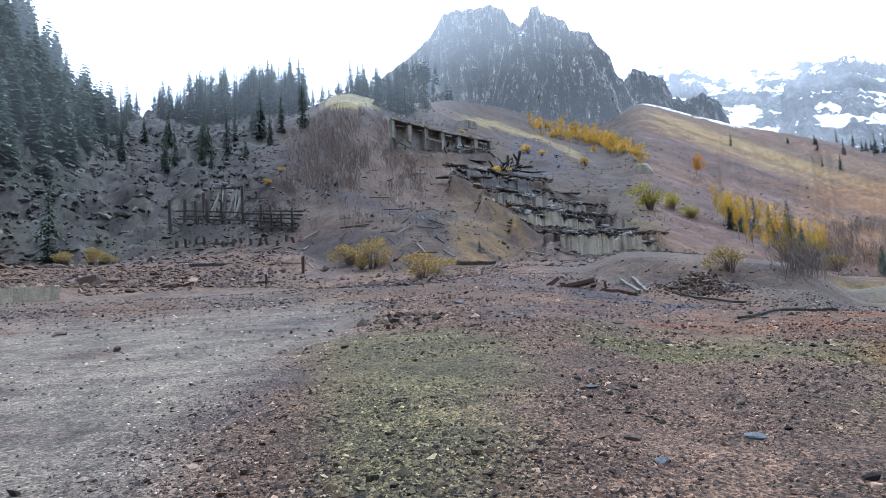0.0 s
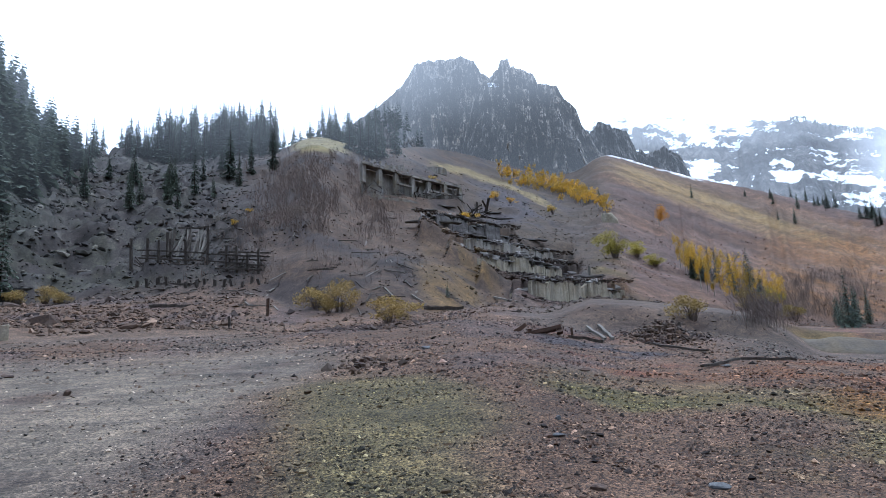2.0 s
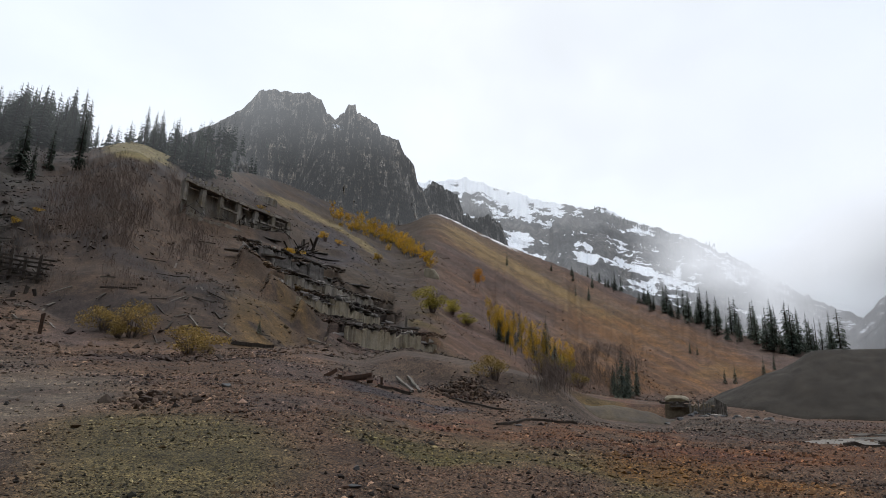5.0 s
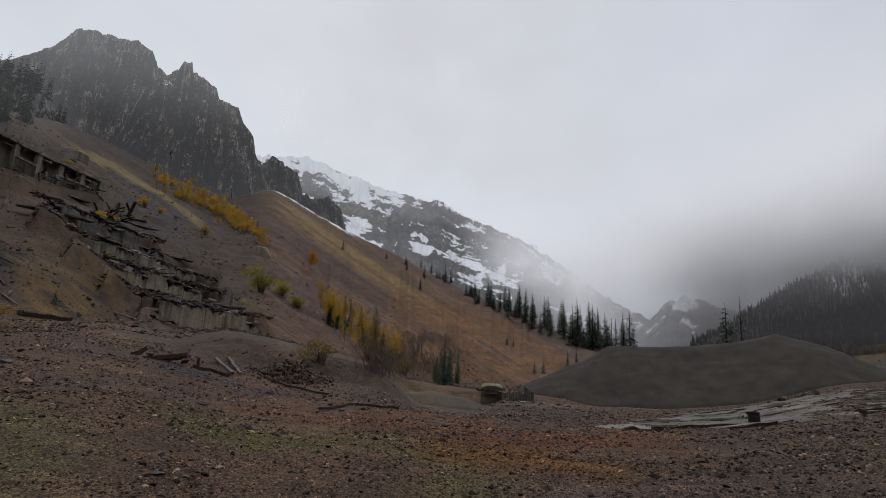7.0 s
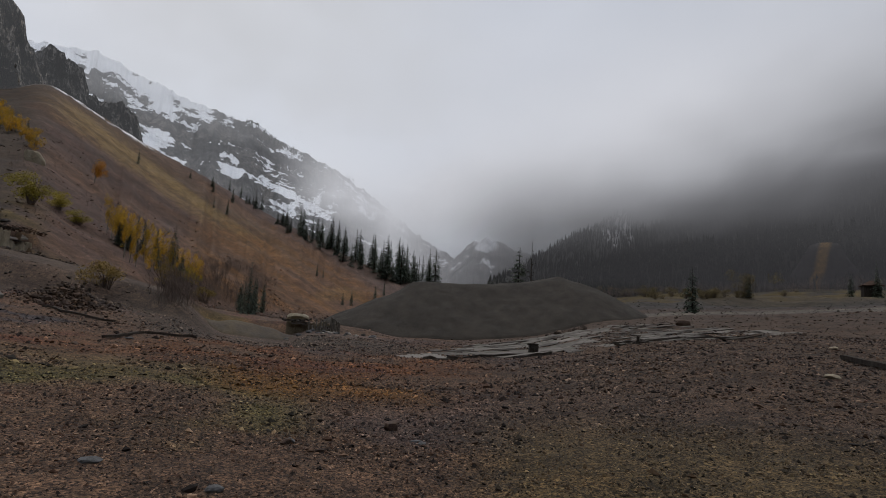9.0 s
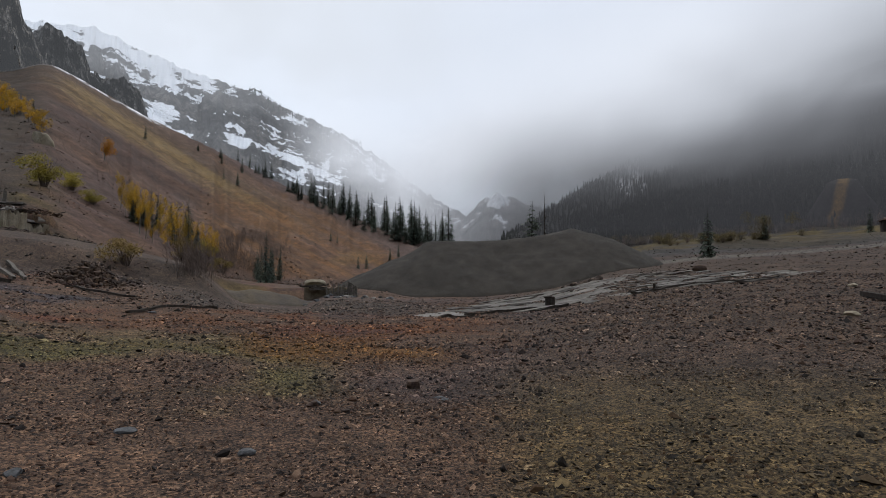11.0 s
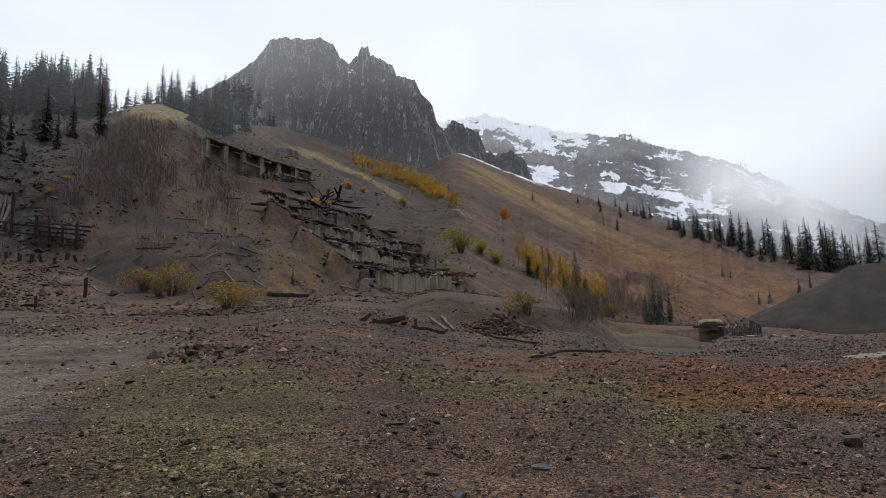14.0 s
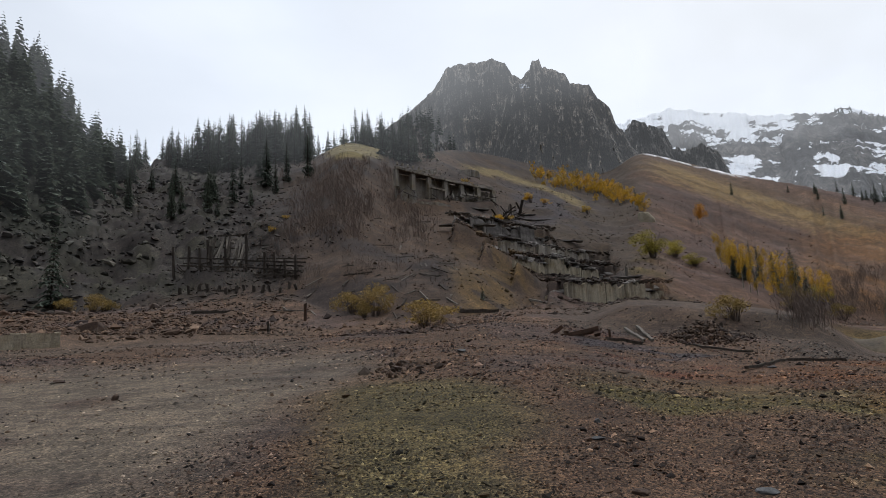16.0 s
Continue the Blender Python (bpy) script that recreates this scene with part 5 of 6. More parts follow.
    for k in range(26):   # the stand at the foot of the talus
        b = rng.uniform(26.0, 33.0)
        e = 6.3 - (b - 26.0) * 0.52 + rng.uniform(-0.7, 0.9)
        put(rng.choice(aspens), b, e, e + rng.uniform(0.9, 2.4), rng.uniform(0.9, 1.5), 70)


def thicket(name, spots, mat, label, seed, girth=1.0):
    """Leafless scrub: bundles of thin upright rods with side twigs, joined."""
    g = np.random.default_rng(seed)
    V, F, k = [], [], 0
    ground = height(np.array([s[0] for s in spots]), np.array([s[1] for s in spots]))
    for (b, r, tall), z in zip(spots, ground - 0.2):
        x, y = r * math.sin(radians(b)), r * math.cos(radians(b))
        for s in range(5):
            lx, ly = g.normal(0, 0.14, 2) * tall
            h, w = tall * g.uniform(0.5, 1.1), (0.012 + 0.005 * tall) * girth
            o = g.normal(0, 0.4, 2)
            tip = (x + o[0] + lx, y + o[1] + ly, z + h)
            V += [(x + o[0] - w, y + o[1], z), (x + o[0] + w, y + o[1] + w, z), tip]
            F.append((k, k + 1, k + 2))
            k += 3
            for q in range(3):
                u = g.uniform(0.35, 0.8)
                c = (x + o[0] + lx * u, y + o[1] + ly * u, z + h * u)
                d = g.normal(0, 0.16, 2) * tall
                V += [c, (c[0] + w * 1.4, c[1], c[2] + w), (c[0] + d[0], c[1] + d[1], c[2] + h * 0.28)]
                F.append((k, k + 1, k + 2))
                k += 3
    me = raw_mesh(name, np.array(V), np.array(F), flat=True)
    me.materials.append(mat)
    return tagged(new(name, me), label, "scrub", kind="stuff")


def build_scrub():
    g = np.random.default_rng(41)

    def strew(n, b0, b1, e0, e1, t0, t1, seed, gap=-0.2, least=45):
        b, e = g.uniform(b0, b1, n), g.uniform(e0, e1, n)
        fade = np.minimum(smooth(b0, b0 + (b1 - b0) * 0.25, b) * smooth(b1, b1 - (b1 - b0) * 0.25, b), smooth(e0, e0 + (e1 - e0) * 0.3, e))
        keep = (fractal(b / 1.6, e / 1.6, seed, 4) > gap) & (g.uniform(0, 1, n) < fade)
        b, e = b[keep], e[keep]
        return list(zip(b, many_up_slope(b, e, least), g.uniform(t0, t1, len(b))))
    thicket("bare_scrub", strew(1900, -15.5, 0.8, 10.5, 19.2, 1.0, 3.9, 71, -0.2) + strew(800, -22, 4, 6, 14, 0.5, 1.5, 75, -0.1), TWIG, "leafless brown scrub thick on the mill hill", 42)
    spots = strew(1500, 29.5, 40.5, 0.6, 5.0, 1.2, 3.4, 72, -0.4) + strew(700, 15, 40, 6, 14, 0.7, 2.0, 73) + strew(400, 8, 18, 13.5, 17, 0.8, 2.0, 74)
    thicket("bare_scrub", spots, TWIG, "leafless brown scrub along the foot of the talus", 43)
    spots = [(g.uniform(61.5, 99), g.uniform(285, 332), g.uniform(3, 8)) for k in range(1500)]
    thicket("bare_scrub", spots, TWIG, "bare willows along the far edge of the meadow", 44)
    spots = [(g.uniform(61.5, 99), g.uniform(180, 300), g.uniform(0.5, 1.1)) for k in range(1100)]
    thicket("dry_grass", spots, DRY, "tufts of dry straw-coloured meadow grass", 45)


# ---- ruins ----
def wall_piece(bm, p, q, foot, top, thick, rng, ragged=0.35, cuts=5):
    """A stretch of cast wall from p to q, its crown broken into uneven steps."""
    p, q = Vector(p), Vector(q)
    d = (q - p).normalized()
    back = Vector((-d.y, d.x, 0)) * thick
    if back.dot(Vector((p.x, p.y, 0))) < 0:
        back = -back
    cols = []
    for k in range(cuts + 1):
        c = p.lerp(q, k / cuts)
        t = top - abs(rng.gauss(0, ragged)) * 0.6
        j = Vector((rng.uniform(-0.04, 0.04), rng.uniform(-0.04, 0.04), 0))
        cols.append([bm.verts.new((c.x + j.x, c.y + j.y, foot)), bm.verts.new((c.x + j.x, c.y + j.y, t)), bm.verts.new((c.x + back.x, c.y + back.y, t + rng.uniform(-0.05, 0.1))), bm.verts.new((c.x + back.x, c.y + back.y, foot))])
    for a, b in zip(cols, cols[1:]):
        for i in range(4):
            bm.faces.new((a[i], b[i], b[(i + 1) % 4], a[(i + 1) % 4]))
    bm.faces.new(cols[0])
    bm.faces.new(cols[-1][::-1])
    return bm


def build_terrace_wall(k, mat, panels, label):
    b0, b1, r0, r1, foot, top = TERRACES[k]
    rng = random.Random(50 + k)

    def spot(t, out=0.0):
        b, r = b0 + (b1 - b0) * t, r0 + (r1 - r0) * t - out
        return Vector((r * math.sin(radians(b)), r * math.cos(radians(b)), 0))
    base = spot(0.5)
    base.z = foot
    wall = thing("retaining_wall", base, label, "wall", "terraces of the ruined mill")
    for i in range(panels):
        t0, t1 = i / panels, (i + 1) / panels - 0.002
        drop = rng.uniform(0, 0.7) + (1.7 if rng.random() < 0.3 else 0) + (2.4 if i == panels - 1 else 1.6 if i == 0 else 0)
        bm = bmesh.new()
        wall_piece(bm, spot(t0) - base, spot(t1) - base, -3.5, top - foot - drop * 0.5, 0.55, rng, 0.75, 12)
        part("panel", bm, mat, wall)
        if i % 3 == 1:
            bm = bmesh.new()   # pier between the panels
            c = spot(t0, 0.15) - base
            e = spot(t0 + 0.07 / panels, 0.15) - base
            wall_piece(bm, c, e, -3.5, top - foot - drop * 0.5 - rng.uniform(0.2, 1.0), 0.5, rng, 0.2, 2)
            part("pier", bm, mat, wall)
        for s in range(5 if k else 3):   # broken floor slabs that jut over the wall, some tipped
            bm = bmesh.new()
            ta = t0 + (t1 - t0) * (s + rng.uniform(-0.4, 0.3)) / 5
            tb = ta + (t1 - t0) * rng.uniform(0.14, 0.5)
            za = top - foot - drop * 0.5 + rng.uniform(-0.25, 0.35)
            jut = 0.35 if k else 0.2
            p, q = spot(ta, rng.uniform(0.0, jut)) - base, spot(tb, rng.uniform(0.0, jut)) - base
            mid = (p + q) / 2 + (spot(ta, 0.5) - spot(ta, 0.0)) * rng.uniform(-0.4, 1.0)
            side = spot(ta, -rng.uniform(1.2, 3.6)) - spot(ta, 0)
            tip = rng.gauss(0, 0.14)
            vs = []
            for n, v in enumerate((p, mid, q, q + side, p + side * rng.uniform(0.6, 1.2))):
                vs.append(bm.verts.new((v.x + rng.uniform(-0.3, 0.3), v.y + rng.uniform(-0.3, 0.3), za + rng.uniform(-0.1, 0.1) + (0.3 + tip if n > 2 else -tip))))
            us = [bm.verts.new((v.co.x + rng.uniform(-0.12, 0.12), v.co.y, v.co.z + rng.uniform(0.10, 0.2))) for v in vs]
            for n in range(5):
                bm.faces.new((vs[n], vs[(n + 1) % 5], us[(n + 1) % 5], us[n]))
            bm.faces.new(vs[::-1])
            bm.faces.new(us)
            part("floor_slab", bm, LEDGE if rng.random() < 0.8 else SLAB, wall, "dark broken floor slab on the wall's crown")
    g = np.random.default_rng(70 + k)   # rubble spilt over the terrace and along its foot
    n = 1300
    t = g.uniform(-0.06, 1.05, n)
    out = np.where(g.random(n) < 0.6, g.uniform(0.2, 2.8, n), g.uniform(-3.5, -0.3, n))
    bb, rr = b0 + (b1 - b0) * t, r0 + (r1 - r0) * t - out
    zz = np.where(out > 0, np.minimum(height(bb, rr), foot + 0.2), top + g.uniform(-0.2, 0.2, n))
    scatter_stones("rubble", bb, rr, np.clip(np.exp(g.normal(np.log(0.17), 0.5, n)), 0.06, 0.6), RUBBLE, "broken concrete and stone along a mill terrace", 80 + k, plain=True, flat=(0.4, 0.9), z=zz)
    # splintered boards and iron left on the terrace
    for s in range(26):
        t = rng.random()
        p = spot(t, rng.uniform(-2.0, 0.3))
        p.z = top + rng.uniform(-0.1, 0.25)
        a = rng.gauss(0.3, 0.5)
        d = (spot(1) - spot(0)).normalized()
        d = Matrix.Rotation(a, 3, "Z") @ d
        bm = bmesh.new()
        beam(bm, (0, 0, 0.05), (d.x * rng.uniform(1, 3.2), d.y * 2, rng.uniform(-0.2, 0.5)), rng.uniform(0.12, 0.3), 0.06, rng)
        board = thing("plank", p, "splintered weathered plank lying on a mill terrace", "plank", "scattered planks")
        part("board", bm, PALE_TIMBER if rng.random() < 0.45 else TIMBER, board)
    return wall


def build_pier_house():
    """The top storey of the mill: a row of piers under a beam, battered footings and a back wall."""
    b0, b1, r0, r1, foot, top = TERRACES[4]
    rng = random.Random(77)

    def spot(t, out=0.0):
        b, r = b0 + (b1 - b0) * t, r0 + (r1 - r0) * t - out
        return Vector((r * math.sin(radians(b)), r * math.cos(radians(b)), 0))
    base = spot(0.5)
    base.z = foot
    h = top - foot
    ruin = thing("mill_ruin", base, "roofless grey concrete mill storey with open bays", "ruin")
    bm = bmesh.new()
    wall_piece(bm, spot(0, -4.0) - base, spot(1, -4.0) - base, -2, h - 0.6, 0.5, rng, 0.3, 14)
    part("back_wall", bm, GREY_CONCRETE, ruin)
    bm = bmesh.new()
    wall_piece(bm, spot(0.0, 0.1) - base, spot(1, 0.1) - base, -3, -0.7, 3.0, rng, 0.3, 10)
    part("footing", bm, GREY_CONCRETE, ruin)
    for k in range(7):
        t = k / 6
        low = -1.0 if t > 0.25 else 2.5
        bm = bmesh.new()
        p = spot(min(t, 0.985))
        q = spot(min(t, 0.985) + 0.034)
        wall_piece(bm, p - base, q - base, low, h - 0.4 - rng.uniform(0, 0.5), 0.8, rng, 0.25, 3)
        part("pier", bm, GREY_CONCRETE, ruin)
    for k in range(6):
        bm = bmesh.new()
        a, b = spot(k / 6) - base, spot((k + 1) / 6 - 0.003) - base
        beam(bm, (a.x, a.y, h - 0.3 - rng.uniform(0, 0.4)), (b.x, b.y, h - 0.3 - rng.uniform(0, 0.5)), 0.7, rng.uniform(0.4, 0.7), rng, 0.10, 5)
        part("lintel", bm, GREY_CONCRETE, ruin)
        if 1 <= k:
            a, b = spot(k / 6 + 0.03, 0.5) - base, spot(k / 6 + 0.10, 0.5) - base
            bm = rock_bm(rng, (rng.uniform(0.9, 1.4), 1.3, h * rng.uniform(0.36, 0.5)), sub=3)
            bmesh.ops.translate(bm, vec=(a + b) / 2 + Vector((0, 0, 0.5 + 0.5 * h * k / 6)), verts=bm.verts)
            part("machine_footing", bm, GREY_CONCRETE, ruin, "crumbling battered footing")
        if k in (2, 4, 5):
            bm = bmesh.new()
            a, b = spot(k / 6 + 0.01) - base, spot((k + 1) / 6 - 0.01) - base
            beam(bm, (a.x, a.y, h * 0.55), (b.x, b.y, h * 0.55), 0.5, 0.4, rng, 0.03, 3)
            part("lintel", bm, GREY_CONCRETE, ruin)
    for k in range(5):   # what is left of the floor above, over the bays
        bm = bmesh.new()
        a, b, c = spot(k / 5 + 0.004) - base, spot((k + 1) / 5) - base, spot(k / 5, -3.9) - spot(k / 5)
        za = h - 0.35 - rng.uniform(0, 0.3)
        vs = [bm.verts.new((v.x, v.y, za + rng.uniform(-0.1, 0.1))) for v in (a, b, b + c * rng.uniform(0.75, 1), a + c)]
        us = [bm.verts.new(v.co + Vector((0, 0, 0.25))) for v in vs]
        for n in range(4):
            bm.faces.new((vs[n], vs[(n + 1) % 4], us[(n + 1) % 4], us[n]))
        bm.faces.new(vs[::-1])
        bm.faces.new(us)
        part("floor_slab", bm, LEDGE, ruin)
    for k in range(9):
        t = k / 9 * 0.5
        bm = bmesh.new()
        c = spot(t + 0.02) - base
        beam(bm, (c.x, c.y, h + 0.2), (c.x, c.y, h + 0.9), 0.5, 0.5, rng)
        part("parapet_block", bm, GREY_CONCRETE, ruin)
    for k in range(34):   # broken beams and boards fallen out of the bays
        t = rng.random()
        c = spot(t, rng.uniform(0.3, 2.6)) - base
        c.z = 0.54 * h * t + rng.uniform(-0.4, 0.5)
        d = Vector((rng.gauss(0, 1), rng.gauss(0, 0.6), rng.gauss(0.5, 0.5))).normalized() * rng.uniform(0.9, 2.8)
        bm = bmesh.new()
        beam(bm, c, c + d, rng.uniform(0.12, 0.4), rng.uniform(0.08, 0.2), rng, 0.03, 1)
        part("fallen_beam", bm, (TIMBER, LEDGE, PALE_TIMBER)[k % 3], ruin, "broken beam fallen from a bay")
    p = at(7.0, up_slope(7.0, 12.7, 60))
    heap = thing("collapsed_shed", p, "dark heap of collapsed boards and slabs on the mill terrace", "ruin")
    for k in range(46):
        bm = bmesh.new()
        a = Vector((rng.gauss(0, 1.8), rng.gauss(0.3, 0.8), rng.uniform(-0.2, 2.4) * rng.random()))
        d = Vector((rng.gauss(0, 1), rng.gauss(0, 0.5), rng.gauss(0.3, 0.5))).normalized() * rng.uniform(1.0, 3.2)
        beam(bm, a, a + d, rng.uniform(0.12, 0.7), 0.08, rng, 0.04, 2)
        part("board", bm, TIMBER if rng.random() < 0.8 else PALE_TIMBER, heap)
    for b, e, ln, wide in ((3.0, 12.5, 9, 1.6), (5.6, 12.1, 6, 1.4), (9.6, 12.4, 7, 1.8), (4.0, 14.0, 6, 1.2), (12.5, 10.2, 6, 1.4), (6.6, 10.6, 7, 1.2), (8.8, 13.0, 4, 1.5), (2.2, 13.6, 5, 1.3), (15.3, 8.2, 4, 1.6), (17.6, 6.4, 5, 1.2)):
        slab = thing("fallen_slab", at(b, up_slope(b, e, 60), 0.2), "long broken grey concrete slab lying on the mill slope", "slab", "fallen slabs")
        side = Vector((math.cos(radians(b)), -math.sin(radians(b)) + rng.uniform(0.1, 0.4), rng.uniform(-0.12, 0.02)))
        bm = bmesh.new()
        beam(bm, side * -ln / 2, side * ln / 2, wide, 0.22, rng, 0.12, 6)
        part("slab", bm, LEDGE if rng.random() < 0.5 else SLAB, slab)
    # higher retaining wall and a round tank base on the slope behind
    for b, r, w, hh, name, lab in ((-2.6, 172, 11, 1.6, "concrete_wall", "low pale concrete wall above the mill"), (3.2, 196, 9, 2.4, "tank_base", "half-round concrete tank base on the slope"), (-0.6, 182, 6, 1.2, "concrete_wall", "short broken concrete wall above the mill")):
        p = at(b, r)
        t = thing(name, p, lab, "ruin")
        bm = bmesh.new()
        side = Vector((math.cos(radians(b)), -math.sin(radians(b)), 0))
        if name == "tank_base":
            prev = None
            for s in range(13):
                a = math.pi * s / 12
                c = side * math.cos(a) * w / 2 + Vector((0, 0, math.sin(a) * hh * 0.6))
                ring = [bm.verts.new(c + Vector((0, 0, -2))), bm.verts.new(c + Vector((0, 0, 0.5)))]
                ring += [bm.verts.new(v.co + Vector((side.y * -0.6, side.x * 0.6, 0))) for v in ring[::-1]]
                if prev:
                    for i in range(4):
                        bm.faces.new((prev[i], ring[i], ring[(i + 1) % 4], prev[(i + 1) % 4]))
                prev = ring
        else:
            wall_piece(bm, side * -w / 2, side * w / 2, -2, hh, 0.5, rng, 0.3, 6)
        part("wall", bm, GREY_CONCRETE, t)


def build_timber_ruin():
    """The collapsed timber trestle on the left slope: posts, rails, braces and rafters."""
    rng = random.Random(91)
    r_left, r_right = up_slope(-24.0, 8.0), up_slope(-12.4, 7.9)
    b_mid = -18.2
    base = at(b_mid, (r_left + r_right) / 2)
    ruin = thing("timber_ruin", base, "collapsed dark timber trestle on the stony slope", "ruin")

    def local(b, e, out=0.0):
        rr = r_left + (r_right - r_left) * (b + 24.0) / 11.6 - out
        return Vector((rr * math.sin(radians(b)), rr * math.cos(radians(b)), rise(rr, e))) - base
    posts = ((-24.0, 8.1, 10.9), (-22.9, 8.1, 10.9), (-21.9, 8.0, 10.8), (-20.9, 7.9, 10.9), (-19.7, 7.9, 10.8), (-17.9, 7.8, 12.0), (-16.3, 7.8, 10.5), (-15.4, 7.8, 10.4), (-14.4, 7.8, 9.8), (-13.5, 7.8, 10.2))
    for b, e0, e1 in posts:
        bm = bmesh.new()
        beam(bm, local(b, e0 - 1.0), local(b + rng.uniform(-0.15, 0.15), e1), 0.28, 0.28, rng, 0.03, 2)
        part("post", bm, TIMBER, ruin)
    for b, e0, e1 in ((-21.2, 9.3, 11.6), (-19.6, 9.3, 12.0), (-18.7, 9.3, 12.2)):
        bm = bmesh.new()
        beam(bm, local(b, e0 - 1.5, -3.5), local(b + rng.uniform(-0.3, 0.3), e1, -3.5), 0.3, 0.3, rng, 0.03, 2)
        part("post", bm, TIMBER, ruin)
    rails = ((-23.6, -18.0, 9.9, 9.8, 0.0), (-23.5, -18.0, 9.2, 9.1, 0.0), (-18.0, -12.6, 9.7, 9.5, 0.0), (-17.8, -13.0, 9.1, 8.7, 0.1), (-20.4, -17.8, 11.9, 12.1, -3.5), (-21.0, -17.8, 10.9, 10.8, -3.5), (-17.0, -12.5, 9.9, 9.9, -2.0), (-23.3, -19.8, 9.4, 9.5, -2.0), (-23.4, -18.2, 8.75, 8.7, 0.1), (-17.6, -13.2, 8.4, 8.3, 0.2), (-16.5, -12.8, 9.3, 9.2, -1.0))
    for ba, bb, ea, eb, out in rails:
        bm = bmesh.new()
        beam(bm, local(ba, ea, out), local(bb, eb, out), 0.18, 0.17, rng, 0.05, 4)
        part("rail", bm, TIMBER, ruin)
    for k in range(44):
        ba = rng.uniform(-23.4, -12.9)
        bm = bmesh.new()
        beam(bm, local(ba, rng.uniform(8.0, 8.8), rng.uniform(-2, 0.4)), local(ba + rng.uniform(-1.3, 1.3), rng.uniform(8.7, 9.6), rng.uniform(-2.5, 0)), rng.uniform(0.12, 0.24), 0.12, rng, 0.02)
        part("brace", bm, TIMBER if rng.random() < 0.75 else PALE_TIMBER, ruin)
    for k in range(20):
        ba = rng.uniform(-20.9, -17.9)
        bm = bmesh.new()
        beam(bm, local(ba - 0.3, rng.uniform(9.0, 9.8), -1.0), local(ba + rng.uniform(-0.2, 0.8), rng.uniform(10.8, 12.0), -3.5), 0.2, 0.14, rng, 0.02)
        part("rafter", bm, PALE_TIMBER if rng.random() < 0.5 else TIMBER, ruin)
    for k in range(14):   # stubs of a lower row
        b = -23.5 + k * 0.78
        rr = up_slope(b, 6.9 + rng.uniform(-0.2, 0.2))
        stub = thing("post_stub", at(b, rr), "rotten stub of a timber post", "post", "stubs of the lower row")
        bm = bmesh.new()
        beam(bm, (0, 0, -0.5), (rng.uniform(-0.4, 0.4), rng.uniform(-0.2, 0.2), rng.uniform(0.5, 1.0)), 0.3, 0.28, rng)
        part("post", bm, TIMBER, stub)


def ground_beam(name, b0, e0, b1, e1, w, d, mat, label, seed, lift=0.05, least=12.0, bump_up=0.0, category="timber"):
    """A timber that lies on the ground between two places given by bearing and rise."""
    rng = random.Random(seed)
    p, q = at(b0, up_slope(b0, e0, least)), at(b1, up_slope(b1, e1, least))
    t = thing(name, p, label, category)
    bm = bmesh.new()
    beam(bm, (0, 0, d * 0.4 + lift), q - p + Vector((0, 0, d * 0.4 + lift + bump_up)), w, d, rng, 0.035, 6)
    part("timber", bm, mat, t)
    return t


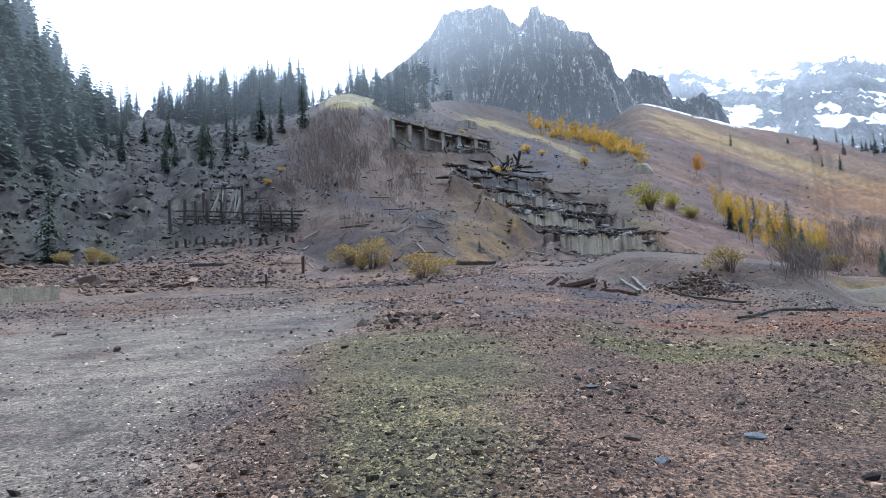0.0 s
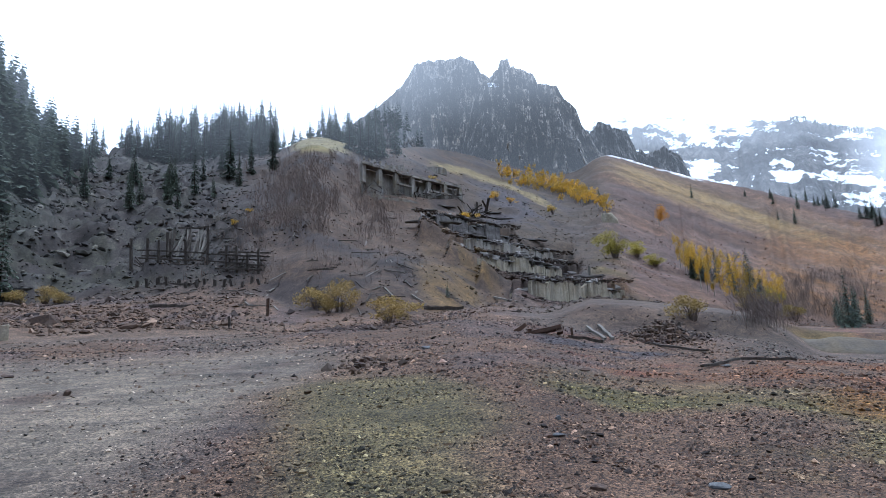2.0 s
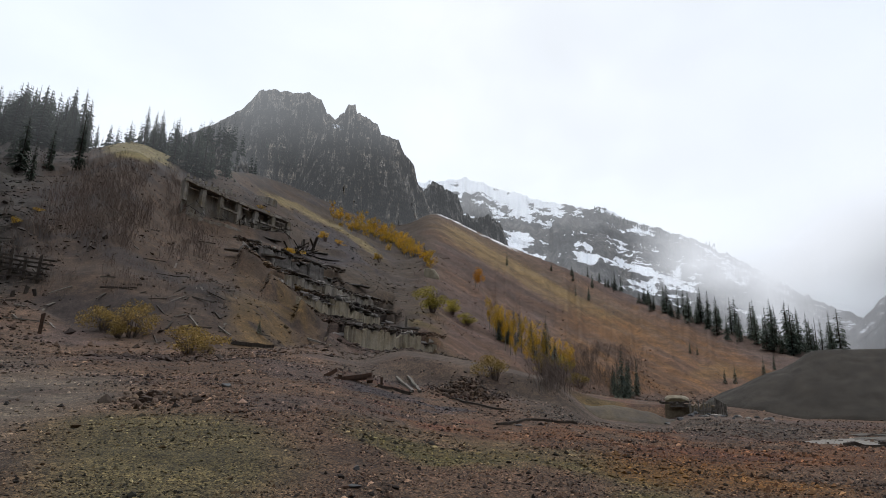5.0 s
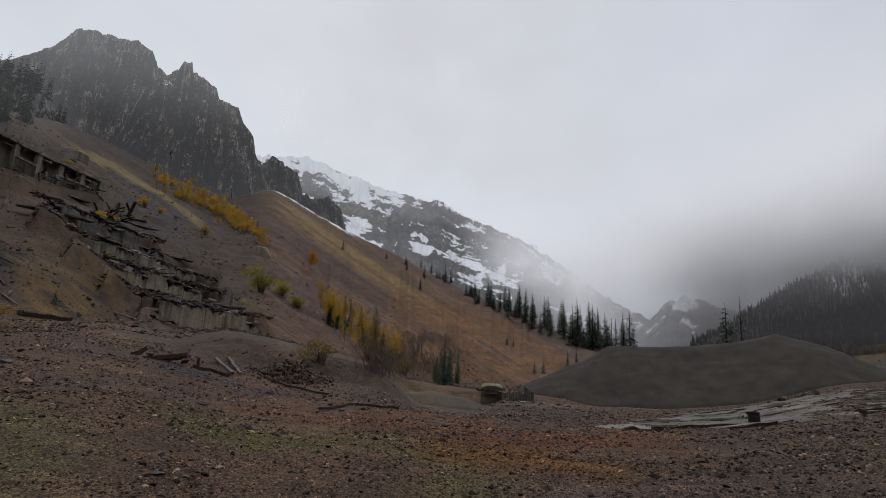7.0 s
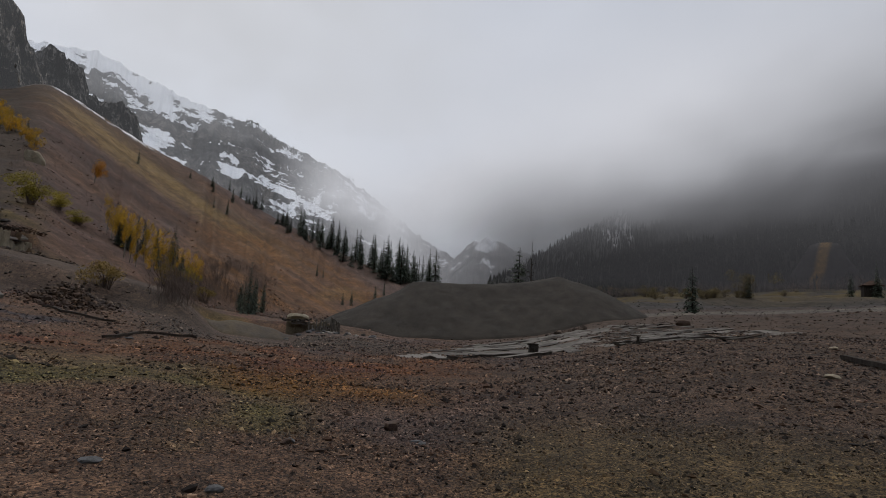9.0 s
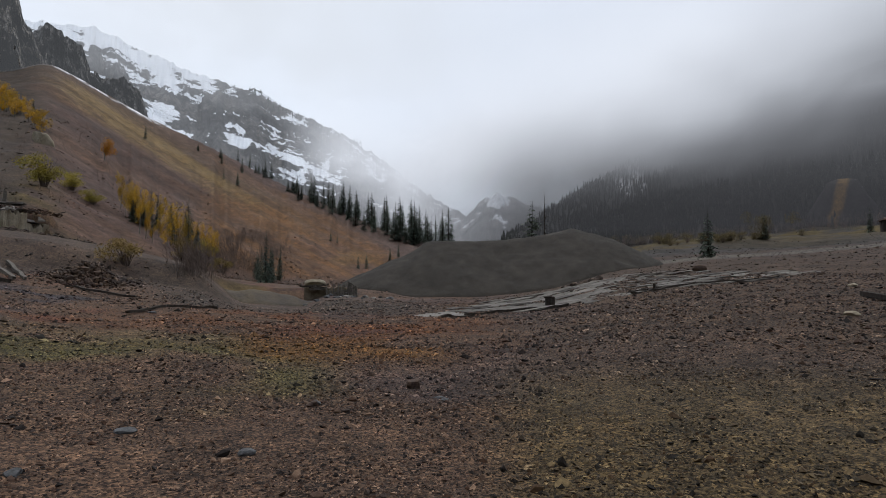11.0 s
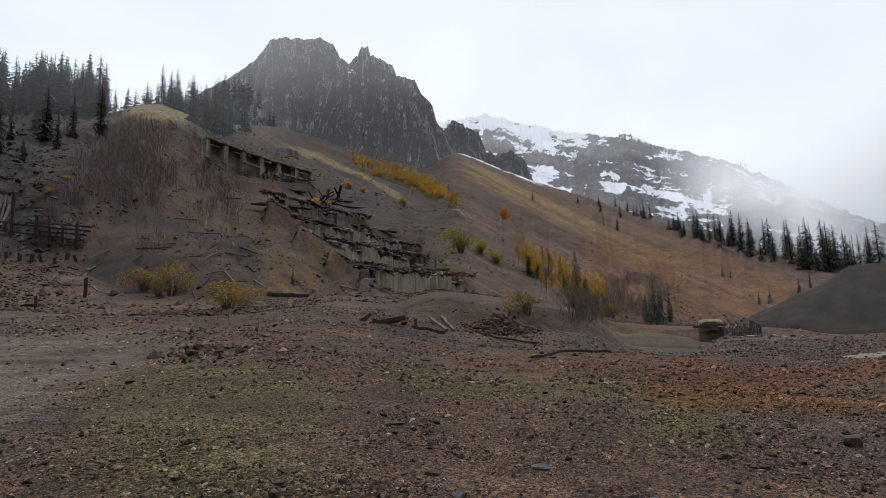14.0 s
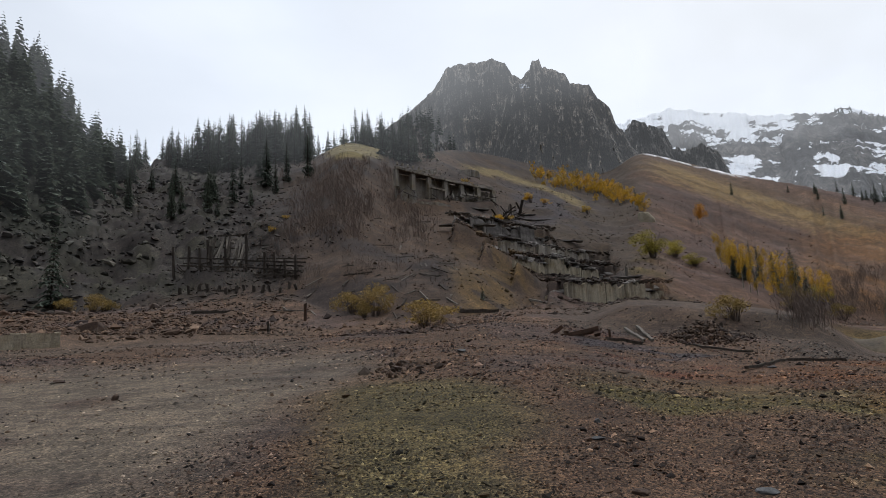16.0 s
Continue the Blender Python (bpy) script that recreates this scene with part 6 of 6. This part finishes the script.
def build_debris():
    rng = random.Random(13)
    # planks strewn down the slopes of the mill hill
    for k in range(120):
        if k < 70:
            b, e = rng.gauss(-1.5, 3.2), rng.gauss(8.3, 2.2)
        elif k < 95:
            b, e = rng.uniform(-24, -11), rng.uniform(4.6, 8.0)
        else:
            b, e = rng.uniform(-19, -15), rng.uniform(10.5, 13.5)
        e = max(4.4, min(e, 15))
        p = at(b, up_slope(b, e, 45))
        t = thing("plank", p, "grey splintered plank fallen down the waste slope", "plank", "scattered planks")
        ln = rng.uniform(0.8, 3.4)
        a = rng.uniform(0, math.pi)
        rise_z = -0.42 * ln * math.sin(a) if math.sin(a) > 0 else 0
        bm = bmesh.new()
        beam(bm, (0, 0, 0.08), (ln * math.cos(a), -ln * math.sin(a) * 0.85, rise_z + 0.1), rng.uniform(0.10, 0.26), rng.uniform(0.05, 0.14), rng, 0.02)
        part("board", bm, PALE_TIMBER if rng.random() < 0.55 else TIMBER, t)
    ground_beam("timber_beam", 16.9, 1.7, 18.5, 0.5, 0.17, 0.15, PALE_TIMBER, "pale squared beam lying at the bank", 1)
    ground_beam("timber_beam", 18.0, 1.8, 19.2, 0.5, 0.17, 0.15, PALE_TIMBER, "pale squared beam lying at the bank", 2)
    ground_beam("timber_beam", 15.3, 0.9, 18.3, 0.3, 0.2, 0.16, TIMBER, "dark beam half buried in gravel", 3)
    ground_beam("log", 21.9, 0.0, 26.9, -0.9, 0.12, 0.10, TIMBER, "dark old log below the stone heap", 4)
    ground_beam("log", 26.4, -2.3, 29.3, -1.7, 0.11, 0.09, TIMBER, "dark broken log on the lip of the flat", 5)
    ground_beam("log", 29.4, -1.7, 33.4, -1.8, 0.13, 0.10, TIMBER, "dark broken log on the lip of the flat", 6, 0.02)
    ground_beam("log", 88.9, -0.1, 93.4, -1.1, 0.2, 0.18, TIMBER, "old timber lying alone on the gravel", 7)
    ground_beam("timber_beam", 1.9, 4.2, 5.6, 4.0, 0.25, 0.3, TIMBER, "rotten sill beam at the foot of the ochre spill", 8, least=40)
    ground_beam("timber_beam", 8.5, 5.0, 10.6, 4.4, 0.25, 0.2, PALE_TIMBER, "pale beam leaning against the spill", 9, least=40)
    ground_beam("timber_beam", -22.5, 5.0, -19.0, 5.0, 0.3, 0.25, TIMBER, "dark beam in the rubble at the slope's foot", 10, least=40)
    ground_beam("timber_beam", -22.0, 6.9, -19.2, 6.9, 0.3, 0.25, TIMBER, "dark beam below the timber ruin", 11, least=40)
    # posts
    for b, e0, e1, w, mat, lab in ((-12.7, 4.1, 5.7, 0.24, RUST, "rusty leaning iron-clad post"), (-15.9, 3.1, 4.1, 0.2, TIMBER, "short dark post at the edge of the flat"), (24.9, 1.0, 1.8, 0.16, TIMBER, "thin dark stake above the stone heap"), (15.6, 1.1, 1.8, 0.12, RUST, "iron stake standing in the gravel"), (73.4, 0.2, 0.8, 0.14, TIMBER, "short stake on the broken slab"), (17.5, 6.4, 7.4, 0.3, PALE_TIMBER, "pale stump of a post on the terrace")):
        r = up_slope(b, e0)
        t = thing("post", at(b, r), lab, "post")
        bm = bmesh.new()
        beam(bm, (0, 0, -0.4), (rng.uniform(-0.1, 0.1), 0, r * (math.tan(radians(e1)) - math.tan(radians(e0)))), w, w, rng, 0.02, 2)
        part("post", bm, mat, t)
    # broken machine frame by the bank
    p = at(13.2, up_slope(13.2, 1.3))
    t = thing("machine_frame", p, "rusty broken machine frame lying in the gravel", "scrap")
    for a, b, w in (((-1.2, 0, 0.1), (1.0, 0.3, 0.5), 0.3), ((-0.9, 0.5, 0.1), (1.2, 0.8, 0.35), 0.3), ((-0.9, -0.1, 0.25), (-0.7, 0.9, 0.3), 0.25), ((0.8, 0, 0.1), (1.0, 1.0, 0.55), 0.35), ((-1.9, 0.4, 0.1), (-1.0, 0.2, 0.65), 0.25)):
        bm = bmesh.new()
        beam(bm, a, b, w, 0.2, rng, 0.03, 2)
        part("girder", bm, RUST, t)
    # stone heap
    g = np.random.default_rng(14)
    n = 1500
    u, v = g.normal(0, 1, n), g.normal(0, 1, n)
    b = 23.6 + u * 1.4
    r0 = up_slope(23.6, 0.7)
    r = r0 + v * 2.0
    z = height(b, r) + 1.0 * np.exp(-(u ** 2 + v ** 2) / 1.6) * g.uniform(0.3, 1, n)
    scatter_stones("stone_heap", b, r, np.clip(np.exp(g.normal(np.log(0.085), 0.45, n)), 0.03, 0.3), RUBBLE, "heap of dark broken stone by the bank", 15, z=z)
    # low heap of stones on the flat
    n = 260
    b, r = -3.6 + g.normal(0, 1.5, n), up_slope(-3.6, -0.7) + g.normal(0, 0.7, n)
    scatter_stones("stone_heap", b, r, np.clip(np.exp(g.normal(np.log(0.055), 0.5, n)), 0.025, 0.2), RUBBLE, "low scatter of blue-grey stones on the flat", 16)
    n = 420
    b, r = g.uniform(-31, -22, n), g.uniform(52, 66, n)
    scatter_stones("stone_heap", b, r, np.clip(np.exp(g.normal(np.log(0.13), 0.5, n)), 0.06, 0.5), RUBBLE, "grey blocks of stone beside the track", 17)


# bearing, distance, half sizes, kind
LOOSE_ROCKS = ((26.9, 7.0, 0.15, 0.115, 0.035, 0), (51.5, 9.6, 0.17, 0.13, 0.13, 1), (54.3, 8.5, 0.1, 0.06, 0.035, 0), (47.4, 10.7, 0.09, 0.07, 0.06, 1),
               (36.6, 6.0, 0.11, 0.08, 0.05, 0), (13.9, 10.0, 0.09, 0.07, 0.05, 0), (13.9, 8.7, 0.1, 0.07, 0.05, 0), (19.6, 5.7, 0.09, 0.08, 0.035, 0),
               (17.1, 6.4, 0.1, 0.07, 0.04, 1), (42.5, 8.3, 0.09, 0.07, 0.05, 0), (-3.5, 41.6, 0.18, 0.12, 0.1, 0), (-28.0, 17.9, 0.13, 0.11, 0.12, 1),
               (88.1, 20.0, 0.3, 0.18, 0.1, 2), (53.7, 8.7, 0.12, 0.07, 0.03, 0), (42.1, 8.2, 0.11, 0.08, 0.06, 1), (-3.4, 20.0, 0.16, 0.12, 0.1, 1),
               (16.4, 18.5, 0.24, 0.12, 0.07, 1), (1.9, 23.0, 0.3, 0.15, 0.1, 0), (88.2, 34.0, 0.35, 0.2, 0.12, 2), (77.1, 55.0, 0.8, 0.5, 0.45, 1),
               (-32.0, 24.0, 0.25, 0.2, 0.1, 1), (24.4, 20.0, 0.18, 0.12, 0.06, 1), (28.3, 24.0, 0.24, 0.14, 0.08, 0))


def build_loose_rocks():
    rng = random.Random(17)
    mats = (SLATE, RUST_ROCK, PALE_ROCK)
    labels = ("flat blue-grey slate lying on the gravel", "rusty brown angular stone on the gravel", "pale stone lying on the gravel")
    for b, r, x, y, z, k in LOOSE_ROCKS:
        bm = rock_bm(rng, (x, y, z))
        me = bpy.data.meshes.new("rock")
        bm.to_mesh(me)
        bm.free()
        me.materials.append(mats[k])
        ob = new("rock", me)
        ob.matrix_basis = Matrix.Translation(at(b, r, z * 0.45)) @ Matrix.Rotation(rng.uniform(0, 6), 4, "Z") @ Matrix.Rotation(rng.uniform(-0.15, 0.15), 4, "X")
        tagged(ob, labels[k], "rock", "larger stones on the flat")
    for b, e, s in ((20.0, 11.3, (2.4, 1.0, 4.0)),):
        bm = rock_bm(rng, s, sub=3)
        me = bpy.data.meshes.new("rock_outcrop")
        bm.to_mesh(me)
        bm.free()
        me.materials.append(PALE_ROCK)
        ob = new("rock_outcrop", me)
        ob.matrix_basis = Matrix.Translation(at(b, up_slope(b, e), 0.2)) @ Matrix.Rotation(-0.55, 4, "Y")
        tagged(ob, "bleached rock outcrop on the waste slope", "rock")
    # squared blocks by the track
    for b, r, w, h, d in ((-33.8, 50, 2.9, 1.2, 0.8), (-36.2, 49, 2.4, 1.1, 0.8), (-38.6, 49, 2.6, 1.3, 0.8)):
        t = thing("concrete_block", Matrix.Translation(at(b, r, -0.1)) @ Matrix.Rotation(radians(-b + 4), 4, "Z"), "pale weathered concrete block beside the track", "block", "concrete blocks")
        bm = bmesh.new()
        wall_piece(bm, (-w / 2, 0, 0), (w / 2, 0, 0), -0.3, h, d, rng, 0.08, 4)
        part("block", bm, CONCRETE, t)
    t = thing("concrete_block", Matrix.Translation(at(-30, 58, 0)), "tilted rusty concrete block in the rubble", "block", "concrete blocks")
    bm = bmesh.new()
    beam(bm, (-1, 0, 0.2), (0.8, 0, 0.5), 0.8, 0.7, rng)
    part("block", bm, RUST_ROCK, t)


def heap_mesh(name, p, q, flat, tall, slope, mat, seed, cells=130, wob=0.6):
    """A tipped heap between two points: a flat crown, sides at the angle of rest."""
    p, q = Vector(p), Vector(q)
    reach = flat + tall / slope + 4
    c = (p + q) / 2
    d = Vector((q.x - p.x, q.y - p.y, 0))
    half = d.length / 2
    d.normalize()
    s = Vector((-d.y, d.x, 0))
    u, v = np.meshgrid(np.linspace(-half - reach, half + reach, cells), np.linspace(-reach, reach, int(cells * 0.7)), indexing="ij")
    x, y = c.x + u * d.x + v * s.x, c.y + u * d.y + v * s.y
    dist = np.hypot(np.clip(np.abs(u) - half, 0, None), v) + wob * fractal(x / 6, y / 6, seed, 4)
    h = np.clip((flat + tall / slope - dist) * slope, -3, None)
    h = tall - np.log1p(np.exp((tall - h) / 0.22)) * 0.22
    h = h + 0.12 * fractal(x / 2.5, y / 2.5, seed + 3, 4) * (h > 0)
    b, r = np.degrees(np.arctan2(x, y)), np.hypot(x, y)
    ground = height(b, r)
    z = np.where(h > 0, np.minimum(c.z, ground) * 0 + ground + h, ground - 0.4)
    me = grid_mesh(name, np.stack([x, y, z], -1))
    me.materials.append(mat)
    return me


def build_valley():
    rng = random.Random(23)
    p, q = at(53.8, 74), at(65.0, 79)
    tagged(new("tailings_mound", heap_mesh("tailings_mound", p, q, 1.4, 6.6, 0.58, TAILINGS, 81, 170, 0.45)), "long smooth heap of grey-brown tailings", "heap")
    # wooden and concrete floor of a vanished building
    o = at(53.0, 28.2)
    along = (at(85.3, 48) - o)
    along.z = 0
    length = along.length
    along.normalize()
    across = Vector((-along.y, along.x, 0))
    floor = thing("broken_floor", o, "broken weathered floor slabs and sills of a vanished building", "floor")
    for row in range(26):
        s, v = rng.uniform(-1, 1) + row * 0.5, row * 0.6
        while s < length + rng.uniform(-2, 2):
            ln, gap = rng.uniform(0.9, 4.2), rng.uniform(0.05, 0.9)
            if rng.random() < 0.86:
                a = o + along * s + across * (v + rng.uniform(-0.2, 0.2))
                e = a + along * min(ln, length + 3 - s) + across * rng.uniform(-0.25, 0.25)
                za, ze = (float(height(math.degrees(math.atan2(w.x, w.y)), math.hypot(w.x, w.y))) for w in (a, e))
                bm = bmesh.new()
                up = rng.uniform(-0.035, 0.03)
                beam(bm, Vector((a.x, a.y, za + up)) - o, Vector((e.x, e.y, ze + up + rng.uniform(-0.04, 0.08))) - o, rng.uniform(0.4, 1.25), 0.06, rng, 0.04, 3)
                part("slab", bm, SLAB if rng.random() < 0.8 else TIMBER, floor)
            s += ln + gap
    for k in range(11):   # dark sills along the front edge
        s = rng.uniform(0, length)
        a = o + along * s + across * rng.uniform(-0.7, 0.4)
        e = a + along * rng.uniform(1.5, 5) + across * rng.uniform(-0.3, 0.5)
        za, ze = (float(height(math.degrees(math.atan2(w.x, w.y)), math.hypot(w.x, w.y))) for w in (a, e))
        bm = bmesh.new()
        beam(bm, Vector((a.x, a.y, za + 0.04)) - o, Vector((e.x, e.y, ze + 0.05)) - o, 0.13, 0.14, rng, 0.06, 4)
        part("sill", bm, TIMBER, floor, "dark rotten sill")
    # a box-like stump of timber on the floor
    t = thing("timber_stump", Matrix.Translation(at(64.1, 33.0, 0.05)) @ Matrix.Rotation(radians(-50), 4, "Z"), "squat dark bolted timber block on the broken floor", "block")
    for x in (-0.16, 0.0, 0.16):
        bm = bmesh.new()
        beam(bm, (x, 0, 0), (x, 0, 0.42), 0.15, 0.3, rng)
        part("upright", bm, TIMBER, t)
    bm = bmesh.new()
    beam(bm, (-0.27, 0, 0.44), (0.27, 0, 0.44), 0.34, 0.09, rng)
    part("cap", bm, TIMBER, t)
    # sand patch
    me_b, me_r = np.meshgrid(np.linspace(51, 57.5, 40), np.linspace(27.8, 33, 30), indexing="ij")
    edge = smooth(1.0, 0.6, np.hypot((me_b - 54.1) / 3.0, (me_r - 30.2) / 2.2) + 0.3 * fractal(me_b, me_r, 91, 3))
    z = height(me_b, me_r) + 0.10 * edge - 0.06
    me = grid_mesh("sand_patch", np.stack([me_r * np.sin(np.radians(me_b)), me_r * np.cos(np.radians(me_b)), z], -1))
    me.materials.append(SAND)
    tagged(new("sand_patch", me), "pale washed sand at the end of the broken floor", "sand", kind="stuff")
    n = 60
    g = np.random.default_rng(24)
    scatter_stones("stone_heap", 67.2 + g.normal(0, 0.7, n), 54 + g.normal(0, 0.8, n), g.uniform(0.12, 0.4, n), RUBBLE, "dark rubble at the foot of the tailings", 25)
    # roofed hut
    b, r = 90.9, 162.0
    hut = thing("hut", Matrix.Translation(at(b, r)) @ Matrix.Rotation(radians(-b + 12), 4, "Z"), "small dark timber hut with an overhanging roof", "hut")
    for x0, y0, x1, y1 in ((-1.5, -1.4, 1.5, -1.4), (-1.5, 1.4, 1.5, 1.4), (-1.5, -1.4, -1.5, 1.4), (1.5, -1.4, 1.5, 1.4)):
        for k in range(9):
            u, v = k / 9, (k + 0.94) / 9
            bm = bmesh.new()
            beam(bm, (x0 + (x1 - x0) * (u + v) / 2, y0 + (y1 - y0) * (u + v) / 2, -0.3), (x0 + (x1 - x0) * (u + v) / 2, y0 + (y1 - y0) * (u + v) / 2, 2.9), 0.33, 0.33 if x0 == x1 else 0.1, rng, 0, 0, Vector((0, 1, 0)))
            part("board", bm, TIMBER, hut)
    bm = bmesh.new()
    low = [bm.verts.new(v) for v in ((-2.1, -2.0, 2.75), (2.1, -2.0, 2.75), (2.1, 2.0, 2.75), (-2.1, 2.0, 2.75))]
    mid = [bm.verts.new(v) for v in ((-2.1, -2.0, 2.9), (2.1, -2.0, 2.9), (2.1, 2.0, 2.9), (-2.1, 2.0, 2.9))]
    top = [bm.verts.new(v) for v in ((-0.3, -0.3, 4.0), (0.3, -0.3, 4.0), (0.3, 0.3, 4.0), (-0.3, 0.3, 4.0))]
    for lo, hi in ((low, mid), (mid, top)):
        for i in range(4):
            bm.faces.new((lo[i], lo[(i + 1) % 4], hi[(i + 1) % 4], hi[i]))
    bm.faces.new(low[::-1])
    bm.faces.new(top)
    part("roof", bm, RUST, hut, "dark hipped roof")
    # boarded retaining wall by the drainage, and the ochre bank beside it
    def stand(b, r, z):
        return Vector((r * math.sin(radians(b)), r * math.cos(radians(b)), z))
    w = thing("boarded_wall", at(42.5, 58), "rotting boarded retaining wall of an old tank, half buried", "wall")
    base = w.matrix_basis.translation.copy()
    for k in range(16):
        b = 43.0 + 2.7 * k / 15 + rng.uniform(-0.04, 0.04)
        bm = bmesh.new()
        beam(bm, stand(b, 57.6, -1.2) - base, stand(b + rng.uniform(-0.08, 0.08), 57.6 + rng.uniform(-0.05, 0.1), rise(58, rng.choice((-0.5, -0.1, 0.2, 0.4, 0.6)) + rng.uniform(-0.1, 0.1))) - base, rng.uniform(0.08, 0.14), 0.06, rng, 0.01, 1)
        part("board", bm, TIMBER if rng.random() < 0.12 else PALE_TIMBER, w)
    bm = bmesh.new()
    wall_piece(bm, stand(41.0, 58.3, 0) - base, stand(45.6, 58.3, 0) - base, -2.5, rise(58, 0.35) - base.z, 3.4, rng, 0.35, 22)
    part("fill", bm, FILL, w, "earth and broken slabs behind the boards")
    for k in range(7):   # courses of slabs that show above the fill
        b = 41.0 + rng.uniform(0, 3.2)
        bm = bmesh.new()
        beam(bm, stand(b, 57.9, rise(58, -0.5 + 0.14 * k)) - base, stand(b + rng.uniform(0.8, 1.8), 57.9, rise(58, -0.5 + 0.14 * k)) - base, 0.6, 0.12, rng, 0.05, 5)
        part("slab", bm, SLAB if k % 2 else LEDGE, w)
    for k in range(7):
        b = 45.0 + k * 0.14
        bm = bmesh.new()
        beam(bm, stand(b, 57.2, -1.0) - base, stand(b + rng.uniform(-0.04, 0.06), 57.3, rise(58, 0.75 - 0.07 * k)) - base, 0.11, 0.11, rng, 0.02, 2)
        part("post", bm, PALE_TIMBER, w)
    bm = bmesh.new()
    beam(bm, stand(40.6, 57.6, rise(58, 0.3)) - base, stand(43.2, 57.8, rise(58, 0.45)) - base, 0.22, 0.16, rng, 0.08, 10)
    part("capping_beam", bm, TIMBER, w)
    tagged(new("earth_mound", heap_mesh("earth_mound", at(36.9, 55), at(39.6, 56), 0.3, 1.15, 0.5, MOUND, 83, 60, 0.5)), "low grey and ochre mound of washed earth", "heap")
    t = thing("boulder", stand(42.0, 60.0, rise(60, 0.55)), "pale boulder on top of the boarded wall", "rock")
    part("stone", rock_bm(rng, (1.25, 0.8, 0.55), sub=3), PALE_ROCK, t)
    for k in range(30):
        b = rng.uniform(41, 50.5)
        t = thing("rock", at(b, rng.uniform(52, 57), 0.05), "grey block of stone fallen below the boarded wall", "rock", "blocks below the boarded wall")
        part("stone", rock_bm(rng, (rng.uniform(0.15, 0.5), rng.uniform(0.15, 0.3), rng.uniform(0.1, 0.22))), SLATE if rng.random() < 0.6 else SAND, t)
    # old mine dump across the valley
    me = heap_mesh("mine_dump", at(87.7, 345), at(88.0, 346), 5.0, 18, 1.7, EARTH, 95, 70)
    pts = np.empty(len(me.vertices) * 3)
    me.vertices.foreach_get("co", pts)
    x, y, z = pts.reshape(-1, 3).T
    b, e = np.degrees(np.arctan2(x, y)), np.degrees(np.arctan2(z - EYE, np.hypot(x, y)))
    w = smooth(0.55, 0.2, np.abs(b - 87.1 - (e - 5.7) * 0.28 + 0.1 * fractal(e, e * 0, 97, 3)))[:, None]
    point_colours(me, "tint", np.array([[0.038, 0.036, 0.036]]) * (1 - w) + np.array([[0.23, 0.14, 0.04]]) * w)
    point_values(me, "grain", np.zeros(len(b)))
    tagged(new("mine_dump", me), "grey mine dump with a streak of ochre across the valley", "heap")


build_stones()
build_boulders()
build_spruces()
build_forests()
build_bushes()
build_scrub()
build_terrace_wall(0, CONCRETE, 6, "long stained concrete retaining wall at the mill's foot")
build_terrace_wall(1, CONCRETE, 6, "stained concrete terrace wall of the ruined mill")
build_terrace_wall(2, GREY_CONCRETE, 7, "broken concrete terrace wall with dark slabs")
build_terrace_wall(3, LEDGE, 6, "low dark crumbling terrace of the ruined mill")
build_pier_house()
build_timber_ruin()
build_debris()
build_loose_rocks()
build_valley()
